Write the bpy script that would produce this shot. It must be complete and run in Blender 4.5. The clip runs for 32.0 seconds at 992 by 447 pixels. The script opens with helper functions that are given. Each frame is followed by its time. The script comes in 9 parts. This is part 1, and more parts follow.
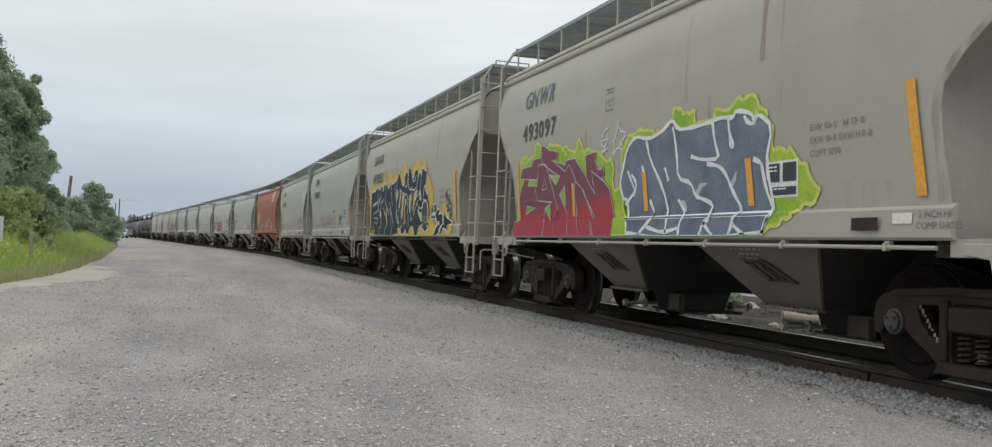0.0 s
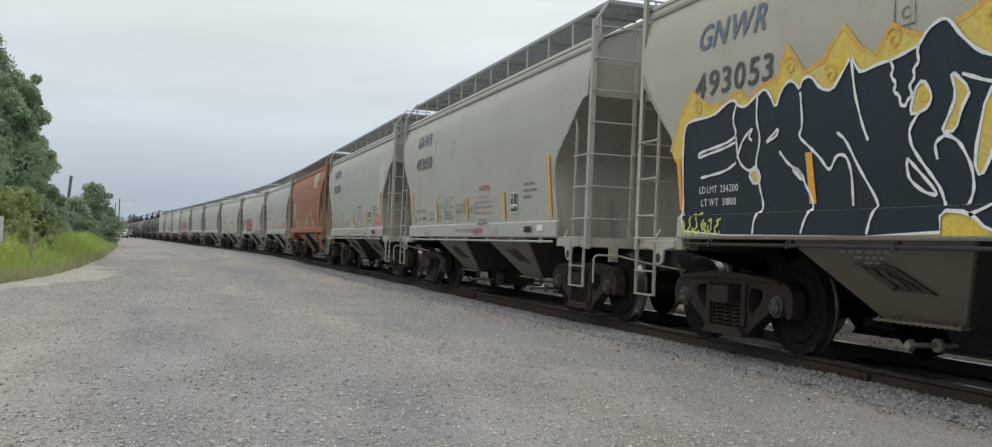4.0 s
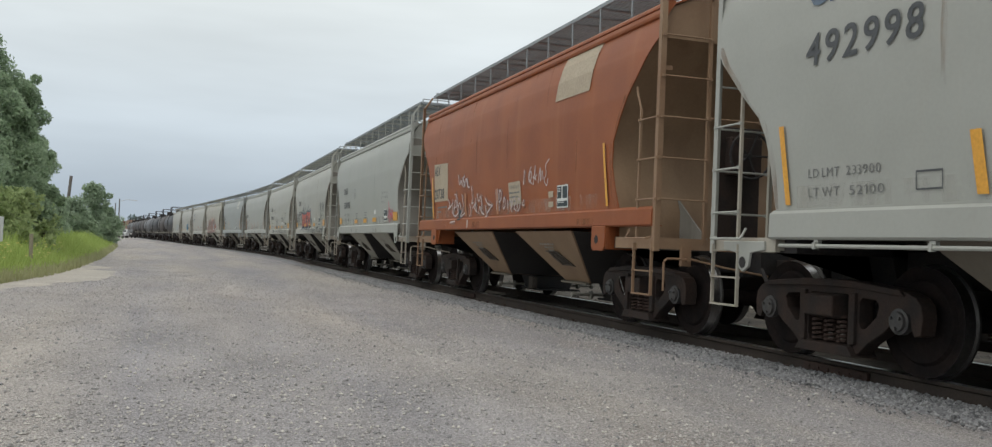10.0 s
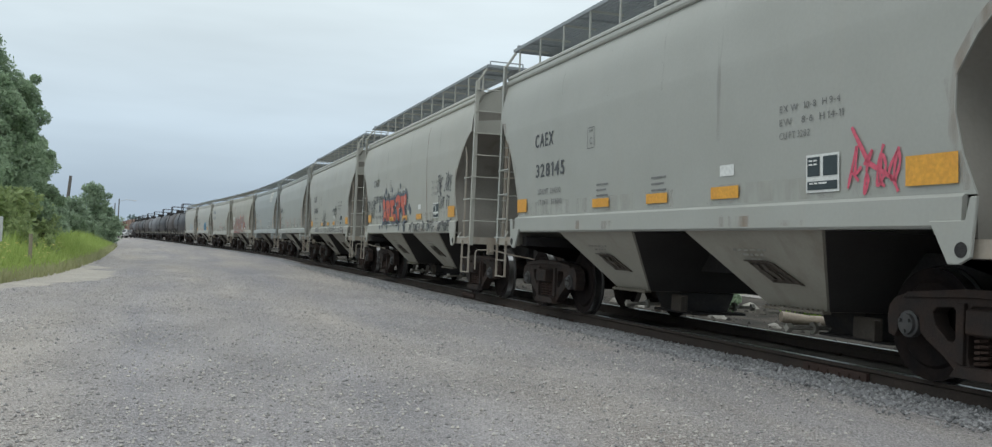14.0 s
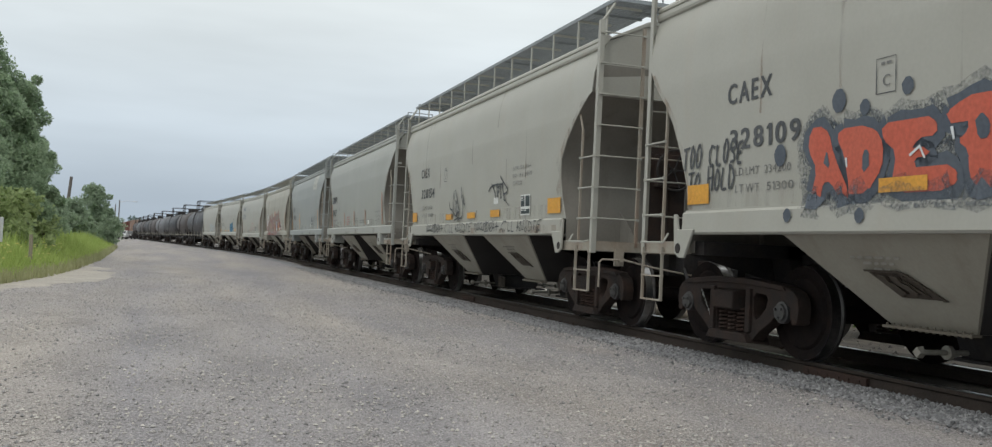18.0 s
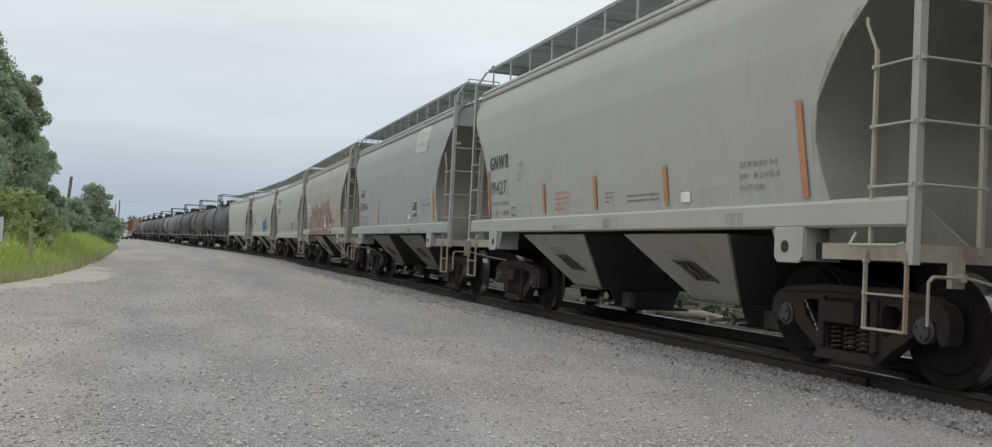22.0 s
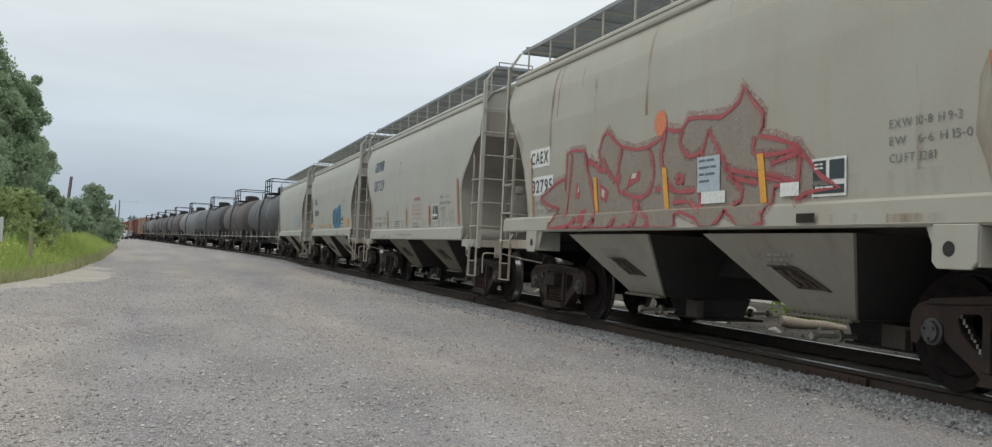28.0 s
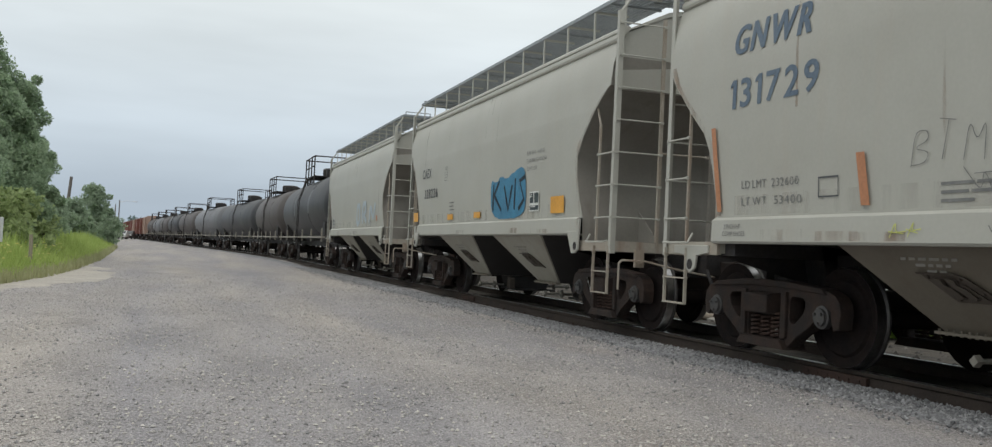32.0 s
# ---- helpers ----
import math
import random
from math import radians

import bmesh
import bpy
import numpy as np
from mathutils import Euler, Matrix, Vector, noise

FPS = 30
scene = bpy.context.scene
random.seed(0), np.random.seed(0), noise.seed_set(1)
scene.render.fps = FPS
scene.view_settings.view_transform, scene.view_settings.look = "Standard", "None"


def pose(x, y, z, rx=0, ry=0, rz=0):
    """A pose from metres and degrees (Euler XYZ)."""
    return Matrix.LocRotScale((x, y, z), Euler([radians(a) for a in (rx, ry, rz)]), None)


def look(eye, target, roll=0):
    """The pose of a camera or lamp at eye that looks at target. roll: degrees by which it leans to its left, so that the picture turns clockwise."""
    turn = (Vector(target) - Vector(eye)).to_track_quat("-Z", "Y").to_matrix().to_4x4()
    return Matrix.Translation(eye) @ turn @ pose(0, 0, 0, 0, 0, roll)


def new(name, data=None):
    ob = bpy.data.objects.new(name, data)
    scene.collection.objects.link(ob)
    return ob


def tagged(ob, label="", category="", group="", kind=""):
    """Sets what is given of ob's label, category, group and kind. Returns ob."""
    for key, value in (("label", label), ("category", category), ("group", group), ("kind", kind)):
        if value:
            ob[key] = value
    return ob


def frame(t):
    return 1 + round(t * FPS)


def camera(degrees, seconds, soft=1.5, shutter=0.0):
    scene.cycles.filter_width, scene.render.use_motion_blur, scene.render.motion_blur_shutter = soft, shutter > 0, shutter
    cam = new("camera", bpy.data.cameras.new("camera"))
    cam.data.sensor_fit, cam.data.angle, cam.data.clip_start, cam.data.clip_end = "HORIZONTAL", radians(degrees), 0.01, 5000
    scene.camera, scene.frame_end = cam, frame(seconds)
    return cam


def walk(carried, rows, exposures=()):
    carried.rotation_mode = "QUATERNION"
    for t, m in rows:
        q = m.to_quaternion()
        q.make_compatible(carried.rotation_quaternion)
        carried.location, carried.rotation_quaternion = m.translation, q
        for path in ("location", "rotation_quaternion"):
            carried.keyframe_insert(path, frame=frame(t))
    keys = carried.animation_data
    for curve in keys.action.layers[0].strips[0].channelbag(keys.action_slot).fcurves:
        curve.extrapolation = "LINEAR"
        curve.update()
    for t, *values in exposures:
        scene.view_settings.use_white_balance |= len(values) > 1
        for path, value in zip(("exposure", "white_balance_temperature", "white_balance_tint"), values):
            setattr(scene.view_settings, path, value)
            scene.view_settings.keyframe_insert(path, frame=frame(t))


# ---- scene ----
cam = camera(55.2, 32.0, soft=1.25)
EYE = Vector((0.0, 0.0, 0.911))


def aim(yaw, pitch, roll):
    """Camera pose from its turn to the right of the track, its tilt up and its lean, in radians."""
    way = Vector((math.sin(yaw) * math.cos(pitch), math.cos(yaw) * math.cos(pitch), math.sin(pitch)))
    return look(EYE, EYE + way, math.degrees(roll))


FIRST = aim(0.3187, 0.0263, 0.0427)
LAST = aim(0.3187, 0.0297, 0.0482)
walk(cam, [(0.0, FIRST), (13.5, FIRST), (14.6, aim(0.3210, 0.0280, 0.0460)), (15.5, aim(0.3237, 0.0297, 0.0482)),
           (16.0, aim(0.3205, 0.0297, 0.0482)), (16.6, aim(0.3192, 0.0297, 0.0482)), (17.4, LAST), (32.0, LAST)],
     exposures=[(0.0, 0.0, 6500, 10), (10.9, 0.0, 6500, 10), (11.5, 0.0, 6130, 7), (13.5, 0.0, 6020, 6), (15.2, 0.0, 6450, 10), (32.0, 0.0, 6450, 10)])

# ---- light: an overcast afternoon ----
world = bpy.data.worlds.new("overcast_sky")
scene.world = world
world.use_nodes = True
wn, wl = world.node_tree.nodes, world.node_tree.links
wn.clear()
w_out = wn.new("ShaderNodeOutputWorld")
w_bg = wn.new("ShaderNodeBackground")
w_sky = wn.new("ShaderNodeTexSky")
w_sky.sky_type, w_sky.sun_disc = "NISHITA", False
w_sky.sun_elevation, w_sky.sun_rotation = radians(48), radians(200)
w_co = wn.new("ShaderNodeTexCoord")
w_sep = wn.new("ShaderNodeSeparateXYZ")
w_ramp = wn.new("ShaderNodeValToRGB")
w_ramp.color_ramp.elements[0].position, w_ramp.color_ramp.elements[0].color = 0.0, (0.40, 0.475, 0.555, 1)
w_ramp.color_ramp.elements[1].position, w_ramp.color_ramp.elements[1].color = 1.0, (1.14, 1.16, 1.13, 1)
for at, col in ((0.04, (0.47, 0.55, 0.63, 1)), (0.11, (0.62, 0.70, 0.76, 1)), (0.24, (0.80, 0.86, 0.87, 1)), (0.42, (0.93, 0.97, 0.96, 1))):
    e = w_ramp.color_ramp.elements.new(at)
    e.color = col
w_map = wn.new("ShaderNodeMapping")
w_map.inputs["Scale"].default_value = (1.6, 1.6, 9.0)
w_noise = wn.new("ShaderNodeTexNoise")
w_noise.inputs["Scale"].default_value, w_noise.inputs["Detail"].default_value = 1.6, 4.0
w_rng = wn.new("ShaderNodeMapRange")
w_rng.inputs["From Min"].default_value, w_rng.inputs["From Max"].default_value = 0.3, 0.7
w_rng.inputs["To Min"].default_value, w_rng.inputs["To Max"].default_value = 0.9, 1.08
w_mul = wn.new("ShaderNodeMix")
w_mul.data_type, w_mul.blend_type = "RGBA", "MULTIPLY"
w_mul.inputs[0].default_value = 1.0
w_mix = wn.new("ShaderNodeMix")
w_mix.data_type = "RGBA"
w_mix.inputs[0].default_value = 0.985
w_scale = wn.new("ShaderNodeVectorMath")
w_scale.operation = "SCALE"
w_scale.inputs["Scale"].default_value = 10.0
wl.new(w_co.outputs["Generated"], w_sep.inputs[0])
wl.new(w_sep.outputs["Z"], w_ramp.inputs[0])
wl.new(w_co.outputs["Generated"], w_map.inputs[0])
wl.new(w_map.outputs[0], w_noise.inputs["Vector"])
wl.new(w_noise.outputs[0], w_rng.inputs[0])
wl.new(w_ramp.outputs[0], w_mul.inputs[6])
wl.new(w_rng.outputs[0], w_mul.inputs[7])
wl.new(w_mul.outputs[2], w_scale.inputs[0])
wl.new(w_sky.outputs[0], w_mix.inputs[6])
wl.new(w_scale.outputs[0], w_mix.inputs[7])
wl.new(w_mix.outputs[2], w_bg.inputs[0])
w_bg.inputs[1].default_value = 0.1
wl.new(w_bg.outputs[0], w_out.inputs[0])

sun = new("sun", bpy.data.lights.new("sun", "SUN"))
sun.data.energy, sun.data.angle, sun.data.color = 0.7, radians(35), (1.0, 0.97, 0.92)
sun.matrix_world = look((0, 0, 60), (22, 20, 0))


# ---- materials ----
def hue(c):
    return (c[0], c[1], c[2], 1.0)


def surface(name, base, other, rough=0.6, metal=0.0, big=1.3, small=30.0, streak=0.0, streak_col=(0.2, 0.12, 0.07),
            bump=0.15, bump_scale=60.0, spread=0.06, amount=0.6, alpha_noise=0.0):
    """Paint, metal, stone or earth: two colours mixed by coarse and fine noise, streaks that run down, a fine relief."""
    m = bpy.data.materials.new(name)
    m.use_nodes = True
    n, l = m.node_tree.nodes, m.node_tree.links
    b = n["Principled BSDF"]
    co = n.new("ShaderNodeTexCoord")
    info = n.new("ShaderNodeObjectInfo")
    shift = n.new("ShaderNodeVectorMath")
    shift.operation = "MULTIPLY_ADD"
    shift.inputs[1].default_value = (1, 1, 1)
    comb = n.new("ShaderNodeCombineXYZ")
    rs = n.new("ShaderNodeMath")
    rs.operation = "MULTIPLY"
    rs.inputs[1].default_value = 37.0
    l.new(info.outputs["Random"], rs.inputs[0])
    l.new(rs.outputs[0], comb.inputs[0])
    l.new(rs.outputs[0], comb.inputs[1])
    l.new(co.outputs["Object"], shift.inputs[0])
    l.new(comb.outputs[0], shift.inputs[2])
    n1 = n.new("ShaderNodeTexNoise")
    n1.inputs["Scale"].default_value, n1.inputs["Detail"].default_value = big, 5.0
    n2 = n.new("ShaderNodeTexNoise")
    n2.inputs["Scale"].default_value, n2.inputs["Detail"].default_value = small, 3.0
    for k in (n1, n2):
        l.new(shift.outputs[0], k.inputs["Vector"])
    r1 = n.new("ShaderNodeMapRange")
    r1.inputs["From Min"].default_value, r1.inputs["From Max"].default_value = 0.35, 0.7
    r1.inputs["To Max"].default_value = amount
    l.new(n1.outputs[0], r1.inputs[0])
    mx = n.new("ShaderNodeMix")
    mx.data_type = "RGBA"
    mx.inputs[6].default_value, mx.inputs[7].default_value = hue(base), hue(other)
    l.new(r1.outputs[0], mx.inputs[0])
    r2 = n.new("ShaderNodeMapRange")
    r2.inputs["From Min"].default_value, r2.inputs["From Max"].default_value = 0.3, 0.7
    r2.inputs["To Min"].default_value, r2.inputs["To Max"].default_value = 1 - spread * 2, 1 + spread * 2
    l.new(n2.outputs[0], r2.inputs[0])
    mul = n.new("ShaderNodeMix")
    mul.data_type, mul.blend_type = "RGBA", "MULTIPLY"
    mul.inputs[0].default_value = 1.0
    l.new(mx.outputs[2], mul.inputs[6])
    l.new(r2.outputs[0], mul.inputs[7])
    col = mul.outputs[2]
    if streak > 0:
        sm = n.new("ShaderNodeMapping")
        sm.inputs["Scale"].default_value = (2.5, 2.5, 0.22)
        l.new(shift.outputs[0], sm.inputs[0])
        n3 = n.new("ShaderNodeTexNoise")
        n3.inputs["Scale"].default_value, n3.inputs["Detail"].default_value = 1.6, 6.0
        l.new(sm.outputs[0], n3.inputs["Vector"])
        r3 = n.new("ShaderNodeMapRange")
        r3.inputs["From Min"].default_value, r3.inputs["From Max"].default_value = 0.55, 0.82
        r3.inputs["To Max"].default_value = streak
        l.new(n3.outputs[0], r3.inputs[0])
        ms = n.new("ShaderNodeMix")
        ms.data_type = "RGBA"
        ms.inputs[7].default_value = hue(streak_col)
        l.new(r3.outputs[0], ms.inputs[0])
        l.new(col, ms.inputs[6])
        col = ms.outputs[2]
    if alpha_noise > 0:
        na = n.new("ShaderNodeTexNoise")
        na.inputs["Scale"].default_value, na.inputs["Detail"].default_value = 38.0, 3.0
        l.new(co.outputs["Object"], na.inputs["Vector"])
        ra = n.new("ShaderNodeMapRange")
        ra.inputs["From Min"].default_value, ra.inputs["From Max"].default_value = 0.35, 0.68
        ra.inputs["To Max"].default_value = alpha_noise
        l.new(na.outputs[0], ra.inputs[0])
        l.new(ra.outputs[0], b.inputs["Alpha"])
    l.new(col, b.inputs["Base Color"])
    b.inputs["Roughness"].default_value, b.inputs["Metallic"].default_value = rough, metal
    b.inputs["Specular IOR Level"].default_value = 0.35
    if bump > 0:
        n4 = n.new("ShaderNodeTexNoise")
        n4.inputs["Scale"].default_value, n4.inputs["Detail"].default_value = bump_scale, 3.0
        l.new(co.outputs["Object"], n4.inputs["Vector"])
        bp = n.new("ShaderNodeBump")
        bp.inputs["Strength"].default_value, bp.inputs["Distance"].default_value = bump, 0.02
        l.new(n4.outputs[0], bp.inputs["Height"])
        l.new(bp.outputs[0], b.inputs["Normal"])
    return m


M_GREY_WARM = surface("grey_paint_warm", (0.382, 0.368, 0.319), (0.333, 0.316, 0.266), 0.45, streak=0.25, streak_col=(0.36, 0.28, 0.2), bump=0.03, bump_scale=1.5, spread=0.012)
M_GREY_COOL = surface("grey_paint_cool", (0.368, 0.373, 0.342), (0.324, 0.328, 0.297), 0.45, streak=0.18, streak_col=(0.37, 0.34, 0.29), bump=0.03, bump_scale=1.5, spread=0.012)
M_GREY_LIGHT = surface("grey_paint_light", (0.408, 0.404, 0.360), (0.364, 0.355, 0.311), 0.45, streak=0.22, streak_col=(0.4, 0.33, 0.26), bump=0.03, bump_scale=1.5, spread=0.012)
M_GREY_CREAM = surface("grey_paint_cream", (0.392, 0.382, 0.328), (0.341, 0.324, 0.270), 0.5, streak=0.35, streak_col=(0.40, 0.27, 0.17), bump=0.03, bump_scale=1.5, spread=0.012)
M_GREY_BLUE = surface("grey_paint_bluish", (0.333, 0.351, 0.342), (0.293, 0.311, 0.297), 0.5, streak=0.25, streak_col=(0.33, 0.31, 0.28), bump=0.03, bump_scale=1.5, spread=0.012)
M_ORANGE = surface("faded_orange_paint", (0.300, 0.088, 0.028), (0.200, 0.056, 0.022), 0.5, streak=0.55, streak_col=(0.35, 0.13, 0.052), bump=0.03, bump_scale=1.5, spread=0.02)
M_TANEND = surface("rusty_tan_paint", (0.28, 0.185, 0.115), (0.21, 0.115, 0.068), 0.6, big=1.5, streak=0.5, streak_col=(0.24, 0.11, 0.06), bump=0.04, bump_scale=3, spread=0.02)
M_DULL = surface("dusty_underframe_paint", (0.30, 0.285, 0.245), (0.2, 0.18, 0.15), 0.7, big=2.5, streak=0.4, streak_col=(0.16, 0.1, 0.06), bump=0.1)
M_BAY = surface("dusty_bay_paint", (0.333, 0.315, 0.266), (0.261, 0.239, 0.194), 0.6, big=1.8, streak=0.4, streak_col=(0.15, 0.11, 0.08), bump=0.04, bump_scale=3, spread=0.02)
# Brown grime on the bays, darkened further for the shade under the car.
M_BAYDARK = surface("dimmed_brown_bay_paint", (0.165, 0.145, 0.113), (0.120, 0.100, 0.075), 0.6, big=1.8, streak=0.4, streak_col=(0.12, 0.09, 0.065), bump=0.04, bump_scale=3, spread=0.02)
# The bay's end slopes face down: their shade is put into this near-black.
M_SLOPE = surface("shade_dark_bay_slope", (0.062, 0.058, 0.056), (0.040, 0.037, 0.036), 0.7, big=1.2, streak=0.4, streak_col=(0.06, 0.05, 0.045), bump=0.04, bump_scale=3, spread=0.02)
M_ENDDUST = surface("dusty_end_paint", (0.345, 0.330, 0.282), (0.265, 0.240, 0.195), 0.55, big=1.0, streak=0.45, streak_col=(0.19, 0.15, 0.11), bump=0.04, bump_scale=3, spread=0.02)
M_BAYTAN = surface("rusty_tan_bay_paint", (0.29, 0.195, 0.12), (0.20, 0.125, 0.075), 0.65, big=1.8, streak=0.4, streak_col=(0.12, 0.06, 0.035), bump=0.04, bump_scale=3, spread=0.02)
M_CAP = surface("worn_bearing_cap", (0.068, 0.068, 0.068), (0.116, 0.105, 0.099), 0.55, 0.4, big=9, bump=0.1)
M_GRATE = surface("galvanised_grating", (0.30, 0.32, 0.33), (0.22, 0.24, 0.25), 0.5, 0.6, big=4, bump=0.05)
M_IRON = surface("rusty_cast_iron", (0.036, 0.031, 0.029), (0.072, 0.045, 0.035), 0.7, 0.2, big=5, small=50, bump=0.3, bump_scale=90)
M_RUSTED = surface("rust_stained_grey_paint", (0.36, 0.335, 0.285), (0.27, 0.20, 0.145), 0.6, big=2.2, streak=0.75, streak_col=(0.19, 0.085, 0.045), bump=0.05, bump_scale=8, spread=0.03)
M_WORN = surface("worn_grey_fittings", (0.38, 0.355, 0.30), (0.31, 0.27, 0.215), 0.6, big=2.2, streak=0.4, streak_col=(0.24, 0.14, 0.085), bump=0.05, bump_scale=8, spread=0.03)
M_BLACKIRON = surface("oily_black_iron", (0.044, 0.043, 0.044), (0.072, 0.061, 0.055), 0.6, 0.2, big=5, bump=0.2)
M_WHEEL = surface("worn_wheel_steel", (0.015, 0.013, 0.013), (0.030, 0.021, 0.018), 0.85, 0.0, big=6, bump=0.15)
M_TREAD = surface("polished_steel_tread", (0.42, 0.42, 0.42), (0.30, 0.30, 0.30), 0.28, 1.0, big=8, bump=0.03)
M_FLANGE = surface("worn_flange_steel", (0.072, 0.069, 0.066), (0.042, 0.036, 0.033), 0.45, 0.7, big=8, bump=0.05)
# Soot streaks; the base is also darkened for the shade in the car ends.
M_ENDDIRT = surface("sooty_shaded_end_paint", (0.251, 0.237, 0.209), (0.186, 0.172, 0.149), 0.65, big=1.4, streak=0.5, streak_col=(0.10, 0.07, 0.05), bump=0.04, bump_scale=3, spread=0.02)
M_RAIL = surface("rusty_rail_side", (0.052, 0.043, 0.038), (0.075, 0.058, 0.048), 0.8, 0.2, big=3, small=40, bump=0.25)
M_RUSTBAR = surface("bright_rust_iron", (0.050, 0.032, 0.026), (0.070, 0.040, 0.030), 0.85, 0.1, big=6, bump=0.3)
M_TIE = surface("weathered_tie_wood", (0.075, 0.06, 0.05), (0.12, 0.10, 0.085), 0.9, big=3, bump=0.5, bump_scale=30)
M_TANKBLACK = surface("black_tank_paint", (0.035, 0.037, 0.042), (0.07, 0.07, 0.072), 0.5, big=0.8, streak=0.35, streak_col=(0.11, 0.10, 0.10), bump=0.04)
M_TANKGREY = surface("sooty_grey_tank_paint", (0.15, 0.155, 0.165), (0.10, 0.10, 0.105), 0.5, big=0.8, streak=0.45, streak_col=(0.07, 0.06, 0.06), bump=0.04)
M_TANKBROWN = surface("brownish_black_tank_paint", (0.085, 0.075, 0.072), (0.055, 0.05, 0.05), 0.55, big=0.8, streak=0.3, streak_col=(0.15, 0.13, 0.12), bump=0.04)
M_BOXRED = surface("boxcar_red_paint", (0.20, 0.075, 0.055), (0.15, 0.06, 0.05), 0.65, streak=0.3, streak_col=(0.10, 0.06, 0.05), bump=0.05)
M_BOXTAN = surface("boxcar_tan_paint", (0.34, 0.24, 0.19), (0.28, 0.19, 0.15), 0.65, streak=0.3, streak_col=(0.2, 0.12, 0.1), bump=0.05)
M_CHAR = surface("charcoal_lettering", (0.07, 0.075, 0.08), (0.11, 0.115, 0.12), 0.6, bump=0.0)
M_FAINT = surface("worn_grey_lettering", (0.15, 0.152, 0.15), (0.22, 0.22, 0.21), 0.6, big=8, amount=1.0, bump=0.0)
M_REPAINT = surface("fresh_pale_paint", (0.49, 0.49, 0.445), (0.45, 0.45, 0.405), 0.5, bump=0.0)
M_GATE = surface("oily_gate_steel", (0.085, 0.070, 0.056), (0.055, 0.042, 0.034), 0.6, big=4, bump=0.1)
M_FRAMEINK = surface("worn_white_stencil", (0.26, 0.26, 0.25), (0.07, 0.065, 0.06), 0.7, big=14, amount=1.0, bump=0.0)
M_SLATE = surface("faded_blue_grey_lettering", (0.10, 0.14, 0.19), (0.16, 0.20, 0.24), 0.6, bump=0.0)
M_REDINK = surface("faded_red_lettering", (0.48, 0.17, 0.15), (0.5, 0.27, 0.24), 0.6, bump=0.0)
M_WHITEINK = surface("white_spray_paint", (0.72, 0.74, 0.74), (0.6, 0.63, 0.64), 0.6, bump=0.0)
M_AMBER = surface("amber_reflector_tape", (0.72, 0.36, 0.05), (0.62, 0.29, 0.05), 0.4, big=4, bump=0.0)
M_CONSP = surface("dull_orange_tape", (0.45, 0.205, 0.105), (0.38, 0.165, 0.08), 0.5, big=4, bump=0.0)
M_DECALBLACK = surface("black_stencil_panel", (0.035, 0.05, 0.055), (0.05, 0.065, 0.07), 0.5, bump=0.0)
M_DECALWHITE = surface("white_sticker", (0.72, 0.73, 0.70), (0.62, 0.63, 0.6), 0.55, bump=0.0)
M_SPRED = surface("red_spray_paint", (0.38, 0.045, 0.065), (0.30, 0.035, 0.055), 0.5, big=2.2, bump=0.0)
M_SPWINE = surface("wine_spray_paint", (0.20, 0.055, 0.085), (0.16, 0.05, 0.075), 0.5, big=3, bump=0.0)
M_SPCRIMSON = surface("crimson_spray_paint", (0.28, 0.05, 0.075), (0.24, 0.045, 0.07), 0.5, big=3, bump=0.0)
M_SPGREEN = surface("lime_spray_paint", (0.22, 0.40, 0.03), (0.40, 0.50, 0.06), 0.5, big=2.6, amount=1.0, bump=0.0)
M_SPBLUE = surface("blue_grey_spray_paint", (0.165, 0.20, 0.26), (0.10, 0.13, 0.18), 0.5, big=3.5, amount=1.0, bump=0.0)
M_SPNAVY = surface("dark_navy_spray_paint", (0.007, 0.018, 0.028), (0.011, 0.024, 0.036), 0.6, big=3, bump=0.0)
M_SPYELLOW = surface("lemon_yellow_spray_paint", (0.64, 0.46, 0.06), (0.56, 0.45, 0.15), 0.5, big=3, amount=1.0, bump=0.0)
M_SPGOLD = surface("soft_orange_spray_paint", (0.60, 0.33, 0.07), (0.58, 0.40, 0.10), 0.5, big=3, amount=1.0, bump=0.0)
M_SPOLIVE = surface("black_green_spray_paint", (0.02, 0.027, 0.024), (0.028, 0.034, 0.028), 0.45, big=3, bump=0.0)
M_SPORANGE = surface("coral_orange_spray_paint", (0.62, 0.19, 0.09), (0.60, 0.23, 0.11), 0.5, bump=0.0)
M_SPTAN = surface("brown_grey_spray_paint", (0.240, 0.204, 0.168), (0.280, 0.248, 0.208), 0.5, big=3, bump=0.0)
M_SPMAROON = surface("maroon_spray_paint", (0.36, 0.07, 0.08), (0.40, 0.12, 0.12), 0.5, big=3, bump=0.0)
M_SPCORAL = surface("coral_red_spray_paint", (0.55, 0.11, 0.065), (0.5, 0.14, 0.09), 0.5, bump=0.0)
M_SPDARK = surface("dark_grey_spray_paint", (0.075, 0.09, 0.115), (0.13, 0.15, 0.17), 0.5, bump=0.0)
M_SPAZURE = surface("azure_spray_paint", (0.05, 0.22, 0.36), (0.03, 0.13, 0.22), 0.5, big=3, bump=0.0)
M_SPPALE = surface("faint_blue_spray_paint", (0.40, 0.47, 0.52), (0.45, 0.5, 0.52), 0.5, bump=0.0)
M_SOFTDARK = surface("dark_grey_overspray", (0.10, 0.12, 0.145), (0.15, 0.17, 0.19), 0.55, big=3, bump=0.0, alpha_noise=0.45)
M_SOFTWHITE = surface("thin_white_overspray", (0.52, 0.43, 0.41), (0.45, 0.33, 0.30), 0.6, big=3, bump=0.0, alpha_noise=0.55)
M_CHALK = surface("faded_white_spray_paint", (0.55, 0.47, 0.45), (0.46, 0.36, 0.33), 0.6, big=4, bump=0.0)
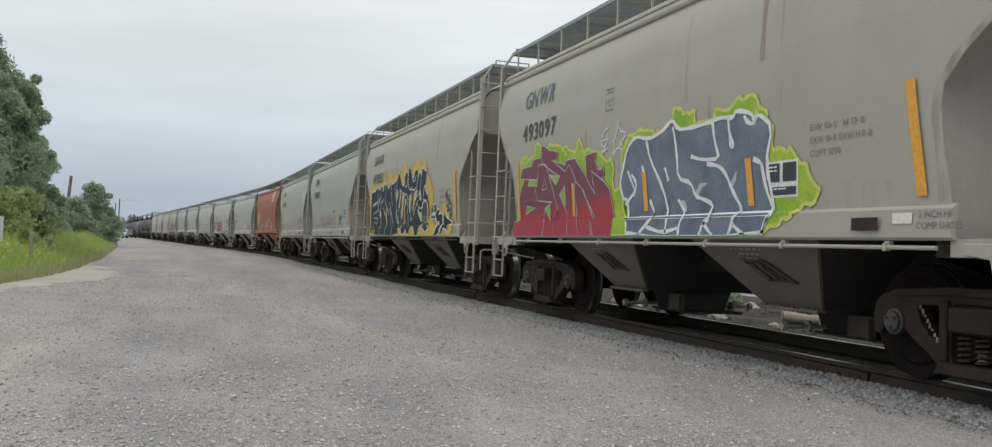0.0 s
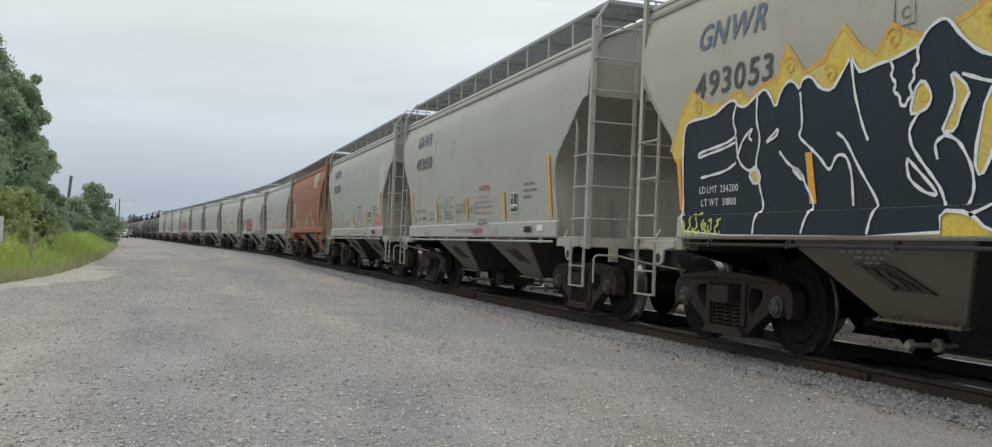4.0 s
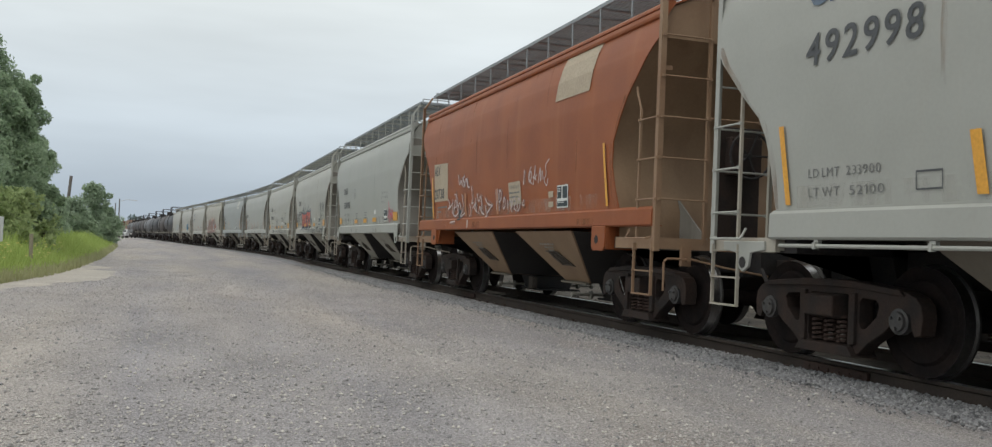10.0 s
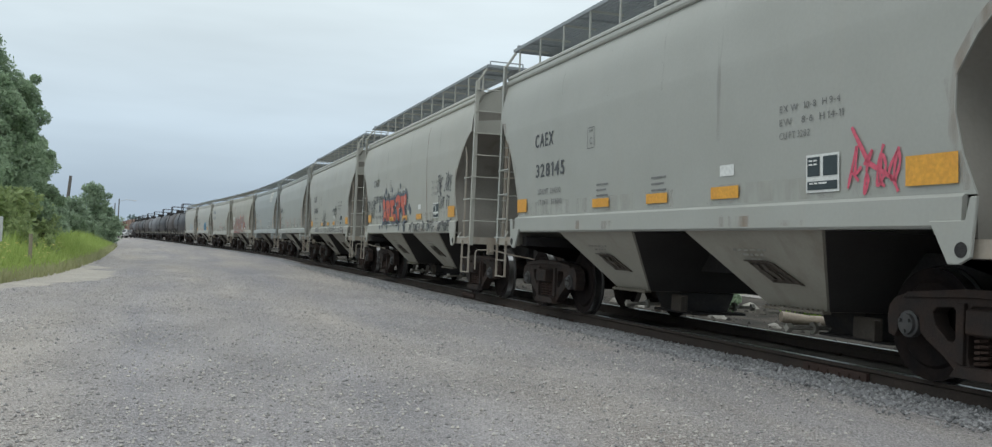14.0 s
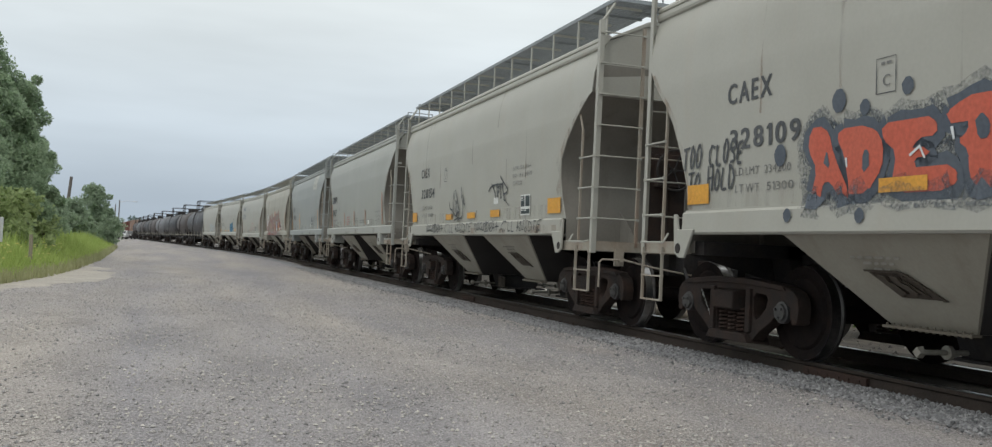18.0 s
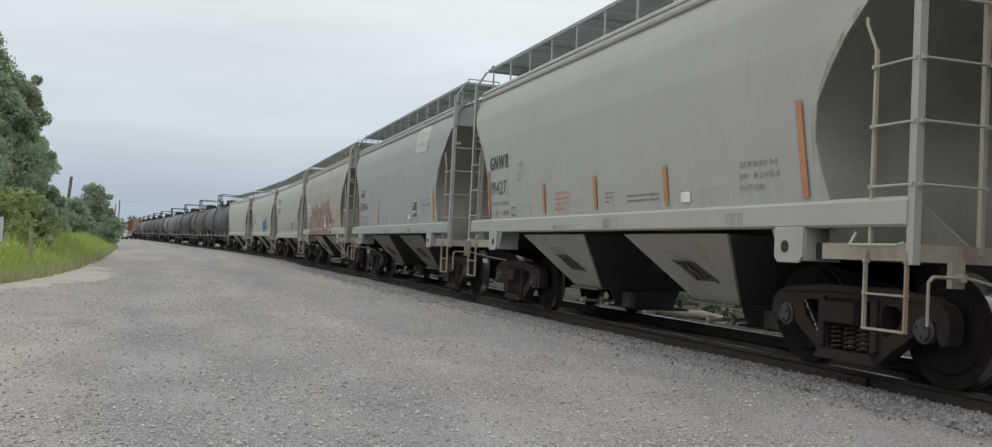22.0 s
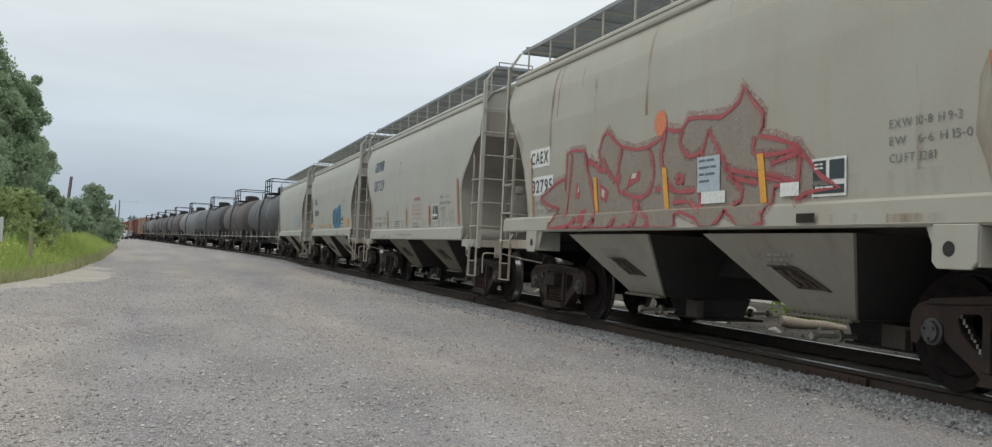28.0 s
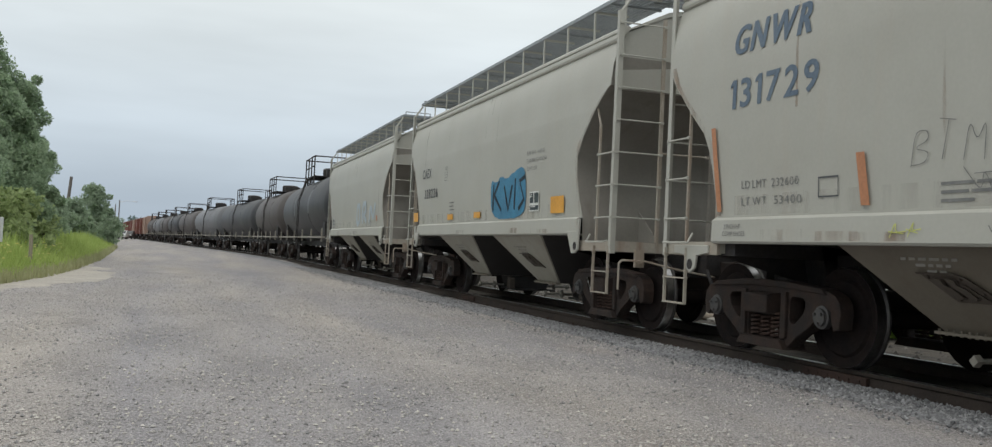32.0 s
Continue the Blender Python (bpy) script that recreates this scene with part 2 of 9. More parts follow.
M_PINK = surface("pink_red_spray_paint", (0.62, 0.10, 0.16), (0.6, 0.14, 0.18), 0.5, bump=0.0)
M_LIMEINK = surface("yellow_green_spray_paint", (0.55, 0.58, 0.15), (0.5, 0.52, 0.14), 0.5, bump=0.0)
M_SOFTMAROON = surface("maroon_overspray", (0.36, 0.09, 0.10), (0.40, 0.14, 0.14), 0.55, big=3, bump=0.0, alpha_noise=0.5)
M_SEAM = surface("brown_rust_line", (0.17, 0.10, 0.065), (0.24, 0.16, 0.11), 0.8, bump=0.0)
M_PATCH = surface("cream_paint_patch", (0.44, 0.37, 0.275), (0.38, 0.30, 0.215), 0.6, big=3, bump=0.0)
M_WOODPOLE = surface("grey_pole_wood", (0.16, 0.145, 0.135), (0.11, 0.10, 0.09), 0.9, bump=0.3)
M_STONE = surface("limestone_rubble", (0.40, 0.38, 0.34), (0.28, 0.26, 0.23), 0.9, big=6, bump=0.5)
M_BARK = surface("tree_bark", (0.10, 0.085, 0.07), (0.15, 0.13, 0.11), 0.95, big=4, bump=0.6, bump_scale=25)
M_LOG = surface("bleached_log", (0.34, 0.29, 0.235), (0.24, 0.2, 0.16), 0.9, big=5, bump=0.5, bump_scale=25)
M_CARWHITE = surface("white_car_paint", (0.70, 0.71, 0.72), (0.62, 0.63, 0.64), 0.3, bump=0.0)
M_GLASSDARK = surface("dark_window_glass", (0.03, 0.035, 0.04), (0.04, 0.045, 0.05), 0.1, bump=0.0)
M_POST = surface("weathered_post_wood", (0.30, 0.27, 0.2), (0.24, 0.21, 0.16), 0.9, bump=0.3)
M_SIGN = surface("pale_sign_metal", (0.55, 0.56, 0.56), (0.48, 0.49, 0.5), 0.5, bump=0.0)


def wash(name, colour, lo, hi, most, stretch):
    """A thin stain: its cover breaks up in noise drawn out along the height."""
    m = surface(name, colour, tuple(0.75 * k for k in colour), 0.8, big=3, bump=0.0)
    n, l = m.node_tree.nodes, m.node_tree.links
    co = n.new("ShaderNodeTexCoord")
    mp = n.new("ShaderNodeMapping")
    mp.inputs["Scale"].default_value = stretch
    tex = n.new("ShaderNodeTexNoise")
    tex.inputs["Scale"].default_value, tex.inputs["Detail"].default_value = 2.0, 6.0
    rng = n.new("ShaderNodeMapRange")
    rng.inputs["From Min"].default_value, rng.inputs["From Max"].default_value = lo, hi
    rng.inputs["To Max"].default_value = most
    l.new(co.outputs["Object"], mp.inputs[0])
    l.new(mp.outputs[0], tex.inputs["Vector"])
    l.new(tex.outputs[0], rng.inputs[0])
    l.new(rng.outputs[0], n["Principled BSDF"].inputs["Alpha"])
    return m


M_RUSTWASH = wash("rust_wash", (0.27, 0.135, 0.065), 0.42, 0.78, 0.6, (3.0, 3.0, 0.6))
M_GRIMEWASH = wash("grime_wash", (0.15, 0.125, 0.10), 0.44, 0.85, 0.32, (4.0, 4.0, 0.5))
M_PALEWASH = wash("pale_dust_wash", (0.55, 0.53, 0.47), 0.45, 0.80, 0.45, (2.0, 2.0, 0.5))


def foliage(name, dark, light, far=0.0):
    m = bpy.data.materials.new(name)
    m.use_nodes = True
    n, l = m.node_tree.nodes, m.node_tree.links
    b = n["Principled BSDF"]
    geo = n.new("ShaderNodeNewGeometry")
    co = n.new("ShaderNodeTexCoord")
    no = n.new("ShaderNodeTexNoise")
    no.inputs["Scale"].default_value, no.inputs["Detail"].default_value = 0.55, 3.0
    l.new(co.outputs["Object"], no.inputs["Vector"])
    ad = n.new("ShaderNodeMath")
    ad.operation = "MULTIPLY_ADD"
    ad.inputs[1].default_value, ad.inputs[2].default_value = 0.55, -0.05
    l.new(geo.outputs["Random Per Island"], ad.inputs[0])
    ad2 = n.new("ShaderNodeMath")
    ad2.operation = "MULTIPLY_ADD"
    ad2.inputs[1].default_value = 0.9
    l.new(no.outputs[0], ad2.inputs[0])
    l.new(ad.outputs[0], ad2.inputs[2])
    sb = n.new("ShaderNodeMath")
    sb.operation = "SUBTRACT"
    sb.inputs[1].default_value = 0.22
    l.new(ad2.outputs[0], sb.inputs[0])
    mx = n.new("ShaderNodeMix")
    mx.data_type = "RGBA"
    mx.inputs[6].default_value, mx.inputs[7].default_value = hue(dark), hue(light)
    l.new(sb.outputs[0], mx.inputs[0])
    l.new(mx.outputs[2], b.inputs["Base Color"])
    b.inputs["Roughness"].default_value = 0.6
    b.inputs["Specular IOR Level"].default_value = 0.3
    glow = n.new("ShaderNodeBsdfTranslucent")
    l.new(mx.outputs[2], glow.inputs["Color"])
    both = n.new("ShaderNodeMixShader")
    both.inputs[0].default_value = 0.5
    l.new(b.outputs[0], both.inputs[1])
    l.new(glow.outputs[0], both.inputs[2])
    l.new(both.outputs[0], n["Material Output"].inputs["Surface"])
    return m


M_LEAF = foliage("tree_leaves", (0.215, 0.29, 0.19), (0.46, 0.57, 0.38))
M_SHRUB = foliage("deep_green_weeds", (0.05, 0.10, 0.02), (0.22, 0.34, 0.06))
M_BUSH = foliage("olive_bush_leaves", (0.26, 0.33, 0.15), (0.47, 0.55, 0.27))
M_LEAF2 = foliage("shrub_leaves", (0.225, 0.29, 0.205), (0.42, 0.52, 0.36))
M_GRASS = foliage("meadow_grass", (0.27, 0.37, 0.09), (0.52, 0.62, 0.21))
M_DRYGRASS = foliage("dry_verge_grass", (0.31, 0.32, 0.16), (0.46, 0.46, 0.27))
# Distance haze is put into these leaf colours: bluer and greyer.
M_FARWOOD = foliage("haze_tinted_woods", (0.15, 0.205, 0.205), (0.24, 0.30, 0.285))
M_WEED = foliage("lime_weeds", (0.16, 0.27, 0.05), (0.42, 0.56, 0.13))
M_FLOWER = surface("yellow_flower", (0.65, 0.60, 0.18), (0.6, 0.58, 0.3), 0.7, bump=0.0)


def gravel_ground():
    m = bpy.data.materials.new("compacted_gravel")
    m.use_nodes = True
    n, l = m.node_tree.nodes, m.node_tree.links
    b = n["Principled BSDF"]
    co = n.new("ShaderNodeTexCoord")

    def noise_at(scale, detail, stretch=None):
        t = n.new("ShaderNodeTexNoise")
        t.inputs["Scale"].default_value, t.inputs["Detail"].default_value = scale, detail
        if stretch:
            mp = n.new("ShaderNodeMapping")
            mp.inputs["Scale"].default_value = stretch
            l.new(co.outputs["Object"], mp.inputs[0])
            l.new(mp.outputs[0], t.inputs["Vector"])
        else:
            l.new(co.outputs["Object"], t.inputs["Vector"])
        return t.outputs[0]

    def band(value, a, c, lo=0.0, hi=1.0):
        r = n.new("ShaderNodeMapRange")
        r.inputs["From Min"].default_value, r.inputs["From Max"].default_value = a, c
        r.inputs["To Min"].default_value, r.inputs["To Max"].default_value = lo, hi
        l.new(value, r.inputs[0])
        return r.outputs[0]

    def mixed(f, a, c, kind="MIX"):
        k = n.new("ShaderNodeMix")
        k.data_type, k.blend_type = "RGBA", kind
        for s, v in ((0, f), (6, a), (7, c)):
            if isinstance(v, (tuple, float)):
                k.inputs[s].default_value = v
            else:
                l.new(v, k.inputs[s])
        return k.outputs[2]

    # Tan dust with bluish lanes, and patches where the stones lie bare.
    worn = band(noise_at(0.55, 4.0, (1.0, 0.10, 1.0)), 0.34, 0.66)
    base = mixed(worn, (0.325, 0.312, 0.322, 1), (0.445, 0.405, 0.366, 1))
    patch = band(noise_at(0.35, 5.0, (1.0, 0.5, 1.0)), 0.46, 0.70, 0.0, 0.55)
    base = mixed(patch, base, (0.305, 0.298, 0.312, 1))
    rust = band(noise_at(0.8, 4.0, (1.0, 0.4, 1.0)), 0.62, 0.76, 0.0, 0.35)
    base = mixed(rust, base, (0.40, 0.325, 0.275, 1))
    bare = band(noise_at(1.3, 6.0, (1.0, 0.5, 1.0)), 0.30, 0.72, 0.3, 0.72)
    pebble = n.new("ShaderNodeTexVoronoi")
    pebble.inputs["Scale"].default_value = 46.0
    l.new(co.outputs["Object"], pebble.inputs["Vector"])
    stone = mixed(1.0, base, band(pebble.outputs["Color"], 0.0, 1.0, 0.72, 1.34), "MULTIPLY")
    # Cells darken towards their rims: shadow gaps between stones put into the colour.
    stone = mixed(1.0, stone, band(pebble.outputs["Distance"], 0.30, 0.66, 1.14, 0.54), "MULTIPLY")
    base = mixed(bare, base, stone)
    grit = n.new("ShaderNodeTexVoronoi")
    grit.inputs["Scale"].default_value = 120.0
    l.new(co.outputs["Object"], grit.inputs["Vector"])
    base = mixed(1.0, base, band(grit.outputs["Color"], 0.0, 1.0, 0.55, 1.47), "MULTIPLY")
    l.new(base, b.inputs["Base Color"])
    b.inputs["Roughness"].default_value = 0.92
    b.inputs["Specular IOR Level"].default_value = 0.2
    rise = n.new("ShaderNodeMath")
    rise.operation = "MULTIPLY"
    l.new(band(pebble.outputs["Distance"], 0.1, 0.6, 1.0, 0.0), rise.inputs[0])
    l.new(bare, rise.inputs[1])
    bp = n.new("ShaderNodeBump")
    bp.inputs["Strength"].default_value, bp.inputs["Distance"].default_value = 1.0, 0.03
    l.new(rise.outputs[0], bp.inputs["Height"])
    l.new(bp.outputs[0], b.inputs["Normal"])
    return m


M_GRAVEL = gravel_ground()
M_BALLAST = surface("crushed_ballast", (0.255, 0.255, 0.262), (0.175, 0.175, 0.182), 0.9, big=9, small=40, bump=0.7, bump_scale=45, amount=1.0, spread=0.15)
M_DIRT = surface("dark_bed_soil", (0.051, 0.048, 0.044), (0.105, 0.093, 0.080), 0.95, big=1.5, small=25, bump=0.6, bump_scale=40, amount=1.0, spread=0.12)
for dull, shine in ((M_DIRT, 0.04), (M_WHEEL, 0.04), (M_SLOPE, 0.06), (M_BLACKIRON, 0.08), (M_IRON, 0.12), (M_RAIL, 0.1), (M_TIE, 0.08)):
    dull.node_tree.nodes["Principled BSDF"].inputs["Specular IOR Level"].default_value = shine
M_PALEDIRT = surface("pale_dusty_gravel", (0.40, 0.365, 0.32), (0.32, 0.30, 0.27), 0.95, big=1.2, small=30, bump=0.5, bump_scale=40, amount=1.0, spread=0.12)


def stones(name, a, c):
    m = bpy.data.materials.new(name)
    m.use_nodes = True
    n, l = m.node_tree.nodes, m.node_tree.links
    b = n["Principled BSDF"]
    geo = n.new("ShaderNodeNewGeometry")
    mx = n.new("ShaderNodeMix")
    mx.data_type = "RGBA"
    mx.inputs[6].default_value, mx.inputs[7].default_value = hue(a), hue(c)
    l.new(geo.outputs["Random Per Island"], mx.inputs[0])
    l.new(mx.outputs[2], b.inputs["Base Color"])
    b.inputs["Roughness"].default_value = 0.9
    return m


M_PEBBLE = stones("loose_pebbles", (0.24, 0.235, 0.235), (0.58, 0.545, 0.50))
M_RUBBLE = stones("dark_rubble", (0.035, 0.032, 0.03), (0.12, 0.108, 0.095))
M_BSTONE = stones("ballast_stones", (0.11, 0.11, 0.114), (0.36, 0.357, 0.355))


# ---- building blocks ----
class Geo:
    """Vertices and faces gathered from boxes, tubes, prisms and sheets."""

    def __init__(self):
        self.v, self.f = [], []

    def face_set(self, verts, faces):
        k = len(self.v)
        self.v.extend(tuple(p) for p in verts)
        self.f.extend(tuple(i + k for i in q) for q in faces)
        return self

    def box(self, x0, x1, y0, y1, z0, z1):
        p = [(x, y, z) for z in (z0, z1) for y in (y0, y1) for x in (x0, x1)]
        return self.face_set(p, [(0, 2, 3, 1), (4, 5, 7, 6), (0, 1, 5, 4), (2, 6, 7, 3), (0, 4, 6, 2), (1, 3, 7, 5)])

    def tube(self, a, b, r, n=8, r2=None):
        a, b = Vector(a), Vector(b)
        r2 = r if r2 is None else r2
        w = (b - a).normalized()
        u = w.orthogonal().normalized()
        s = w.cross(u)
        ring = [(math.cos(2 * math.pi * i / n), math.sin(2 * math.pi * i / n)) for i in range(n)]
        p = [a + (u * c + s * d) * r for c, d in ring] + [b + (u * c + s * d) * r2 for c, d in ring]
        f = [(i, (i + 1) % n, n + (i + 1) % n, n + i) for i in range(n)]
        return self.face_set(p, f + [tuple(range(n))[::-1], tuple(range(n, 2 * n))])

    def path(self, pts, r, n=6):
        for a, b in zip(pts, pts[1:]):
            self.tube(a, b, r, n)
        return self

    def prism(self, outline, axis, a, b):
        """outline in the plane across the axis: x for (y, z), y for (x, z), z for (x, y)."""
        def at(p, t):
            return {"x": (t, p[0], p[1]), "y": (p[0], t, p[1]), "z": (p[0], p[1], t)}[axis]
        n = len(outline)
        area = sum(p[0] * q[1] - q[0] * p[1] for p, q in zip(outline, outline[1:] + outline[:1]))
        pts = outline if area > 0 else outline[::-1]
        v = [at(p, a) for p in pts] + [at(p, b) for p in pts]
        f = [(i, (i + 1) % n, n + (i + 1) % n, n + i) for i in range(n)] + [tuple(range(n))[::-1], tuple(range(n, 2 * n))]
        if axis == "y":
            f = [q[::-1] for q in f]
        return self.face_set(v, f)

    def revolve(self, prof, axis_at, n=24, axis="x"):
        """prof: (along, radius) pairs, turned about an axis through axis_at."""
        v, f = [], []
        for h, r in prof:
            for i in range(n):
                c, s = math.cos(2 * math.pi * i / n) * r, math.sin(2 * math.pi * i / n) * r
                p = {"x": (h, c, s), "y": (c, h, s), "z": (c, s, h)}[axis]
                v.append((p[0] + axis_at[0], p[1] + axis_at[1], p[2] + axis_at[2]))
        for k in range(len(prof) - 1):
            for i in range(n):
                j = (i + 1) % n
                q = (k * n + i, k * n + j, (k + 1) * n + j, (k + 1) * n + i)
                f.append(q if axis != "y" else q[::-1])
        e = (len(prof) - 1) * n
        f += [tuple(range(n))[::-1], tuple(range(e, e + n))]
        return self.face_set(v, f)

    def mesh(self, name, mat, bevel=0.0, smooth=False):
        me = bpy.data.meshes.new(name)
        me.from_pydata(self.v, [], self.f)
        bm = bmesh.new()
        bm.from_mesh(me)
        bmesh.ops.recalc_face_normals(bm, faces=bm.faces)
        if bevel:
            bmesh.ops.bevel(bm, geom=list(bm.edges), offset=bevel, segments=1, affect="EDGES", clamp_overlap=True)
        bm.to_mesh(me)
        bm.free()
        if smooth:
            me.shade_smooth()
            me.set_sharp_from_angle(angle=radians(40))
        me.materials.append(mat)
        return me


def part(name, me, parent, label="", m=None):
    ob = new(name, me)
    ob.parent = parent
    if m is not None:
        ob.matrix_basis = m
    if label:
        ob["label"] = label
    return ob


def thing(name, label, category, group="", kind="", m=None):
    ob = new(name)
    ob.empty_display_size = 0.2
    tagged(ob, label, category, group, kind)
    if m is not None:
        ob.matrix_basis = m
    return ob


CACHE = {}


def kept(key, make):
    if key not in CACHE:
        CACHE[key] = make()
    return CACHE[key]


TURN = pose(0, 0, 0, 0, 0, 180)

# ---- the line of the track ----
SIDE = 6.626


def track_x(y):
    """Across-place of the track's middle at y metres along: straight, then a bend to the west."""
    u = min(max((y - 40.0) / 45.0, 0.0), 1.0)
    bent = 45.0 * (u ** 3 - u ** 4 / 2) + max(y - 85.0, 0.0)
    return SIDE - 0.088 * bent


def track_turn(y):
    u = min(max((y - 40.0) / 45.0, 0.0), 1.0)
    return math.degrees(math.atan(0.088 * (3 * u * u - 2 * u ** 3)))


def gone(t):
    """Metres that the train has rolled at t seconds."""
    return 4.48563 * t + 0.0024483 * ((t - 16) ** 2 - 256) - 0.00006436 * ((t - 16) ** 3 + 4096)


# ---- ground ----
def ground_z(x, y):
    far_side = min(max((x - track_x(y) - 1.6) / 2.5, 0.0), 1.0)
    return -0.165 + 0.02 * noise.noise((x * 0.35, y * 0.35, 0.0)) + 0.03 * noise.noise((x * 0.08, y * 0.08, 3.0)) - 0.12 * far_side


def build_ground():
    xs = sorted({-2500, -1200, -600, -300, -150, -80, -50, -36, -26, 60, 90, 150, 300, 600, 1200, 2500} | {round(-20 + 0.5 * i, 2) for i in range(81)} | {22, 26, 32, 42})
    ys = sorted({-400, -200, -100, -50, -30, -20, -12, 130, 150, 180, 220, 270, 330, 400, 500, 700, 1000, 1600, 3000} | {round(-8 + 0.6 * i, 2) for i in range(90)} | {46 + 2.0 * i for i in range(42)})
    v = [(x, y, ground_z(x, y)) for y in ys for x in xs]
    n = len(xs)
    f = [(j * n + i, j * n + i + 1, (j + 1) * n + i + 1, (j + 1) * n + i) for j in range(len(ys) - 1) for i in range(n - 1)]
    me = bpy.data.meshes.new("ground")
    me.from_pydata(v, [], f)
    me.shade_smooth()
    me.materials.append(M_GRAVEL)
    tagged(new("ground", me), "grey compacted gravel yard with worn paler wheel lanes", "ground", kind="structure")


def strip(name, label, edge_a, edge_b, lift, mat, y0, y1, step, ragged, kind="structure", category="ground", columns=7):
    """A thin layer of soil or stone laid on the ground between two edges that depend on y."""
    ys = [y0 + step * i for i in range(int((y1 - y0) / step) + 1)]
    v, f, m = [], [], columns
    for j, y in enumerate(ys):
        a = edge_a(y) + ragged * noise.noise((y * 0.6, 1.0, 0.0)) + 0.4 * ragged * noise.noise((y * 2.3, 1.0, 9.0))
        b = edge_b(y) + ragged * noise.noise((y * 0.6, 5.0, 0.0)) + 0.4 * ragged * noise.noise((y * 2.3, 5.0, 9.0))
        for i in range(m):
            x = a + (b - a) * i / (m - 1)
            h = lift if 0 < i < m - 1 else -0.04
            v.append((x, y, ground_z(x, y) + h + 0.3 * lift * noise.noise((x * 3, y * 3, 0))))
    f = [(j * m + i, j * m + i + 1, (j + 1) * m + i + 1, (j + 1) * m + i) for j in range(len(ys) - 1) for i in range(m - 1)]
    me = bpy.data.meshes.new(name)
    me.from_pydata(v, [], f)
    me.shade_smooth()
    me.materials.append(mat)
    return tagged(new(name, me), label, category, kind=kind)


def scatter_stones(name, label, spots, mat, up=0.0):
    """One mesh of small angular stones: spots are (x, y, size)."""
    base = [(1, 0, 0), (-1, 0, 0), (0, 1, 0), (0, -1, 0), (0, 0, 1), (0, 0, -1)]
    tri = [(0, 2, 4), (2, 1, 4), (1, 3, 4), (3, 0, 4), (2, 0, 5), (1, 2, 5), (3, 1, 5), (0, 3, 5)]
    v, f = [], []
    for x, y, s in spots:
        k, a = len(v), random.uniform(0, 6.28)
        c, d = math.cos(a), math.sin(a)
        sx, sy, sz = s * random.uniform(0.7, 1.3), s * random.uniform(0.6, 1.1), s * random.uniform(0.55, 1.0)
        z = ground_z(x, y) + up + sz * 0.45
        for p in base:
            u, w = p[0] * sx + random.uniform(-0.2, 0.2) * s, p[1] * sy + random.uniform(-0.2, 0.2) * s
            v.append((x + c * u - d * w, y + d * u + c * w, z + p[2] * sz))
        f.extend((q[0] + k, q[1] + k, q[2] + k) for q in tri)
    me = bpy.data.meshes.new(name)
    me.from_pydata(v, [], f)
    me.materials.append(mat)
    return tagged(new(name, me), label, "gravel", kind="stuff")


build_ground()


def verge_x(y):
    """The edge of the grass along the west side of the yard."""
    return float(np.interp(y, (-30, 8, 16, 20, 24, 30, 40, 60, 85, 110, 160, 300, 600), (-7.5, -5.4, -4.2, -3.45, -3.05, -3.0, -3.2, -4.0, -5.2, -7.5, -13.0, -28.0, -56.0)))


def bed_edge(y):
    """How far the dark bed reaches from the track's middle: it widens between y 10 and 22."""
    return 0.72 + 0.42 * min(1.0, max(0.0, (y - 10.0) / 12.0))


strip("ballast_bed", "dark ground under the rails and on beyond the far rail", lambda y: track_x(y) - bed_edge(y), lambda y: track_x(y) + 11.0, 0.02, M_DIRT, -30, 420, 0.75, 0.05, columns=36)
strip("ballast_shoulder", "blue-grey crushed stone shoulder along the near rail", lambda y: track_x(y) - bed_edge(y) - 0.83, lambda y: track_x(y) - bed_edge(y) - 0.08, 0.024, M_BALLAST, -25, 240, 0.7, 0.16)
strip("verge_soil", "dry soil under the roadside grass", lambda y: verge_x(y) - 40, lambda y: verge_x(y) + 0.25, 0.03, M_PALEDIRT, -25, 420, 1.5, 0.2)
strip("pale_turnout", "pale dusty gravel patch at the edge of the grass", lambda y: verge_x(y) - 0.2, lambda y: verge_x(y) + 1.9 - abs(y - 24) * 0.16, 0.012, M_PALEDIRT, 17.5, 35, 0.3, 0.75)


# ---- track ----
def sweep(profile, offset, y0, y1, step, mat, name):
    ys = [y0 + step * i for i in range(int((y1 - y0) / step) + 1)]
    n, v, f = len(profile), [], []
    for y in ys:
        a = radians(track_turn(y))
        cx = track_x(y)
        for px, pz in profile:
            r = offset + px
            v.append((cx + r * math.cos(a), y + r * math.sin(a), pz))
    for j in range(len(ys) - 1):
        for i in range(n):
            k = (i + 1) % n
            f.append((j * n + i, j * n + k, (j + 1) * n + k, (j + 1) * n + i))
    g = Geo()
    g.v, g.f = v, f + [tuple(range(n)), tuple(range((len(ys) - 1) * n, len(ys) * n))]
    return g.mesh(name, mat)


RAIL_BODY = [(-0.07, -0.171), (0.07, -0.171), (0.07, -0.16), (0.014, -0.14), (0.009, -0.05), (0.034, -0.038), (0.036, -0.006), (-0.036, -0.006), (-0.034, -0.038), (-0.009, -0.05), (-0.014, -0.14), (-0.07, -0.16)]
RAIL_TOP = [(-0.034, -0.006), (0.034, -0.006), (0.028, 0.0), (-0.028, 0.0)]

track = thing("railway_track", "single railway track of worn steel rails on half-buried ties", "railway track", kind="structure")
for off in (-0.753, 0.753):
    rail = part("rail", sweep(RAIL_BODY, off, -28, 430, 2.0, M_RAIL, "rail"), track, "rusty brown steel rail")
    part("rail_head", sweep(RAIL_TOP, off, -28, 430, 2.0, M_TREAD, "rail_head"), rail, "polished running surface")


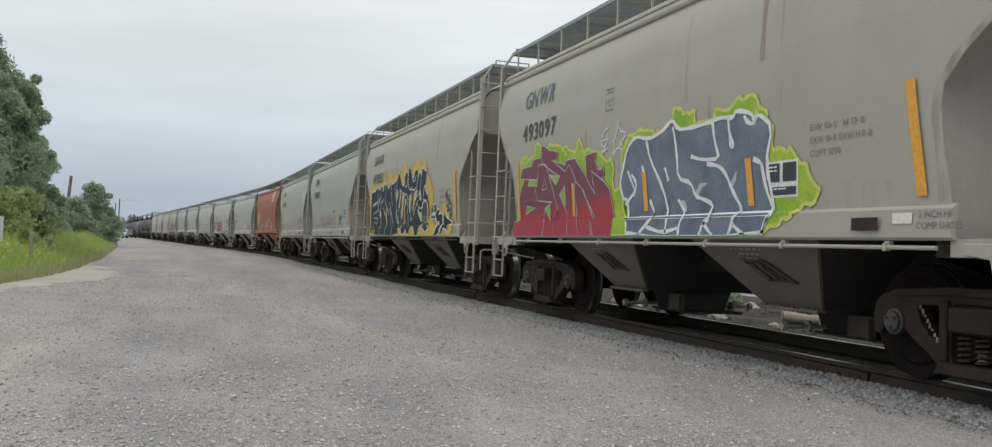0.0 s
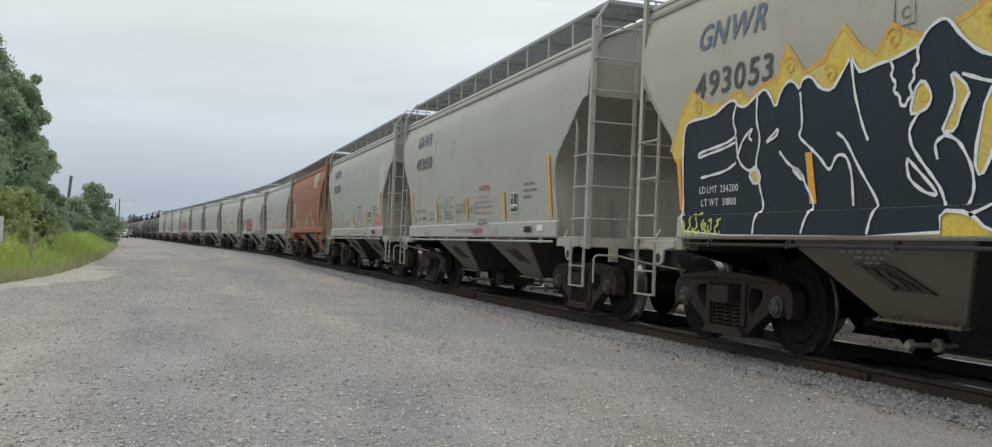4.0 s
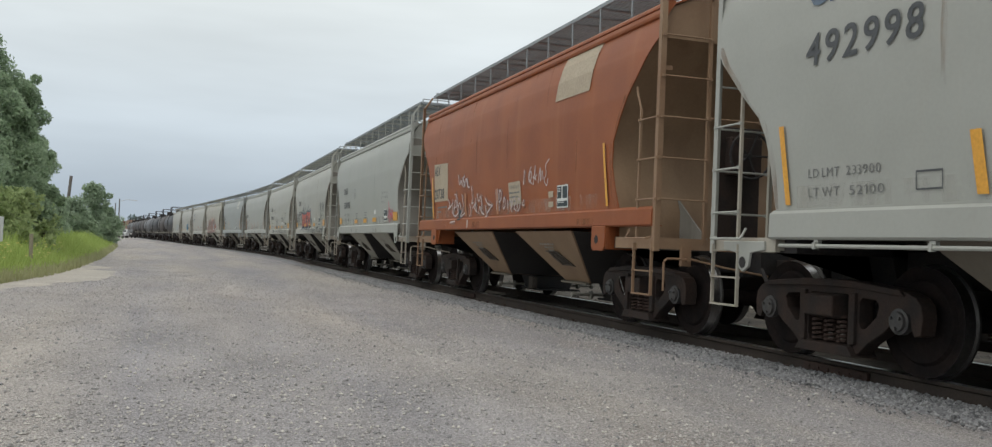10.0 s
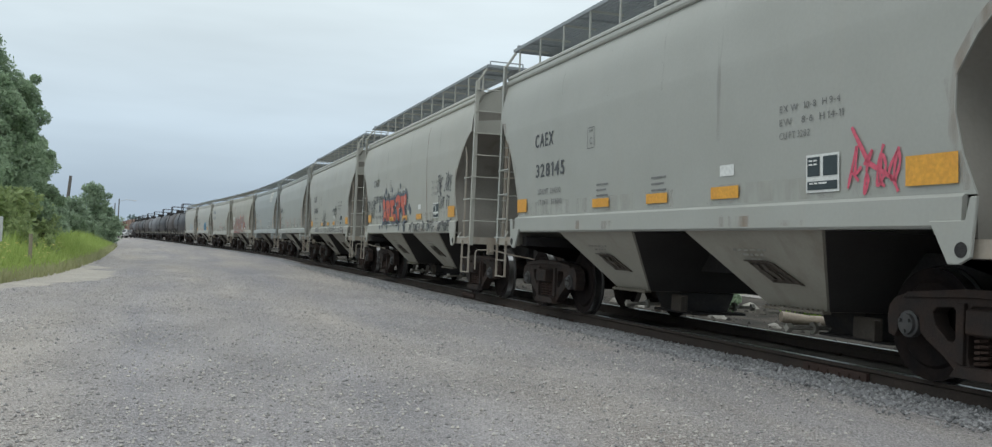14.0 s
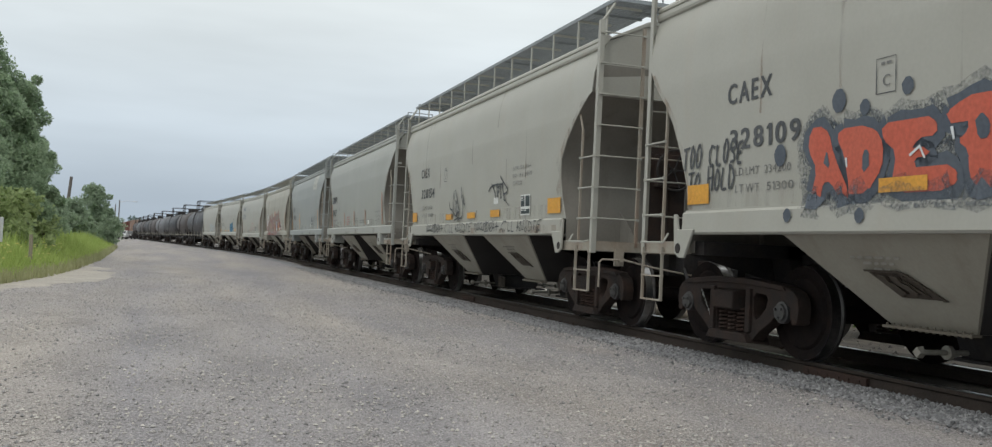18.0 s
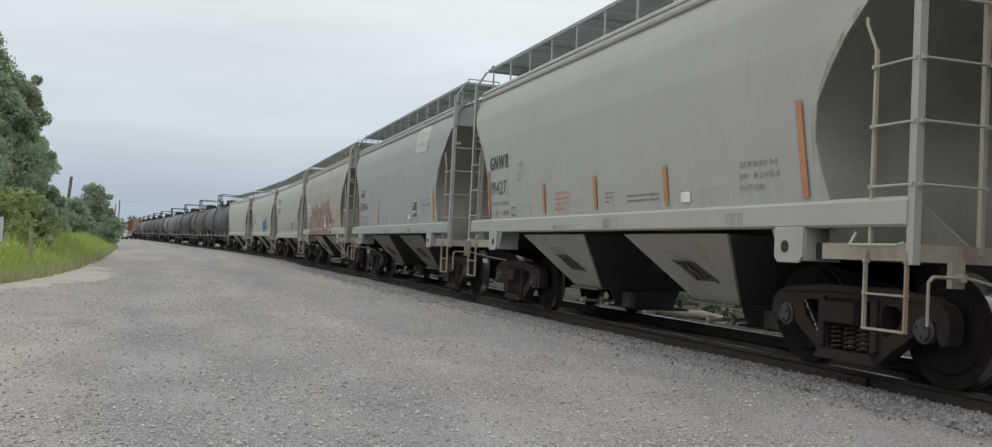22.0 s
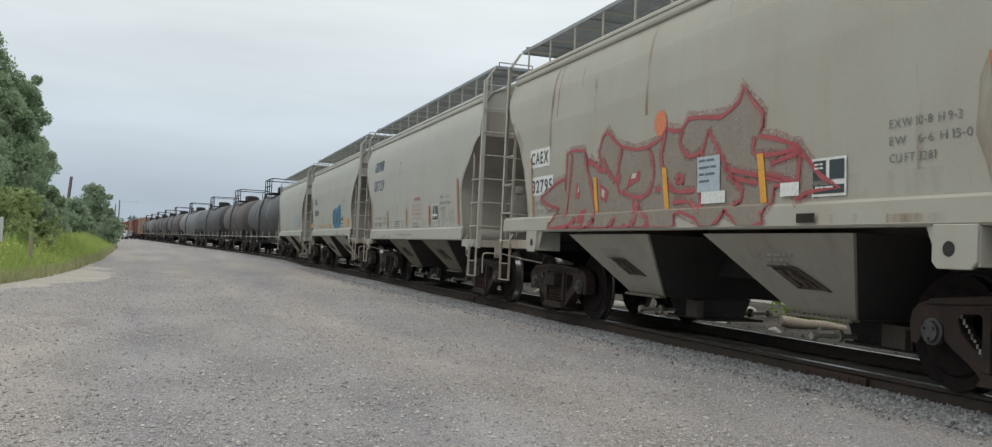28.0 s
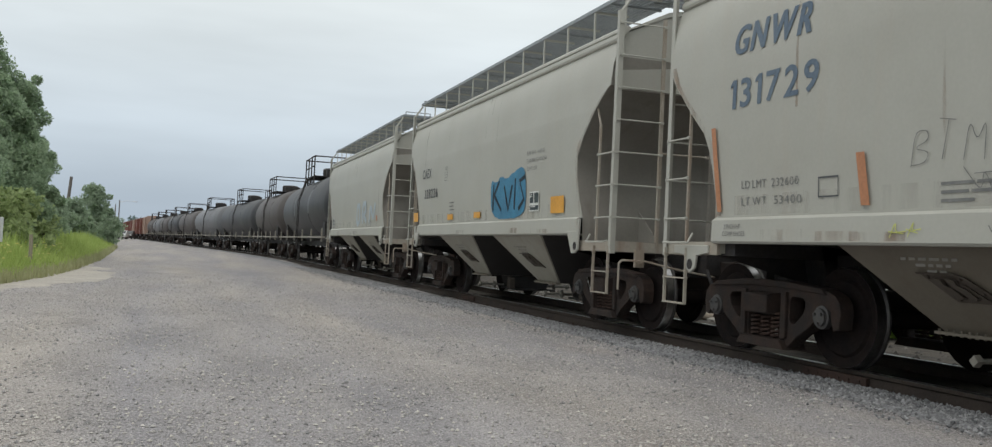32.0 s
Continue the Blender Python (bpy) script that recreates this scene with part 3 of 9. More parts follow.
def tie_mesh():
    return Geo().box(-1.27, 1.27, -0.11, 0.11, -0.36, -0.178).mesh("tie", M_TIE, 0.012)


def plate_mesh():
    g = Geo().box(-0.18, 0.18, -0.09, 0.09, -0.185, -0.171)
    for sx in (-0.1, 0.1):
        g.box(sx - 0.012, sx + 0.012, -0.05, -0.02, -0.18, -0.135)
        g.box(sx - 0.022, sx + 0.022, -0.06, -0.01, -0.14, -0.128)
    return g.mesh("tie_plate", M_RUSTBAR)


for i in range(150):
    y = -14 + i * 0.54 + 0.03 * math.sin(i * 7.3)
    here = pose(track_x(y), y, 0.012 * math.sin(i * 3.1) - 0.004, 0, 0, track_turn(y) + 0.8 * math.sin(i * 5.7))
    tie = part("tie", kept("tie", tie_mesh), track, m=here)
    if y < 45:
        for off in (-0.753, 0.753):
            part("tie_plate", kept("plate", plate_mesh), tie, m=pose(off, 0, 0))


def joint_mesh():
    g = Geo().prism([(-0.02, -0.14), (-0.055, -0.125), (-0.05, -0.055), (-0.02, -0.05)], "y", -0.45, 0.45)
    for y in (-0.36, -0.22, -0.08, 0.08, 0.22, 0.36):
        g.tube((-0.05, y, -0.095), (-0.066, y, -0.095), 0.014, 6)
    return g.mesh("joint_bar", M_RUSTBAR)


for y in (7.42, 19.35, 31.3):
    part("joint_bar", kept("joint", joint_mesh), track, "bolted rusty joint bar", pose(track_x(y) - 0.753, y, 0, 0, 0, track_turn(y)))


# ---- trucks ----
AXLE = 0.889
WHEEL = 0.457


def wheelset_mesh():
    g = Geo()
    for s in (-1, 1):
        rim = [(-0.07, 0.10), (-0.07, 0.335), (-0.045, 0.36), (-0.065, 0.40), (-0.065, WHEEL), (0.03, WHEEL + 0.004), (0.045, WHEEL + 0.025), (0.065, WHEEL + 0.026), (0.067, 0.40), (0.04, 0.36), (0.02, 0.33), (0.05, 0.13), (0.05, 0.10)]
        g.revolve([(s * (0.78 - h), r) for h, r in rim], (0, 0, 0), 28)
    g.revolve([(-1.06, 0.07), (-0.9, 0.08), (-0.84, 0.105), (-0.6, 0.105), (-0.5, 0.085), (0.5, 0.085), (0.6, 0.105), (0.84, 0.105), (0.9, 0.08), (1.06, 0.07)], (0, 0, 0), 14)
    me = g.mesh("wheelset", M_WHEEL, smooth=True)
    me.materials.append(M_FLANGE)
    me.materials.append(M_TREAD)
    for p in me.polygons:
        if abs(p.center.x) > 0.6 and math.hypot(p.center.y, p.center.z) > WHEEL + 0.006:
            p.material_index = 1
        elif abs(p.center.x) > 0.6 and math.hypot(p.center.y, p.center.z) > WHEEL - 0.02 and abs(p.normal.x) < 0.5:
            p.material_index = 2
    return me


def side_frame_mesh():
    """A cast three-window side frame in the plane x = 0, centred on the truck."""
    g = Geo()
    outer = [(-1.14, 0.50), (-1.12, 0.60), (-1.06, 0.66), (-0.96, 0.695), (-0.60, 0.72), (-0.30, 0.745), (0.30, 0.745), (0.60, 0.72), (0.96, 0.695), (1.06, 0.66), (1.12, 0.60), (1.14, 0.50), (1.12, 0.36), (1.05, 0.345),
             (1.02, 0.40), (1.0, 0.52), (0.90, 0.555), (0.79, 0.52), (0.77, 0.40), (0.70, 0.345), (0.52, 0.24), (0.40, 0.14), (0.30, 0.105), (-0.30, 0.105), (-0.40, 0.14), (-0.52, 0.24), (-0.70, 0.345), (-0.77, 0.40), (-0.79, 0.52), (-0.90, 0.555), (-1.0, 0.52), (-1.02, 0.40), (-1.05, 0.345), (-1.12, 0.36)]
    holes = [[(-0.27, 0.20), (0.27, 0.20), (0.29, 0.26), (0.29, 0.60), (0.25, 0.64), (-0.25, 0.64), (-0.29, 0.60), (-0.29, 0.26)], [(-0.43, 0.36), (-0.40, 0.40), (-0.40, 0.58), (-0.44, 0.62), (-0.60, 0.61), (-0.645, 0.57), (-0.61, 0.47), (-0.48, 0.36)], [(0.43, 0.36), (0.40, 0.40), (0.40, 0.58), (0.44, 0.62), (0.60, 0.61), (0.645, 0.57), (0.61, 0.47), (0.48, 0.36)]]
    bm = bmesh.new()
    loops = []
    for ring in [outer] + holes:
        vs = [bm.verts.new((0, p[0], p[1])) for p in ring]
        loops += [bm.edges.new((vs[i], vs[(i + 1) % len(vs)])) for i in range(len(vs))]
    bmesh.ops.triangle_fill(bm, use_beauty=True, edges=loops)
    bmesh.ops.recalc_face_normals(bm, faces=bm.faces)
    ext = bmesh.ops.extrude_face_region(bm, geom=list(bm.faces))
    for e in ext["geom"]:
        if isinstance(e, bmesh.types.BMVert):
            e.co.x += 0.15
    bmesh.ops.recalc_face_normals(bm, faces=bm.faces)
    bm.verts.ensure_lookup_table()
    base = [tuple(p.co) for p in bm.verts]
    faces = [tuple(q.index for q in fc.verts) for fc in bm.faces]
    bm.free()
    g.face_set([(p[0] - 0.075, p[1], p[2]) for p in base], faces)
    for s in (-1, 1):
        g.prism([(s * 0.30, 0.20), (s * 0.38, 0.22), (s * 0.38, 0.66), (s * 0.30, 0.66)], "x", -0.11, 0.11)
    g.prism([(-0.40, 0.105), (0.40, 0.105), (0.33, 0.195), (-0.33, 0.195)], "x", -0.14, 0.14)
    g.prism([(-0.95, 0.665), (-0.3, 0.70), (0.3, 0.70), (0.95, 0.665), (0.9, 0.715), (0.3, 0.765), (-0.3, 0.765), (-0.9, 0.715)], "x", -0.10, 0.10)
    return g.mesh("side_frame", M_IRON, 0.006)


def frame_stencil_mesh():
    """Short white stencil strokes, too worn to read, up one leg of the side frame."""
    g = Geo()
    for i in range(9):
        y, z = 0.60 - 0.026 * i, 0.60 - 0.034 * i
        h = 0.022 + 0.008 * math.sin(i * 2.1)
        g.box(-0.083, -0.077, y - 0.009, y + 0.011, z - h, z + h * 0.4)
    return g.mesh("frame_stencil", M_FRAMEINK)


def spring_mesh():
    """One coil spring as a helix of round bar."""
    pts = [(0.064 * math.cos(a), 0.064 * math.sin(a), 0.205 + 0.25 * a / 37.7) for a in (37.7 * i / 54 for i in range(55))]
    return Geo().path(pts, 0.0145, 5).mesh("coil_spring", M_RUSTBAR, smooth=True)


def cap_mesh():
    g = Geo().revolve([(-0.02, 0.10), (-0.02, 0.108), (-0.075, 0.108), (-0.08, 0.085), (-0.105, 0.08), (-0.11, 0.02)], (0, 0, 0), 16)
    for i in range(3):
        a = 2.094 * i + 0.5
        g.tube((-0.10, 0.055 * math.cos(a), 0.055 * math.sin(a)), (-0.125, 0.055 * math.cos(a), 0.055 * math.sin(a)), 0.014, 6)
    return g.mesh("bearing_cap", M_CAP, smooth=True)


def bolster_mesh():
    g = Geo().prism([(-1.2, 0.44), (-0.75, 0.36), (0.75, 0.36), (1.2, 0.44), (1.2, 0.62), (0.6, 0.70), (-0.6, 0.70), (-1.2, 0.62)], "y", -0.2, 0.2)
    g.revolve([(0.68, 0.2), (0.76, 0.2)], (0, 0, 0), 14, "z")
    for s in (-1, 1):
        g.box(s * 1.11 - 0.03, s * 1.11 + 0.03, -0.16, 0.16, 0.46, 0.58)
    return g.mesh("bolster", M_IRON, 0.01)


def brake_mesh():
    g = Geo()
    for s in (-1, 1):
        g.tube((-0.95, s * 0.36, 0.40), (0.95, s * 0.36, 0.40), 0.035, 6)
        for x in (-0.76, 0.76):
            g.box(x - 0.06, x + 0.06, s * 0.36 - 0.05, s * 0.36 + 0.07, 0.28, 0.58)
    return g.mesh("brake_beam", M_BLACKIRON)


ROLLING = []


def truck(parent, y, spin):
    t = new("truck")
    t.parent = parent
    t.matrix_basis = pose(0, y, 0)
    t.empty_display_size = 0.2
    for s in (-1, 1):
        part("side_frame", kept("frame", side_frame_mesh), t, "rusty cast side frame", pose(s * 1.0, 0, 0))
        if spin and s < 0 and len(ROLLING) % 8 < 4:
            part("frame_stencil", kept("frame_stencil", frame_stencil_mesh), t, "worn white stencil strokes", pose(-1.0, 0, 0))
        for e in (-0.17, 0.0, 0.17):
            part("coil_spring", kept("spring", spring_mesh), t, "rust-brown coil spring", pose(s * 1.03, e, 0))
        for e in (-AXLE, AXLE):
            part("bearing_cap", kept("cap", cap_mesh), t, m=pose(s * 1.01, e, WHEEL) if s < 0 else pose(1.01, e, WHEEL, 0, 0, 180))
    part("bolster", kept("bolster", bolster_mesh), t)
    part("brake_beam", kept("brake", brake_mesh), t)
    for e in (-AXLE, AXLE):
        w = part("wheelset", kept("wheelset", wheelset_mesh), t, "dark steel wheels on an axle", pose(0, e, WHEEL))
        if spin:
            ROLLING.append((w, e))
    return t


def coupler_mesh():
    g = Geo().box(-0.09, 0.09, 0.0, 0.55, 0.74, 0.92)
    g.prism([(-0.17, 0.50), (0.12, 0.50), (0.16, 0.62), (0.06, 0.70), (0.02, 0.62), (-0.06, 0.60), (-0.10, 0.72), (-0.19, 0.70)], "z", 0.69, 0.97)
    g.box(-0.04, 0.04, 0.45, 0.52, 0.97, 1.05)
    return g.mesh("coupler", M_IRON, 0.015)


def hose_mesh():
    pts = [(0.32, 0.35, 0.80), (0.33, 0.48, 0.66), (0.30, 0.62, 0.46), (0.22, 0.78, 0.36)]
    return Geo().path(pts, 0.024, 7).mesh("air_hose", M_BLACKIRON, smooth=True)


# ---- covered hoppers ----
EAVE = 3.79
PROFILE = ((1.0, 1.1, 1.34, 2.0, 2.82, 3.30, 3.52, 3.66, 3.79), (1.565, 1.57, 1.58, 1.605, 1.625, 1.60, 1.555, 1.50, 1.43))


def half_width(z):
    return float(np.interp(z, *PROFILE))


# How far each kind's side sheet reaches from the middle, by height, at its trailing and its leading end.
SHAPES = {
    "angular": dict(sill=(1.10, 1.34), reach=4.55, bottom=3.21, first=1.36, step=0.425, post=(5.56, 5.58),
                    trail=((1.34, 1.58, 1.85, 2.03, 2.22, 2.45, 2.84, 2.97, 3.0, 3.87), (4.50, 4.55, 4.61, 4.67, 4.78, 5.04, 5.42, 5.50, 5.51, 5.51)),
                    lead=((1.34, 1.8, 2.05, 2.2, 2.4, 2.6, 2.97, 3.0, 3.87), (4.50, 4.42, 4.40, 4.43, 4.62, 4.90, 5.34, 5.47, 5.47))),
    "curved": dict(sill=(1.19, 1.42), reach=4.55, bottom=3.05, first=1.41, step=0.405, post=(5.50, 5.60),
                   trail=((1.42, 1.72, 2.05, 2.37, 2.62, 2.82, 3.0, 3.05, 3.08, 3.87), (4.50, 4.54, 4.67, 4.84, 5.03, 5.23, 5.38, 5.41, 5.45, 5.46)),
                   lead=((1.42, 1.7, 2.0, 2.26, 2.5, 2.72, 2.93, 3.05, 3.08, 3.87), (4.64, 4.52, 4.45, 4.46, 4.64, 4.89, 5.16, 5.34, 5.42, 5.49))),
    "beam": dict(sill=(1.24, 1.45), reach=5.50, bottom=3.40, first=1.55, step=0.465, post=(5.70, 5.56),
                 trail=((1.45, 1.7, 2.0, 2.26, 2.6, 2.83, 3.1, 3.3, 3.38, 3.40, 3.87), (4.45, 4.50, 4.59, 4.70, 4.91, 5.12, 5.42, 5.54, 5.57, 5.58, 5.58)),
                 lead=((1.45, 1.7, 2.0, 2.3, 2.58, 2.8, 3.0, 3.19, 3.36, 3.40, 3.87), (4.58, 4.47, 4.38, 4.40, 4.58, 4.76, 4.97, 5.17, 5.39, 5.47, 5.48))),
}
TRAIL, LEAD = 0, 1


def cut_at(kind, end, z):
    zs, hs = SHAPES[kind]["lead" if end == LEAD else "trail"]
    return float(np.interp(z, zs, hs))


def side_sheet_mesh(kind, mat, side):
    """The side's curved sheet: side -1 faces the yard, 1 the other way."""
    zs = SHAPES[kind]["trail"][0] + SHAPES[kind]["lead"][0]
    rows = sorted(set(z for z in zs if z <= EAVE) | set(np.linspace(min(zs), EAVE, 16).round(3)))
    cols = np.linspace(0, 1, 31)
    g = Geo()
    n, v = len(cols), []
    for layer in (0.0, 0.014):
        for z in rows:
            a, b = -cut_at(kind, LEAD, z), cut_at(kind, TRAIL, z)
            v += [(side * (half_width(z) - layer) + 0.006 * noise.noise(((a + (b - a) * c) * 0.7, z * 0.9, 4.0)), a + (b - a) * c, z) for c in cols]
    m = len(rows)
    f = []
    for j in range(m - 1):
        for i in range(n - 1):
            a = j * n + i
            f.append((a, a + n, a + n + 1, a + 1))
            b = m * n + a
            f.append((b, b + 1, b + n + 1, b + n))
    k = m * n
    for j in range(m - 1):
        for i in (0, n - 1):
            a = j * n + i
            f.append((a, a + n, a + n + k, a + k))
    for i in range(n - 1):
        for j in (0, m - 1):
            a = j * n + i
            f.append((a, a + 1, a + 1 + k, a + k))
    g.v, g.f = v, f
    return g.mesh("side_sheet", mat, smooth=True)


def roof_mesh(mat):
    o = [(-1.45, 3.77), (-1.40, 3.81), (-0.85, 4.08), (-0.4, 4.17), (0.4, 4.17), (0.85, 4.08), (1.40, 3.81), (1.45, 3.77), (0.85, 4.02), (0.4, 4.11), (-0.4, 4.11), (-0.85, 4.02)]
    return Geo().prism(o, "y", -5.46, 5.46).mesh("roof", mat, smooth=True)


def chord_mesh(mat):
    """The rolled eave: a rounded lip, a groove and a short fascia under it."""
    ring = [(-1.39, 3.825), (-1.44, 3.842), (-1.495, 3.825), (-1.523, 3.795), (-1.526, 3.765), (-1.508, 3.755), (-1.508, 3.748), (-1.532, 3.735), (-1.538, 3.69), (-1.53, 3.662), (-1.505, 3.65), (-1.485, 3.70), (-1.41, 3.77)]
    return Geo().prism(ring, "y", -5.48, 5.48).mesh("top_chord", mat)


def sill_mesh(kind, mat):
    z0, z1 = SHAPES[kind]["sill"]
    r = SHAPES[kind]["reach"]
    w = half_width(z1)
    o = [(-w + 0.01, z1 + 0.02), (-w - 0.035, z1 - 0.015), (-w - 0.04, z0 + 0.02), (-w - 0.02, z0), (-w + 0.10, z0), (-w + 0.10, z0 + 0.012), (-w - 0.005, z0 + 0.02), (-w + 0.02, z1)]
    return Geo().prism(o, "y", -r, r).mesh("side_sill", mat, smooth=False)


def slope_mesh(kind, mat, end):
    """The bin's end wall for the end at +y: it follows the cut edge of the side sheets, hollowed between them."""
    zs = SHAPES[kind]["lead" if end == LEAD else "trail"][0]
    rows = sorted(set([1.0, 1.15] + [z for z in zs if z < 3.5] + [3.45]))
    v = []
    for d in (0.012, 0.03):
        for z in rows:
            h, w = cut_at(kind, end, z) - d, half_width(z) - 0.02
            v += [(-w, h, z), (-w * 0.4, h - 0.01, z), (w * 0.4, h - 0.01, z), (w, h, z)]
    n, k = len(rows), len(rows) * 4
    f = []
    for j in range(n - 1):
        for i in range(3):
            a = j * 4 + i
            f += [(a, a + 1, a + 5, a + 4), (k + a, k + a + 4, k + a + 5, k + a + 1)]
    g = Geo().face_set(v, f)
    return g.mesh("end_slope_sheet", mat, smooth=True)


def end_sheet_mesh(kind, mat):
    z = SHAPES[kind]["bottom"]
    o = [(-1.52, z), (1.52, z), (1.52, 3.5), (1.50, 3.58), (1.41, 3.77), (0.85, 4.03), (0.4, 4.12), (-0.4, 4.12), (-0.85, 4.03), (-1.41, 3.77), (-1.50, 3.58), (-1.52, 3.5)]
    g = Geo().prism(o, "y", 5.405, 5.425)
    g.box(-1.5, 1.5, 5.34, 5.405, z, z + 0.012)
    return g.mesh("end_sheet", mat)


def end_post_mesh(kind, mat):
    """The upright under the middle of the end sheet, flared where it meets it."""
    z = SHAPES[kind]["bottom"]
    g = Geo().prism([(-0.36, z), (0.36, z), (0.10, z - 0.26), (-0.10, z - 0.26)], "y", 5.36, 5.372)
    g.box(-0.09, 0.09, 5.30, 5.372, 1.1, z - 0.25)
    return g.mesh("end_post", mat)


def handhold_mesh(mat):
    """A round bar right across the end, bolted to the ladder stiles."""
    g = Geo().tube((-0.965, 0, 0), (0.965, 0, 0), 0.011, 7)
    for x in (-0.965, -0.3, 0.3, 0.965):
        g.box(x - 0.02, x + 0.02, -0.02, 0.016, -0.02, 0.02)
    return g.mesh("end_handhold", mat)


def gusset_mesh():
    return Geo().prism([(4.38, 1.05), (5.30, 1.05), (4.38, 1.7)], "x", -0.01, 0.01).mesh("end_gusset", M_ENDDIRT)


def centre_sill_mesh():
    g = Geo().box(-0.30, 0.30, -5.7, 5.7, 0.74, 1.04)
    for s in (-1, 1):
        g.box(-0.40, 0.40, s * 5.42 - 0.06, s * 5.42 + 0.06, 0.70, 1.06)
        g.prism([(-1.5, 0.98), (1.5, 0.98), (1.5, 1.12), (0.5, 1.12), (0.4, 0.72), (-0.4, 0.72), (-0.5, 1.12), (-1.5, 1.12)], "y", s * 4.45 - 0.16, s * 4.45 + 0.16)
    return g.mesh("centre_sill", M_BLACKIRON)


def end_beam_mesh(kind, mat, end):
    p = SHAPES[kind]["post"][end]
    z0 = 0.985
    g = Geo().box(-1.56, 1.56, p - 0.06, p - 0.02, z0, z0 + 0.13)
    g.box(-1.56, 1.56, p - 0.16, p - 0.06, z0 + 0.115, z0 + 0.13)
    for s in (-1, 1):
        g.box(s * 1.55 - 0.025, s * 1.55 + 0.025, 4.5, p - 0.02, z0, z0 + 0.13)
    return g.mesh("end_platform", mat)


def post_mesh(kind, mat, end):
    p, x = SHAPES[kind]["post"][end], -1.57
    g = Geo().prism([(x - 0.034, p), (x + 0.034, p), (x + 0.034, p - 0.012), (x - 0.024, p - 0.012), (x - 0.024, p - 0.07), (x - 0.034, p - 0.07)], "z", 0.96, 4.0)
    g.path([(x, p - 0.04, 3.98), (-1.40, p - 0.03, 4.24)], 0.022)
    g.box(x - 0.03, -1.43, p - 0.06, p - 0.045, 3.02, 3.07)
    return g.mesh("corner_post", mat)


def rung_mesh(length, mat, key):
    g = Geo().tube((0, 0, 0), (length, 0, 0), 0.0105, 7)
    for s in (0.0, length):
        g.box(s - 0.016, s + 0.016, -0.014, 0.014, -0.015, 0.015)
    return g.mesh("rung", mat)


def stirrup_mesh(kind, mat, end):
    p, x = SHAPES[kind]["post"][end], -1.59
    g = Geo()
    for y in (p - 0.06, p - 0.50):
        g.box(x - 0.025, x + 0.008, y - 0.008, y + 0.008, 0.47, 1.05)
        g.tube((x - 0.03, y, 0.98), (x + 0.02, y, 0.98), 0.018, 6)
        g.tube((x - 0.03, y, 0.73), (x + 0.012, y, 0.73), 0.015, 6)
    g.box(x - 0.03, x + 0.01, p - 0.508, p - 0.052, 0.455, 0.472)
    g.box(x - 0.025, x + 0.008, p - 0.50, p - 0.06, 0.722, 0.737)
    return g.mesh("step_stirrup", mat)


def grab_mesh(kind, mat, end):
    p, x = SHAPES[kind]["post"][end], -1.6
    g = Geo().path([(x, p - 0.10, 1.12), (x - 0.06, p - 0.10, 1.10), (x - 0.06, p - 0.62, 1.10), (x, p - 0.62, 1.2)], 0.012)
    return g.mesh("grab_iron", mat)


def cut_lever_mesh(mat, kind, end):
    p = SHAPES[kind]["post"][end]
    g = Geo().path([(1.50, p + 0.05, 0.52), (1.50, p + 0.05, 0.84), (1.46, p + 0.05, 0.88), (1.15, p + 0.06, 0.88), (0.75, p + 0.10, 0.80), (0.2, p + 0.14, 0.72)], 0.013)
    g.box(1.14, 1.26, p - 0.03, p + 0.02, 0.80, 1.02)
    g.box(1.18, 1.22, p, p + 0.08, 0.85, 0.91)
    return g.mesh("uncoupling_lever", mat)


def pull_plate_mesh(kind, mat):
    """The jacking and pulling plate under the end of the side sill."""
    if kind == "angular":
        c, w, z0, z1 = 4.98, 0.34, 0.84, 1.08
        out = [(c - w, z1), (c + w, z1), (c + w, 1.0), (c + 0.12, 0.97), (c + 0.09, z0), (c, z0 - 0.05), (c - 0.09, z0), (c - 0.12, 0.97), (c - w, 1.0)]
        x = -1.60
    elif kind == "beam":
        out = [(3.92, 1.25), (4.32, 1.25), (4.32, 0.99), (4.27, 0.94), (3.97, 0.94), (3.92, 0.99)]
        x = -1.645
    else:
        out = [(4.28, 1.24), (4.60, 1.24), (4.64, 1.40), (4.70, 1.40), (4.66, 0.99), (4.56, 0.94), (4.46, 0.94)]
        x = -1.645
    g = Geo().prism(out, "x", x, x + 0.03)
    if kind == "beam":
        g.prism([(3.92, 1.25), (3.92, 0.99), (3.80, 1.25)], "x", x + 0.05, x + 0.08)
        g.box(x + 0.03, x + 0.4, 3.92, 3.95, 0.96, 1.24)
        g.box(x + 0.03, x + 0.4, 4.29, 4.32, 0.96, 1.24)
    return g.mesh("jacking_plate", mat, 0.006)


def plate_hole_mesh(kind):
    c, z, x = (4.98, 0.88, -1.604) if kind == "angular" else ((4.08, 1.08, -1.649) if kind == "beam" else (4.58, 1.04, -1.649))
    return Geo().revolve([(x, 0.055), (x + 0.02, 0.055)], (0, c, z), 12).mesh("plate_hole", M_BLACKIRON)


def bay_mesh(mat):
    """One hopper bay, centred on y = 0: a funnel of sheet steel that narrows to its outlet."""
    top, low = (1.517, 1.16, 1.20), (0.88, 0.45, 0.455)
    v = []
    for (x, y, z) in (top, low):
        v += [(-x, -y, z), (x, -y, z), (x, y, z), (-x, y, z)]
    g = Geo().face_set(v, [(0, 1, 5, 4), (1, 2, 6, 5), (2, 3, 7, 6), (3, 0, 4, 7), (4, 5, 6, 7)])
    return g.mesh("hopper_bay", mat)


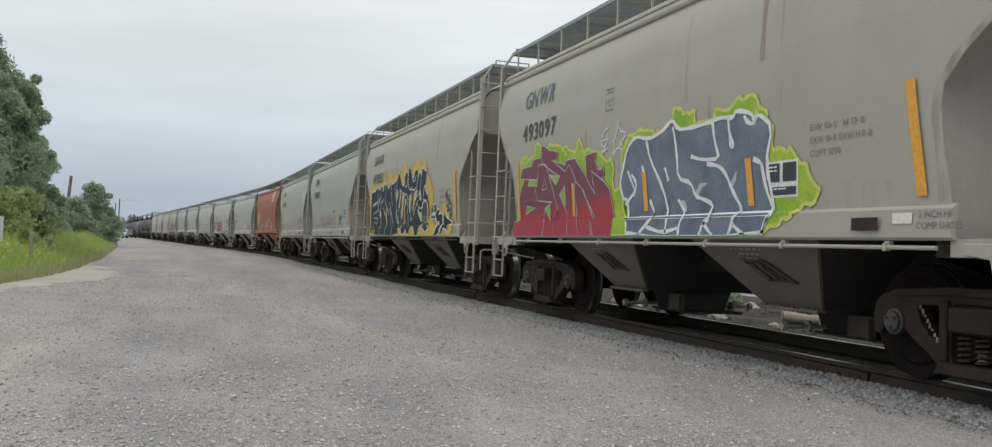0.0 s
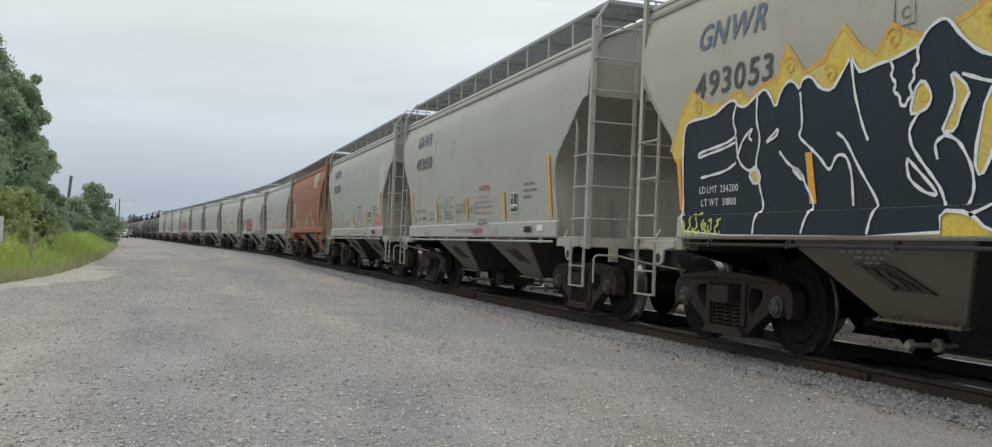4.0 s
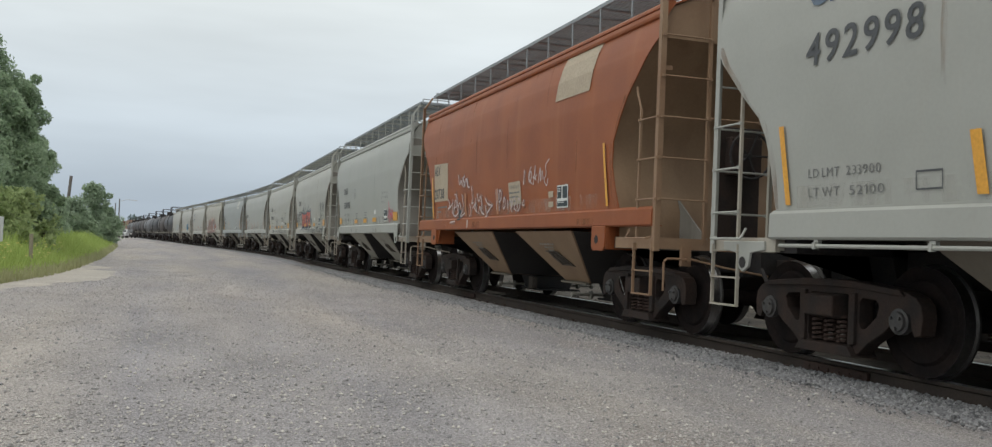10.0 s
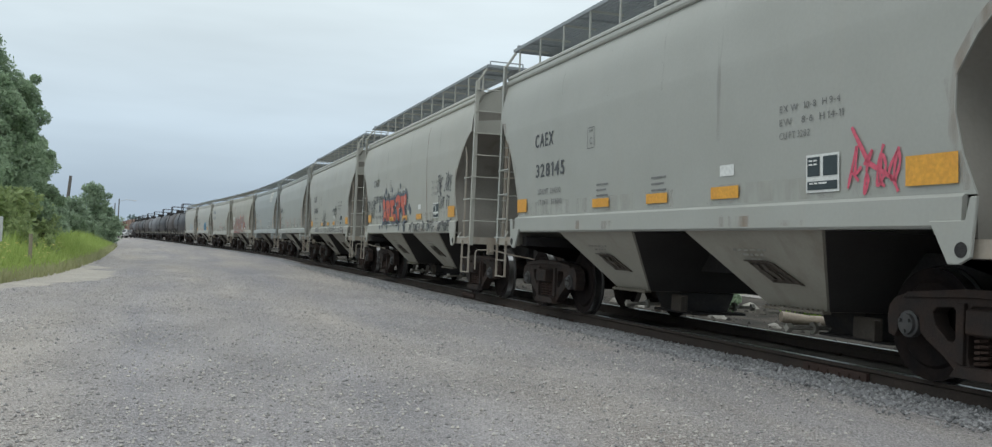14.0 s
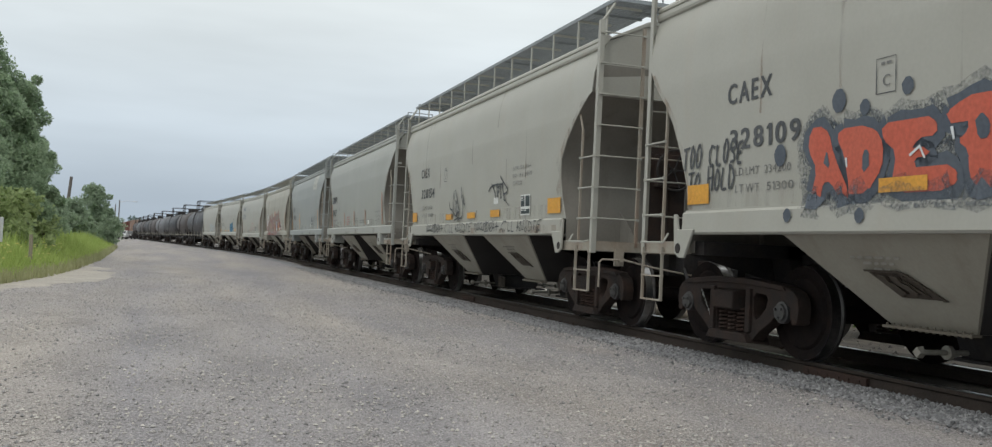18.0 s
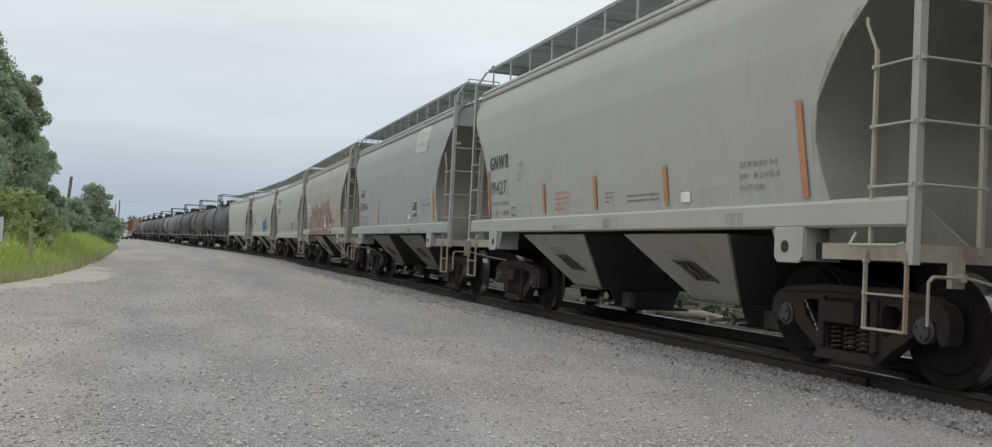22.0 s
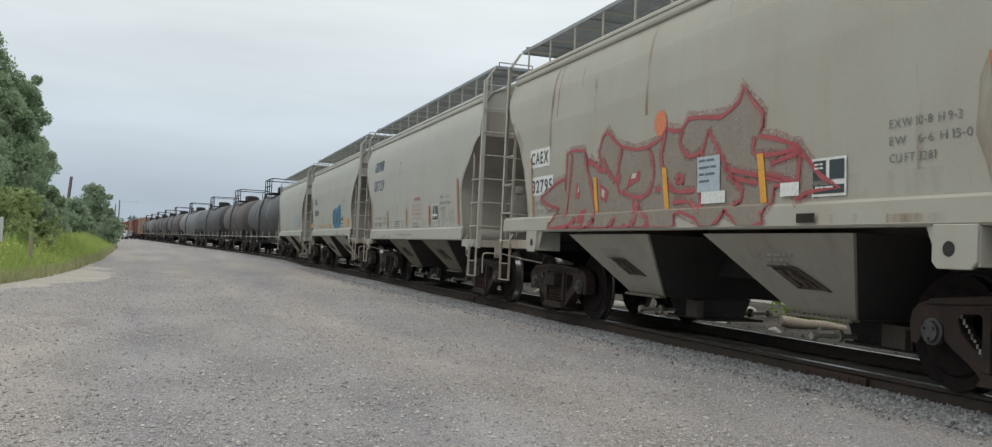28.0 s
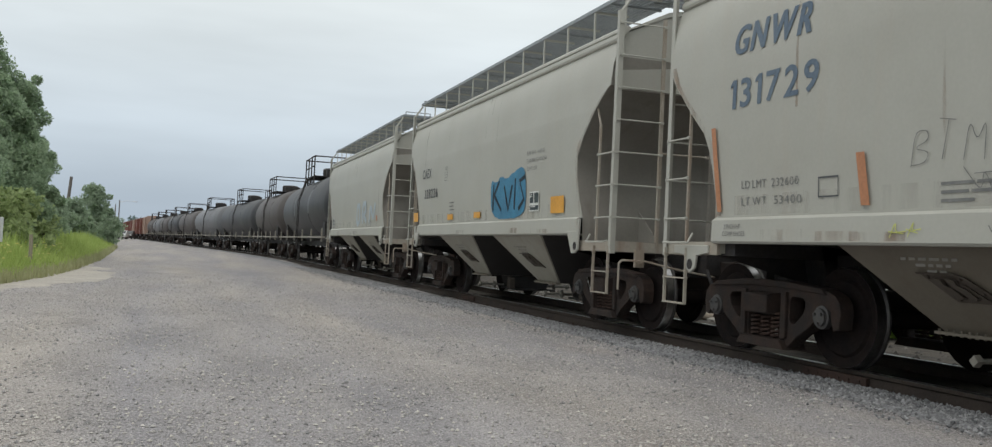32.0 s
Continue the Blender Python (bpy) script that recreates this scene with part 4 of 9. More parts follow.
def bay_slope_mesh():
    """Dark slopes of the bay, a few millimetres proud of the funnel's two end faces: underside shade put into colour.
    """
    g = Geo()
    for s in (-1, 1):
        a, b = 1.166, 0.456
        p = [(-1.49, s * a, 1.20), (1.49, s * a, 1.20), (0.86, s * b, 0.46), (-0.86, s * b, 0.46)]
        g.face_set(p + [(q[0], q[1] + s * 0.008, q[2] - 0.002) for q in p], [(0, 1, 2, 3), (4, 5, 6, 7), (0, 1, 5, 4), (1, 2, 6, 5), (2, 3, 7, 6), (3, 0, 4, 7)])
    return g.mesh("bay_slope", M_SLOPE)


def flange_mesh():
    g = Geo()
    g.box(-0.96, -0.86, -0.48, 0.48, 0.435, 0.457)
    for i in range(13):
        y = -0.45 + i * 0.075
        g.tube((-0.935, y, 0.425), (-0.935, y, 0.475), 0.012, 5)
    return g.mesh("outlet_flange", M_BAYDARK)


def gate_mesh():
    g = Geo().prism([(-0.42, 0.45), (0.42, 0.45), (0.32, 0.20), (-0.32, 0.20)], "y", -0.40, 0.26)
    g.box(-0.40, 0.40, -0.72, 0.30, 0.18, 0.21)
    return g.mesh("outlet_gate", M_BLACKIRON, 0.008)


def gate_plate_mesh():
    g = Geo().box(-0.47, -0.44, -0.68, -0.30, 0.21, 0.42)
    g.box(-0.54, -0.47, -0.68, -0.65, 0.21, 0.40)
    return g.mesh("gate_plate", M_GATE, 0.006)


def pinion_mesh():
    g = Geo().tube((-0.88, 0.12, 0.26), (-0.40, 0.12, 0.26), 0.022, 10)
    g.revolve([(-0.92, 0.028), (-0.92, 0.045), (-0.86, 0.05), (-0.85, 0.03)], (0, 0.12, 0.26), 4)
    g.revolve([(-0.62, 0.03), (-0.62, 0.06), (-0.58, 0.06), (-0.58, 0.03)], (0, 0.12, 0.26), 10)
    return g.mesh("gate_pinion", M_DULL, smooth=True)


def vibrator_mesh():
    """The vibrator bracket low on the side of a bay: a leaning plate with a raised rim, two bent ribs and bolts."""
    g = Geo()

    def skin(z):
        return -(0.88 + 0.855 * (z - 0.455))

    def slab(pts, near, far):
        v = [(skin(z) - near, y, z) for y, z in pts] + [(skin(z) - far, y, z) for y, z in pts]
        k = len(pts)
        g.face_set(v, [tuple(range(k)), tuple(range(k, 2 * k))] + [(i, (i + 1) % k, k + (i + 1) % k, k + i) for i in range(k)])
    slab([(0.31, 0.895), (-0.02, 0.895), (-0.10, 0.875), (-0.35, 0.70), (0.10, 0.70)], 0.0, 0.010)
    slab([(0.33, 0.912), (-0.03, 0.912), (-0.03, 0.896), (0.33, 0.896)], 0.0, 0.034)
    slab([(-0.03, 0.912), (-0.12, 0.888), (-0.385, 0.695), (-0.36, 0.69), (-0.10, 0.874), (-0.03, 0.896)], 0.0, 0.034)
    for a in (0.16, 0.03):
        slab([(a + 0.03, 0.87), (a - 0.05, 0.865), (a - 0.06, 0.82), (a - 0.12, 0.80), (a - 0.18, 0.735), (a - 0.14, 0.72), (a - 0.07, 0.765), (a - 0.01, 0.80)], 0.010, 0.05)
    slab([(-0.02, 0.835), (-0.07, 0.835), (-0.24, 0.72), (-0.19, 0.72)], 0.010, 0.028)
    for a, z in ((0.25, 0.875), (0.17, 0.80), (-0.06, 0.872), (-0.20, 0.775), (-0.31, 0.71), (0.06, 0.72)):
        slab([(a + 0.014, z + 0.010), (a - 0.014, z + 0.010), (a - 0.014, z - 0.010), (a + 0.014, z - 0.010)], 0.010, 0.03)
    return g.mesh("vibrator_bracket", M_GATE)


def bay_note_mesh():
    """Rows of small stencil too worn to read, above the bracket."""
    g = Geo()
    for r, (y0, y1) in enumerate(((0.42, -0.10), (0.30, -0.05), (0.22, 0.0))):
        z = 1.02 - r * 0.045
        x = -(0.88 + 0.855 * (z - 0.455))
        y = y0
        while y > y1:
            w = 0.05 + 0.05 * abs(math.sin(y * 37))
            g.face_set([(x - 0.004, y, z), (x - 0.004, y - w, z), (x + 0.0, y - w, z - 0.022), (x + 0.0, y, z - 0.022)], [(0, 1, 2, 3)])
            y -= w + 0.03
    return g.mesh("bay_stencil", M_ENDDIRT)


def pipe_mesh(mat):
    g = Geo().tube((-1.60, -4.4, 1.045), (-1.60, 4.4, 1.045), 0.017, 8)
    for i in range(7):
        y = -3.9 + i * 1.3
        g.box(-1.625, -1.578, y - 0.016, y + 0.016, 1.018, 1.075)
        g.box(-1.60, -1.56, y - 0.028, y + 0.028, 1.06, 1.095)
    return g.mesh("brake_pipe", mat)


def grating_mesh():
    g = Geo()
    for i in range(13):
        x = -1.385 + i * 0.0625
        g.box(x - 0.004, x + 0.004, -5.58, 5.58, 4.238, 4.262)
    for i in range(224):
        y = -5.56 + i * 0.05
        g.box(-1.385, -0.635, y - 0.006, y + 0.006, 4.24, 4.258)
    for i in range(6):
        y = -4.82 + i * 1.9272
        g.box(-1.385, -0.635, y - 0.02, y + 0.02, 4.21, 4.24)
    g.box(-1.402, -1.39, -5.60, 5.60, 4.222, 4.272)
    return g.mesh("running_board", M_GRATE)


def cross_grating_mesh():
    g = Geo()
    for i in range(8):
        y = 4.98 + i * 0.082
        g.box(-0.87, 0.87, y - 0.004, y + 0.004, 4.235, 4.262)
    for i in range(22):
        x = -0.84 + i * 0.08
        g.box(x - 0.004, x + 0.004, 4.98, 5.58, 4.24, 4.258)
    g.box(-1.40, 1.40, 5.588, 5.60, 4.222, 4.272)
    for sx in (-1, 1):
        g.path([(sx * 1.34, 5.56, 4.26), (sx * 1.34, 5.56, 4.34), (sx * 0.7, 5.56, 4.34), (sx * 0.7, 5.56, 4.26)], 0.012)
    return g.mesh("end_running_board", M_GRATE)


def bracket_mesh(mat):
    g = Geo().box(-1.395, -1.375, -0.016, 0.016, 3.80, 4.235)
    g.box(-1.39, -0.88, -0.012, 0.012, 4.205, 4.235)
    return g.mesh("board_bracket", mat)


def brake_wheel_mesh():
    g = Geo()
    n, R = 20, 0.27
    pts = [(-0.47 + R * math.cos(2 * math.pi * i / n), -5.68, 2.1 + R * math.sin(2 * math.pi * i / n)) for i in range(n + 1)]
    g.path(pts, 0.016, 6)
    for i in range(5):
        a = 2 * math.pi * i / 5
        g.tube((-0.47, -5.64, 2.1), (-0.47 + R * math.cos(a), -5.68, 2.1 + R * math.sin(a)), 0.012, 5)
    g.tube((-0.47, -5.68, 2.1), (-0.47, -5.48, 2.1), 0.03, 8)
    return g.mesh("brake_wheel", M_BLACKIRON, smooth=True)


def brake_gear_mesh():
    g = Geo().box(-0.66, -0.24, -5.56, -5.42, 1.88, 2.32)
    g.tube((-0.47, -5.48, 1.9), (-0.47, -5.48, 1.0), 0.02, 6)
    g.box(-0.78, -0.18, -5.44, -5.41, 1.0, 2.45)
    return g.mesh("brake_housing", M_IRON, 0.01)


def reservoir_mesh():
    g = Geo().revolve([(-0.46, 0.05), (-0.43, 0.15), (-0.36, 0.19), (0.36, 0.19), (0.43, 0.15), (0.46, 0.05)], (-0.05, -5.12, 1.82), 16)
    for x in (-0.3, 0.2):
        g.box(x - 0.03, x + 0.03, -5.2, -5.04, 1.05, 1.66)
    return g.mesh("air_reservoir", M_DULL, smooth=True)


def valve_mesh():
    g = Geo().box(-0.80, -0.62, -5.25, -5.1, 1.62, 1.98)
    g.revolve([(1.98, 0.05), (2.02, 0.09), (2.10, 0.09), (2.14, 0.05)], (-0.71, -5.18, 0), 10, "z")
    g.revolve([(1.50, 0.04), (1.54, 0.08), (1.64, 0.08)], (-0.71, -5.18, 0), 10, "z")
    g.path([(-0.80, -5.18, 1.9), (-0.95, -5.2, 1.84), (-1.0, -5.2, 1.6), (-1.0, -5.2, 1.05)], 0.016)
    g.path([(-0.62, -5.18, 1.7), (-0.5, -5.2, 1.55), (-0.35, -5.15, 1.66)], 0.014)
    g.path([(-0.71, -5.22, 1.55), (-0.75, -5.25, 1.2), (-0.6, -5.25, 1.05)], 0.014)
    return g.mesh("brake_valve", M_DULL)


def cylinder_mesh():
    g = Geo().revolve([(-0.30, 0.06), (-0.28, 0.15), (0.16, 0.16), (0.18, 0.19), (0.22, 0.19), (0.24, 0.05)], (-1.1, -4.98, 1.17), 14)
    return g.mesh("brake_cylinder", M_DULL, smooth=True)


def hopper_car(kind, mat, label, y0, brake=""):
    car = thing("covered_hopper", label, "freight car", "cars of the train")
    mk = mat.name
    end_mat = M_TANEND if mat is M_ORANGE else (M_WORN if kind == "angular" else M_RUSTED)
    slope_mat = M_BAYTAN if mat is M_ORANGE else (M_ENDDUST if kind == "angular" else M_ENDDIRT)
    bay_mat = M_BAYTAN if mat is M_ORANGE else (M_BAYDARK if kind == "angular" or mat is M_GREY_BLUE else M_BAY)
    walk_up = 0.05 if kind == "curved" else 0.0
    fit_mat = M_TANEND if mat is M_ORANGE else mat
    sh = SHAPES[kind]
    for end, turn in ((TRAIL, Matrix.Identity(4)), (LEAD, TURN)):
        side = -1 if end == TRAIL else 1
        part("side_sheet", kept(("sheet", kind, mk, side), lambda: side_sheet_mesh(kind, mat, side)), car)
        part("top_chord", kept(("chord", mk), lambda: chord_mesh(mat)), car, m=turn)
        part("side_sill", kept(("sill", kind, mk), lambda: sill_mesh(kind, mat)), car, m=turn)
        part("running_board", kept("grating", grating_mesh), car, "grey steel grating", turn @ pose(0, 0, walk_up))
        for i in range(12):
            part("board_bracket", kept(("bracket", mk), lambda: bracket_mesh(M_GRATE if mat is M_ORANGE else mat)), car, m=turn @ pose(0, -5.3 + i * 0.9636, walk_up))
        part("end_slope_sheet", kept(("slope", kind, slope_mat.name, end), lambda: slope_mesh(kind, slope_mat, end)), car, "dusty grey-brown sloping end", turn)
        part("end_sheet", kept(("end", kind, mk), lambda: end_sheet_mesh(kind, fit_mat)), car, m=turn)
        if kind == "curved":
            part("end_post", kept(("end_post", mk), lambda: end_post_mesh(kind, M_ENDDIRT)), car, "dusty upright with a flared head", turn)
        part("end_handhold", kept(("handhold", end_mat.name), lambda: handhold_mesh(end_mat)), car, "round bar across the end", turn @ pose(0, sh["post"][end] + 0.01, sh["first"] + 2 * sh["step"] + 0.02))
        for gx in (-0.72, 0.72):
            part("end_gusset", kept("gusset", gusset_mesh), car, m=turn @ pose(gx, 0, 0))
        part("end_platform", kept(("platform", kind, mk, end), lambda: end_beam_mesh(kind, end_mat, end)), car, m=turn)
        part("end_running_board", kept("cross", cross_grating_mesh), car, "grey steel grating", turn @ pose(0, 0, walk_up))
        part("coupler", kept("coupler", coupler_mesh), car, "rusty knuckle coupler", turn @ pose(0, 5.55, 0))
        part("air_hose", kept("hose", hose_mesh), car, "black rubber hose", turn @ pose(0, 5.4, 0))
        part("uncoupling_lever", kept(("lever", kind, end_mat.name, end), lambda: cut_lever_mesh(end_mat, kind, end)), car, "bent rusty rod", turn)
        if kind == "angular" and mat is not M_GREY_LIGHT:
            part("brake_pipe", kept(("pipe", mk), lambda: pipe_mesh(M_SLOPE if mat is M_GREY_CREAM else mat)), car, m=turn)
        for flip in (False, True):
            # Ladder sets at both ends of each side: the far one is the mirror of the near one.
            sy = -1 if flip else 1
            here = end if not flip else 1 - end
            tag = (kind, mk, flip, here)

            def made(make, flip=flip):
                def build():
                    me = make()
                    if flip:
                        me.transform(Matrix.Diagonal((1, -1, 1, 1)))
                        me.flip_normals()
                    return me
                return build
            p = sh["post"][here]
            part("corner_post", kept(("post",) + tag, made(lambda: post_mesh(kind, fit_mat, here))), car, m=turn)
            part("step_stirrup", kept(("stirrup",) + tag, made(lambda: stirrup_mesh(kind, end_mat, here))), car, m=turn)
            part("grab_iron", kept(("grab",) + tag, made(lambda: grab_mesh(kind, fit_mat, here))), car, m=turn)
            part("jacking_plate", kept(("pull",) + tag, made(lambda: pull_plate_mesh(kind, mat))), car, m=turn)
            part("plate_hole", kept(("hole", kind, flip), made(lambda: plate_hole_mesh(kind))), car, m=turn)
            part("inner_stile", kept(("inner", mk), lambda: Geo().box(-0.02, 0.02, -0.02, 0.02, 1.05, 3.95).mesh("inner_stile", end_mat)), car, m=turn @ pose(-0.955, sy * (p - 0.03), 0))
            part("side_stile", kept(("stile", mk), lambda: Geo().box(-0.014, 0.014, -0.014, 0.014, 1.1, 2.62).path([(0, 0, 2.60), (0.0, -0.03, 2.66), (0.0, -0.12, 2.84), (0.0, -0.12, 2.90)], 0.014).mesh("side_stile", end_mat)), car,
                 m=turn @ pose(-1.585, sy * (p - 0.47), 0, 0, 0, 180 if flip else 0))
            for k in range(6 if kind == "beam" else 7):
                z = sh["first"] + k * sh["step"]
                part("rung", kept(("rung_end", mk), lambda: rung_mesh(0.61, fit_mat, 0)), car, m=turn @ pose(-1.57, sy * (p + 0.015), z))
                if k < 3:
                    part("rung", kept(("rung_side", mk), lambda: rung_mesh(0.44, fit_mat, 1)), car, m=turn @ pose(-1.605, sy * (p - 0.03) if flip else p - 0.47, z, 0, 0, 90))
    part("roof", kept(("roof", mk), lambda: roof_mesh(mat)), car)
    part("centre_sill", kept("centre", centre_sill_mesh), car, "black steel underframe")
    for s in (-1.78, 1.78):
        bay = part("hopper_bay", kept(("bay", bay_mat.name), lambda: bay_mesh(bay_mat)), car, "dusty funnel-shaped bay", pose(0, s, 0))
        part("bay_slope", kept("bay_slope", bay_slope_mesh), bay, "dark slope with shade put into its colour")
        part("outlet_gate", kept("gate", gate_mesh), bay, "dusty steel outlet gate")
        for turn in (Matrix.Identity(4), TURN):
            part("outlet_flange", kept("flange", flange_mesh), bay, m=turn)
            part("gate_plate", kept("gateplate", gate_plate_mesh), bay, "dusty end plate", turn)
            part("gate_pinion", kept("pinion", pinion_mesh), bay, m=turn)
            part("vibrator_bracket", kept("vib", vibrator_mesh), bay, "rusty bracket", turn)
            part("bay_stencil", kept("note", bay_note_mesh), bay, "worn dark stencil rows", turn)
    if brake == "wheel":
        part("brake_wheel", kept("bwheel", brake_wheel_mesh), car, "black hand brake wheel")
        part("brake_housing", kept("bhouse", brake_gear_mesh), car, "grimy brake housing")
    elif brake == "air":
        part("air_reservoir", kept("reservoir", reservoir_mesh), car, "dusty air tank")
        part("brake_valve", kept("valve", valve_mesh), car, "dusty valve with bent pipes")
        part("brake_cylinder", kept("cylinder", cylinder_mesh), car, "dusty brake cylinder")
    for s in {"angular": (-4.30, 4.38), "curved": (-4.38, 4.40), "beam": (-4.24, 4.43)}[kind]:
        truck(car, s, True)
    MOVERS.append((car, y0))
    return car


MOVERS = []


# ---- lettering and spray paint on the car sides ----
def on_side(a, z, lift):
    """A point on the near side sheet: a runs to the reader's right, z up."""
    a += SHIFT[0]
    w = half_width(z) if z > SILL_TOP[0] else half_width(SILL_TOP[0]) + 0.037
    return (-(w + lift), -a, z)


SILL_TOP = [1.34]
SILL_LOW = [1.13]
SHIFT = [0.0]


def paint_area(name, outline, mat, car, lift=0.008, label="", step=0.035):
    """Fills an outline in thin level strips, so that it follows the swell of the side."""
    g = Geo()
    outline = [(p[0], max(p[1], SILL_LOW[0])) for p in outline]
    zs = [p[1] for p in outline]
    lo, hi = min(zs), max(zs)
    n = max(2, int((hi - lo) / step))
    levels = sorted({lo + (hi - lo) * i / n for i in range(n + 1)} | ({SILL_TOP[0] - 0.001, SILL_TOP[0] + 0.02} if lo < SILL_TOP[0] < hi else set()))

    def cuts(z):
        xs = []
        for p, q in zip(outline, outline[1:] + outline[:1]):
            if (p[1] > z) != (q[1] > z):
                t = (z - p[1]) / (q[1] - p[1])
                xs.append((p[0] + t * (q[0] - p[0]), (q[0] - p[0]) / (q[1] - p[1]), min(p[0], q[0]) - 0.01, max(p[0], q[0]) + 0.01))
        return sorted(xs)
    for z0, z1 in zip(levels, levels[1:]):
        mid = (z0 + z1) / 2
        row = cuts(mid)
        for a, b in zip(row[::2], row[1::2]):
            # Each strip's corners stay within the edge that bounds it.
            p = [(min(max(e[0] + e[1] * (z - mid), e[2]), e[3]), z) for e, z in ((a, z0), (b, z0), (b, z1), (a, z1))]
            if p[0][0] > p[1][0]:
                p[0] = p[1] = ((p[0][0] + p[1][0]) / 2, z0)
            if p[3][0] > p[2][0]:
                p[2] = p[3] = ((p[2][0] + p[3][0]) / 2, z1)
            g.face_set([on_side(x, z, lift) for x, z in p], [(0, 1, 2, 3)])
    me = bpy.data.meshes.new(name)
    me.from_pydata(g.v, [], g.f)
    me.materials.append(mat)
    return part(name, me, car, label)


def rounded(pts, closed=True, times=2):
    """Corner-cutting, so that a hand-drawn outline flows."""
    for _ in range(times):
        out = []
        pairs = list(zip(pts, pts[1:] + pts[:1])) if closed else list(zip(pts, pts[1:]))
        if not closed:
            out.append(pts[0])
        for p, q in pairs:
            out += [(p[0] * 0.78 + q[0] * 0.22, p[1] * 0.78 + q[1] * 0.22), (p[0] * 0.22 + q[0] * 0.78, p[1] * 0.22 + q[1] * 0.78)]
        if not closed:
            out.append(pts[-1])
        pts = out
    return pts


def frayed(pts, amount, seed=0.0):
    """An outline with the uneven edge of a spray cloud."""
    out = []
    for p, q in zip(pts, pts[1:] + pts[:1]):
        n = max(1, int(math.hypot(q[0] - p[0], q[1] - p[1]) / 0.06))
        for i in range(n):
            x, z = p[0] + (q[0] - p[0]) * i / n, p[1] + (q[1] - p[1]) * i / n
            out.append((x + amount * noise.noise((x * 9, z * 9, seed)), max(SILL_LOW[0], z + amount * noise.noise((x * 9, z * 9, seed + 7)))))
    return out


def paint_lines(name, lines, width, mat, car, lift=0.012, label=""):
    """Spray strokes along open or closed lines."""
    g = Geo()
    for pts in lines:
        fine = []
        for p, q in zip(pts, pts[1:]):
            n = max(1, int(abs(q[1] - p[1]) / 0.12))
            fine += [(p[0] + (q[0] - p[0]) * i / n, p[1] + (q[1] - p[1]) * i / n) for i in range(n)]
        fine.append(pts[-1])
        left, right = [], []
        for i, p in enumerate(fine):
            a, b = fine[max(i - 1, 0)], fine[min(i + 1, len(fine) - 1)]
            dx, dz = b[0] - a[0], b[1] - a[1]
            d = math.hypot(dx, dz) or 1.0
            w = width / 2 * (1 + 0.25 * math.sin(i * 1.7 + p[0] * 5))
            left.append((p[0] - dz / d * w, p[1] + dx / d * w))
            right.append((p[0] + dz / d * w, p[1] - dx / d * w))
        k = len(fine)
        g.face_set([on_side(x, max(z, SILL_LOW[0]), lift) for x, z in left + right], [(i, i + k, i + k + 1, i + 1) for i in range(k - 1)])
    me = bpy.data.meshes.new(name)
    me.from_pydata(g.v, [], g.f)
    me.materials.append(mat)
    return part(name, me, car, label)


GLYPHS = {}


def glyph(ch, weight):
    """Vertices and faces of one character, its figures raised to the height of a capital."""
    if (ch, weight) not in GLYPHS:
        cu = bpy.data.curves.new("glyph", "FONT")
        cu.body, cu.size, cu.resolution_u, cu.offset = ch, 1.0, 3, weight
        ob = bpy.data.objects.new("glyph", cu)
        scene.collection.objects.link(ob)
        me = bpy.data.meshes.new_from_object(ob.evaluated_get(bpy.context.evaluated_depsgraph_get()))
        bpy.data.objects.remove(ob)
        v = [(p.co.x, p.co.y) for p in me.vertices]
        f = [tuple(p.vertices) for p in me.polygons]
        bpy.data.meshes.remove(me)
        x0, x1, y0, y1 = min(p[0] for p in v), max(p[0] for p in v), min(p[1] for p in v), max(p[1] for p in v)
        if ch == "-":
            v = [((p[0] - x0) / 0.7, 0.35 + (p[1] - y0) / 0.7) for p in v]
        else:
            v = [((p[0] - x0) / 0.7, (p[1] - y0) / (y1 - y0)) for p in v]
            if ch == "1":
                v = [(p[0] + 0.15, p[1]) for p in v] + [(0.16, 1.0), (0.16, 0.82), (0.0, 0.73), (0.0, 0.84)]
                n = len(v)
                f.append((n - 4, n - 3, n - 2, n - 1))
                x1 += 0.105
        GLYPHS[ch, weight] = (v, f, (x1 - x0) / 0.7)
    return GLYPHS[ch, weight]


def letter(text, a, z, height, mat, car, slant=0.0, width=0.0, lift=0.007, name="lettering", bold=0.0, space=1.0):
    """Stencilled words, their lower left corner at (a, z) on the side; height is that of a capital, width that of the whole line."""
    pen, marks = 0.0, []
    fine = height < 0.1
    if fine and mat is M_CHAR:
        mat = M_FAINT
    for ch in text:
        if ch == " ":
            pen += 0.32
            continue
        v, f, w = glyph(ch, 0.0 if fine else 0.014)
        for k, shift in enumerate((0.0, bold) if bold else (0.0,)):
            marks.append((v, f, pen + shift, k))
        pen += w + 0.17 * space + bold
    sx = (width / (pen - 0.17 * space)) if width else height
    me = bpy.data.meshes.new(name)
    pts, faces = [], []
    for v, f, at, k in marks:
        n = len(pts)
        pts += [on_side(a + (at + p[0]) * sx + slant * p[1] * height, z + p[1] * height, lift + 0.0006 * k) for p in v]
        faces += [tuple(i + n for i in q) for q in f]
    me.from_pydata(pts, [], faces)
    me.materials.append(mat)
    return part(name, me, car, "stencilled letters")


def block(name, a0, a1, z0, z1, mat, car, lift=0.008, label=""):
    return paint_area(name, [(a0, z0), (a1, z0), (a1, z1), (a0, z1)], mat, car, lift, label)


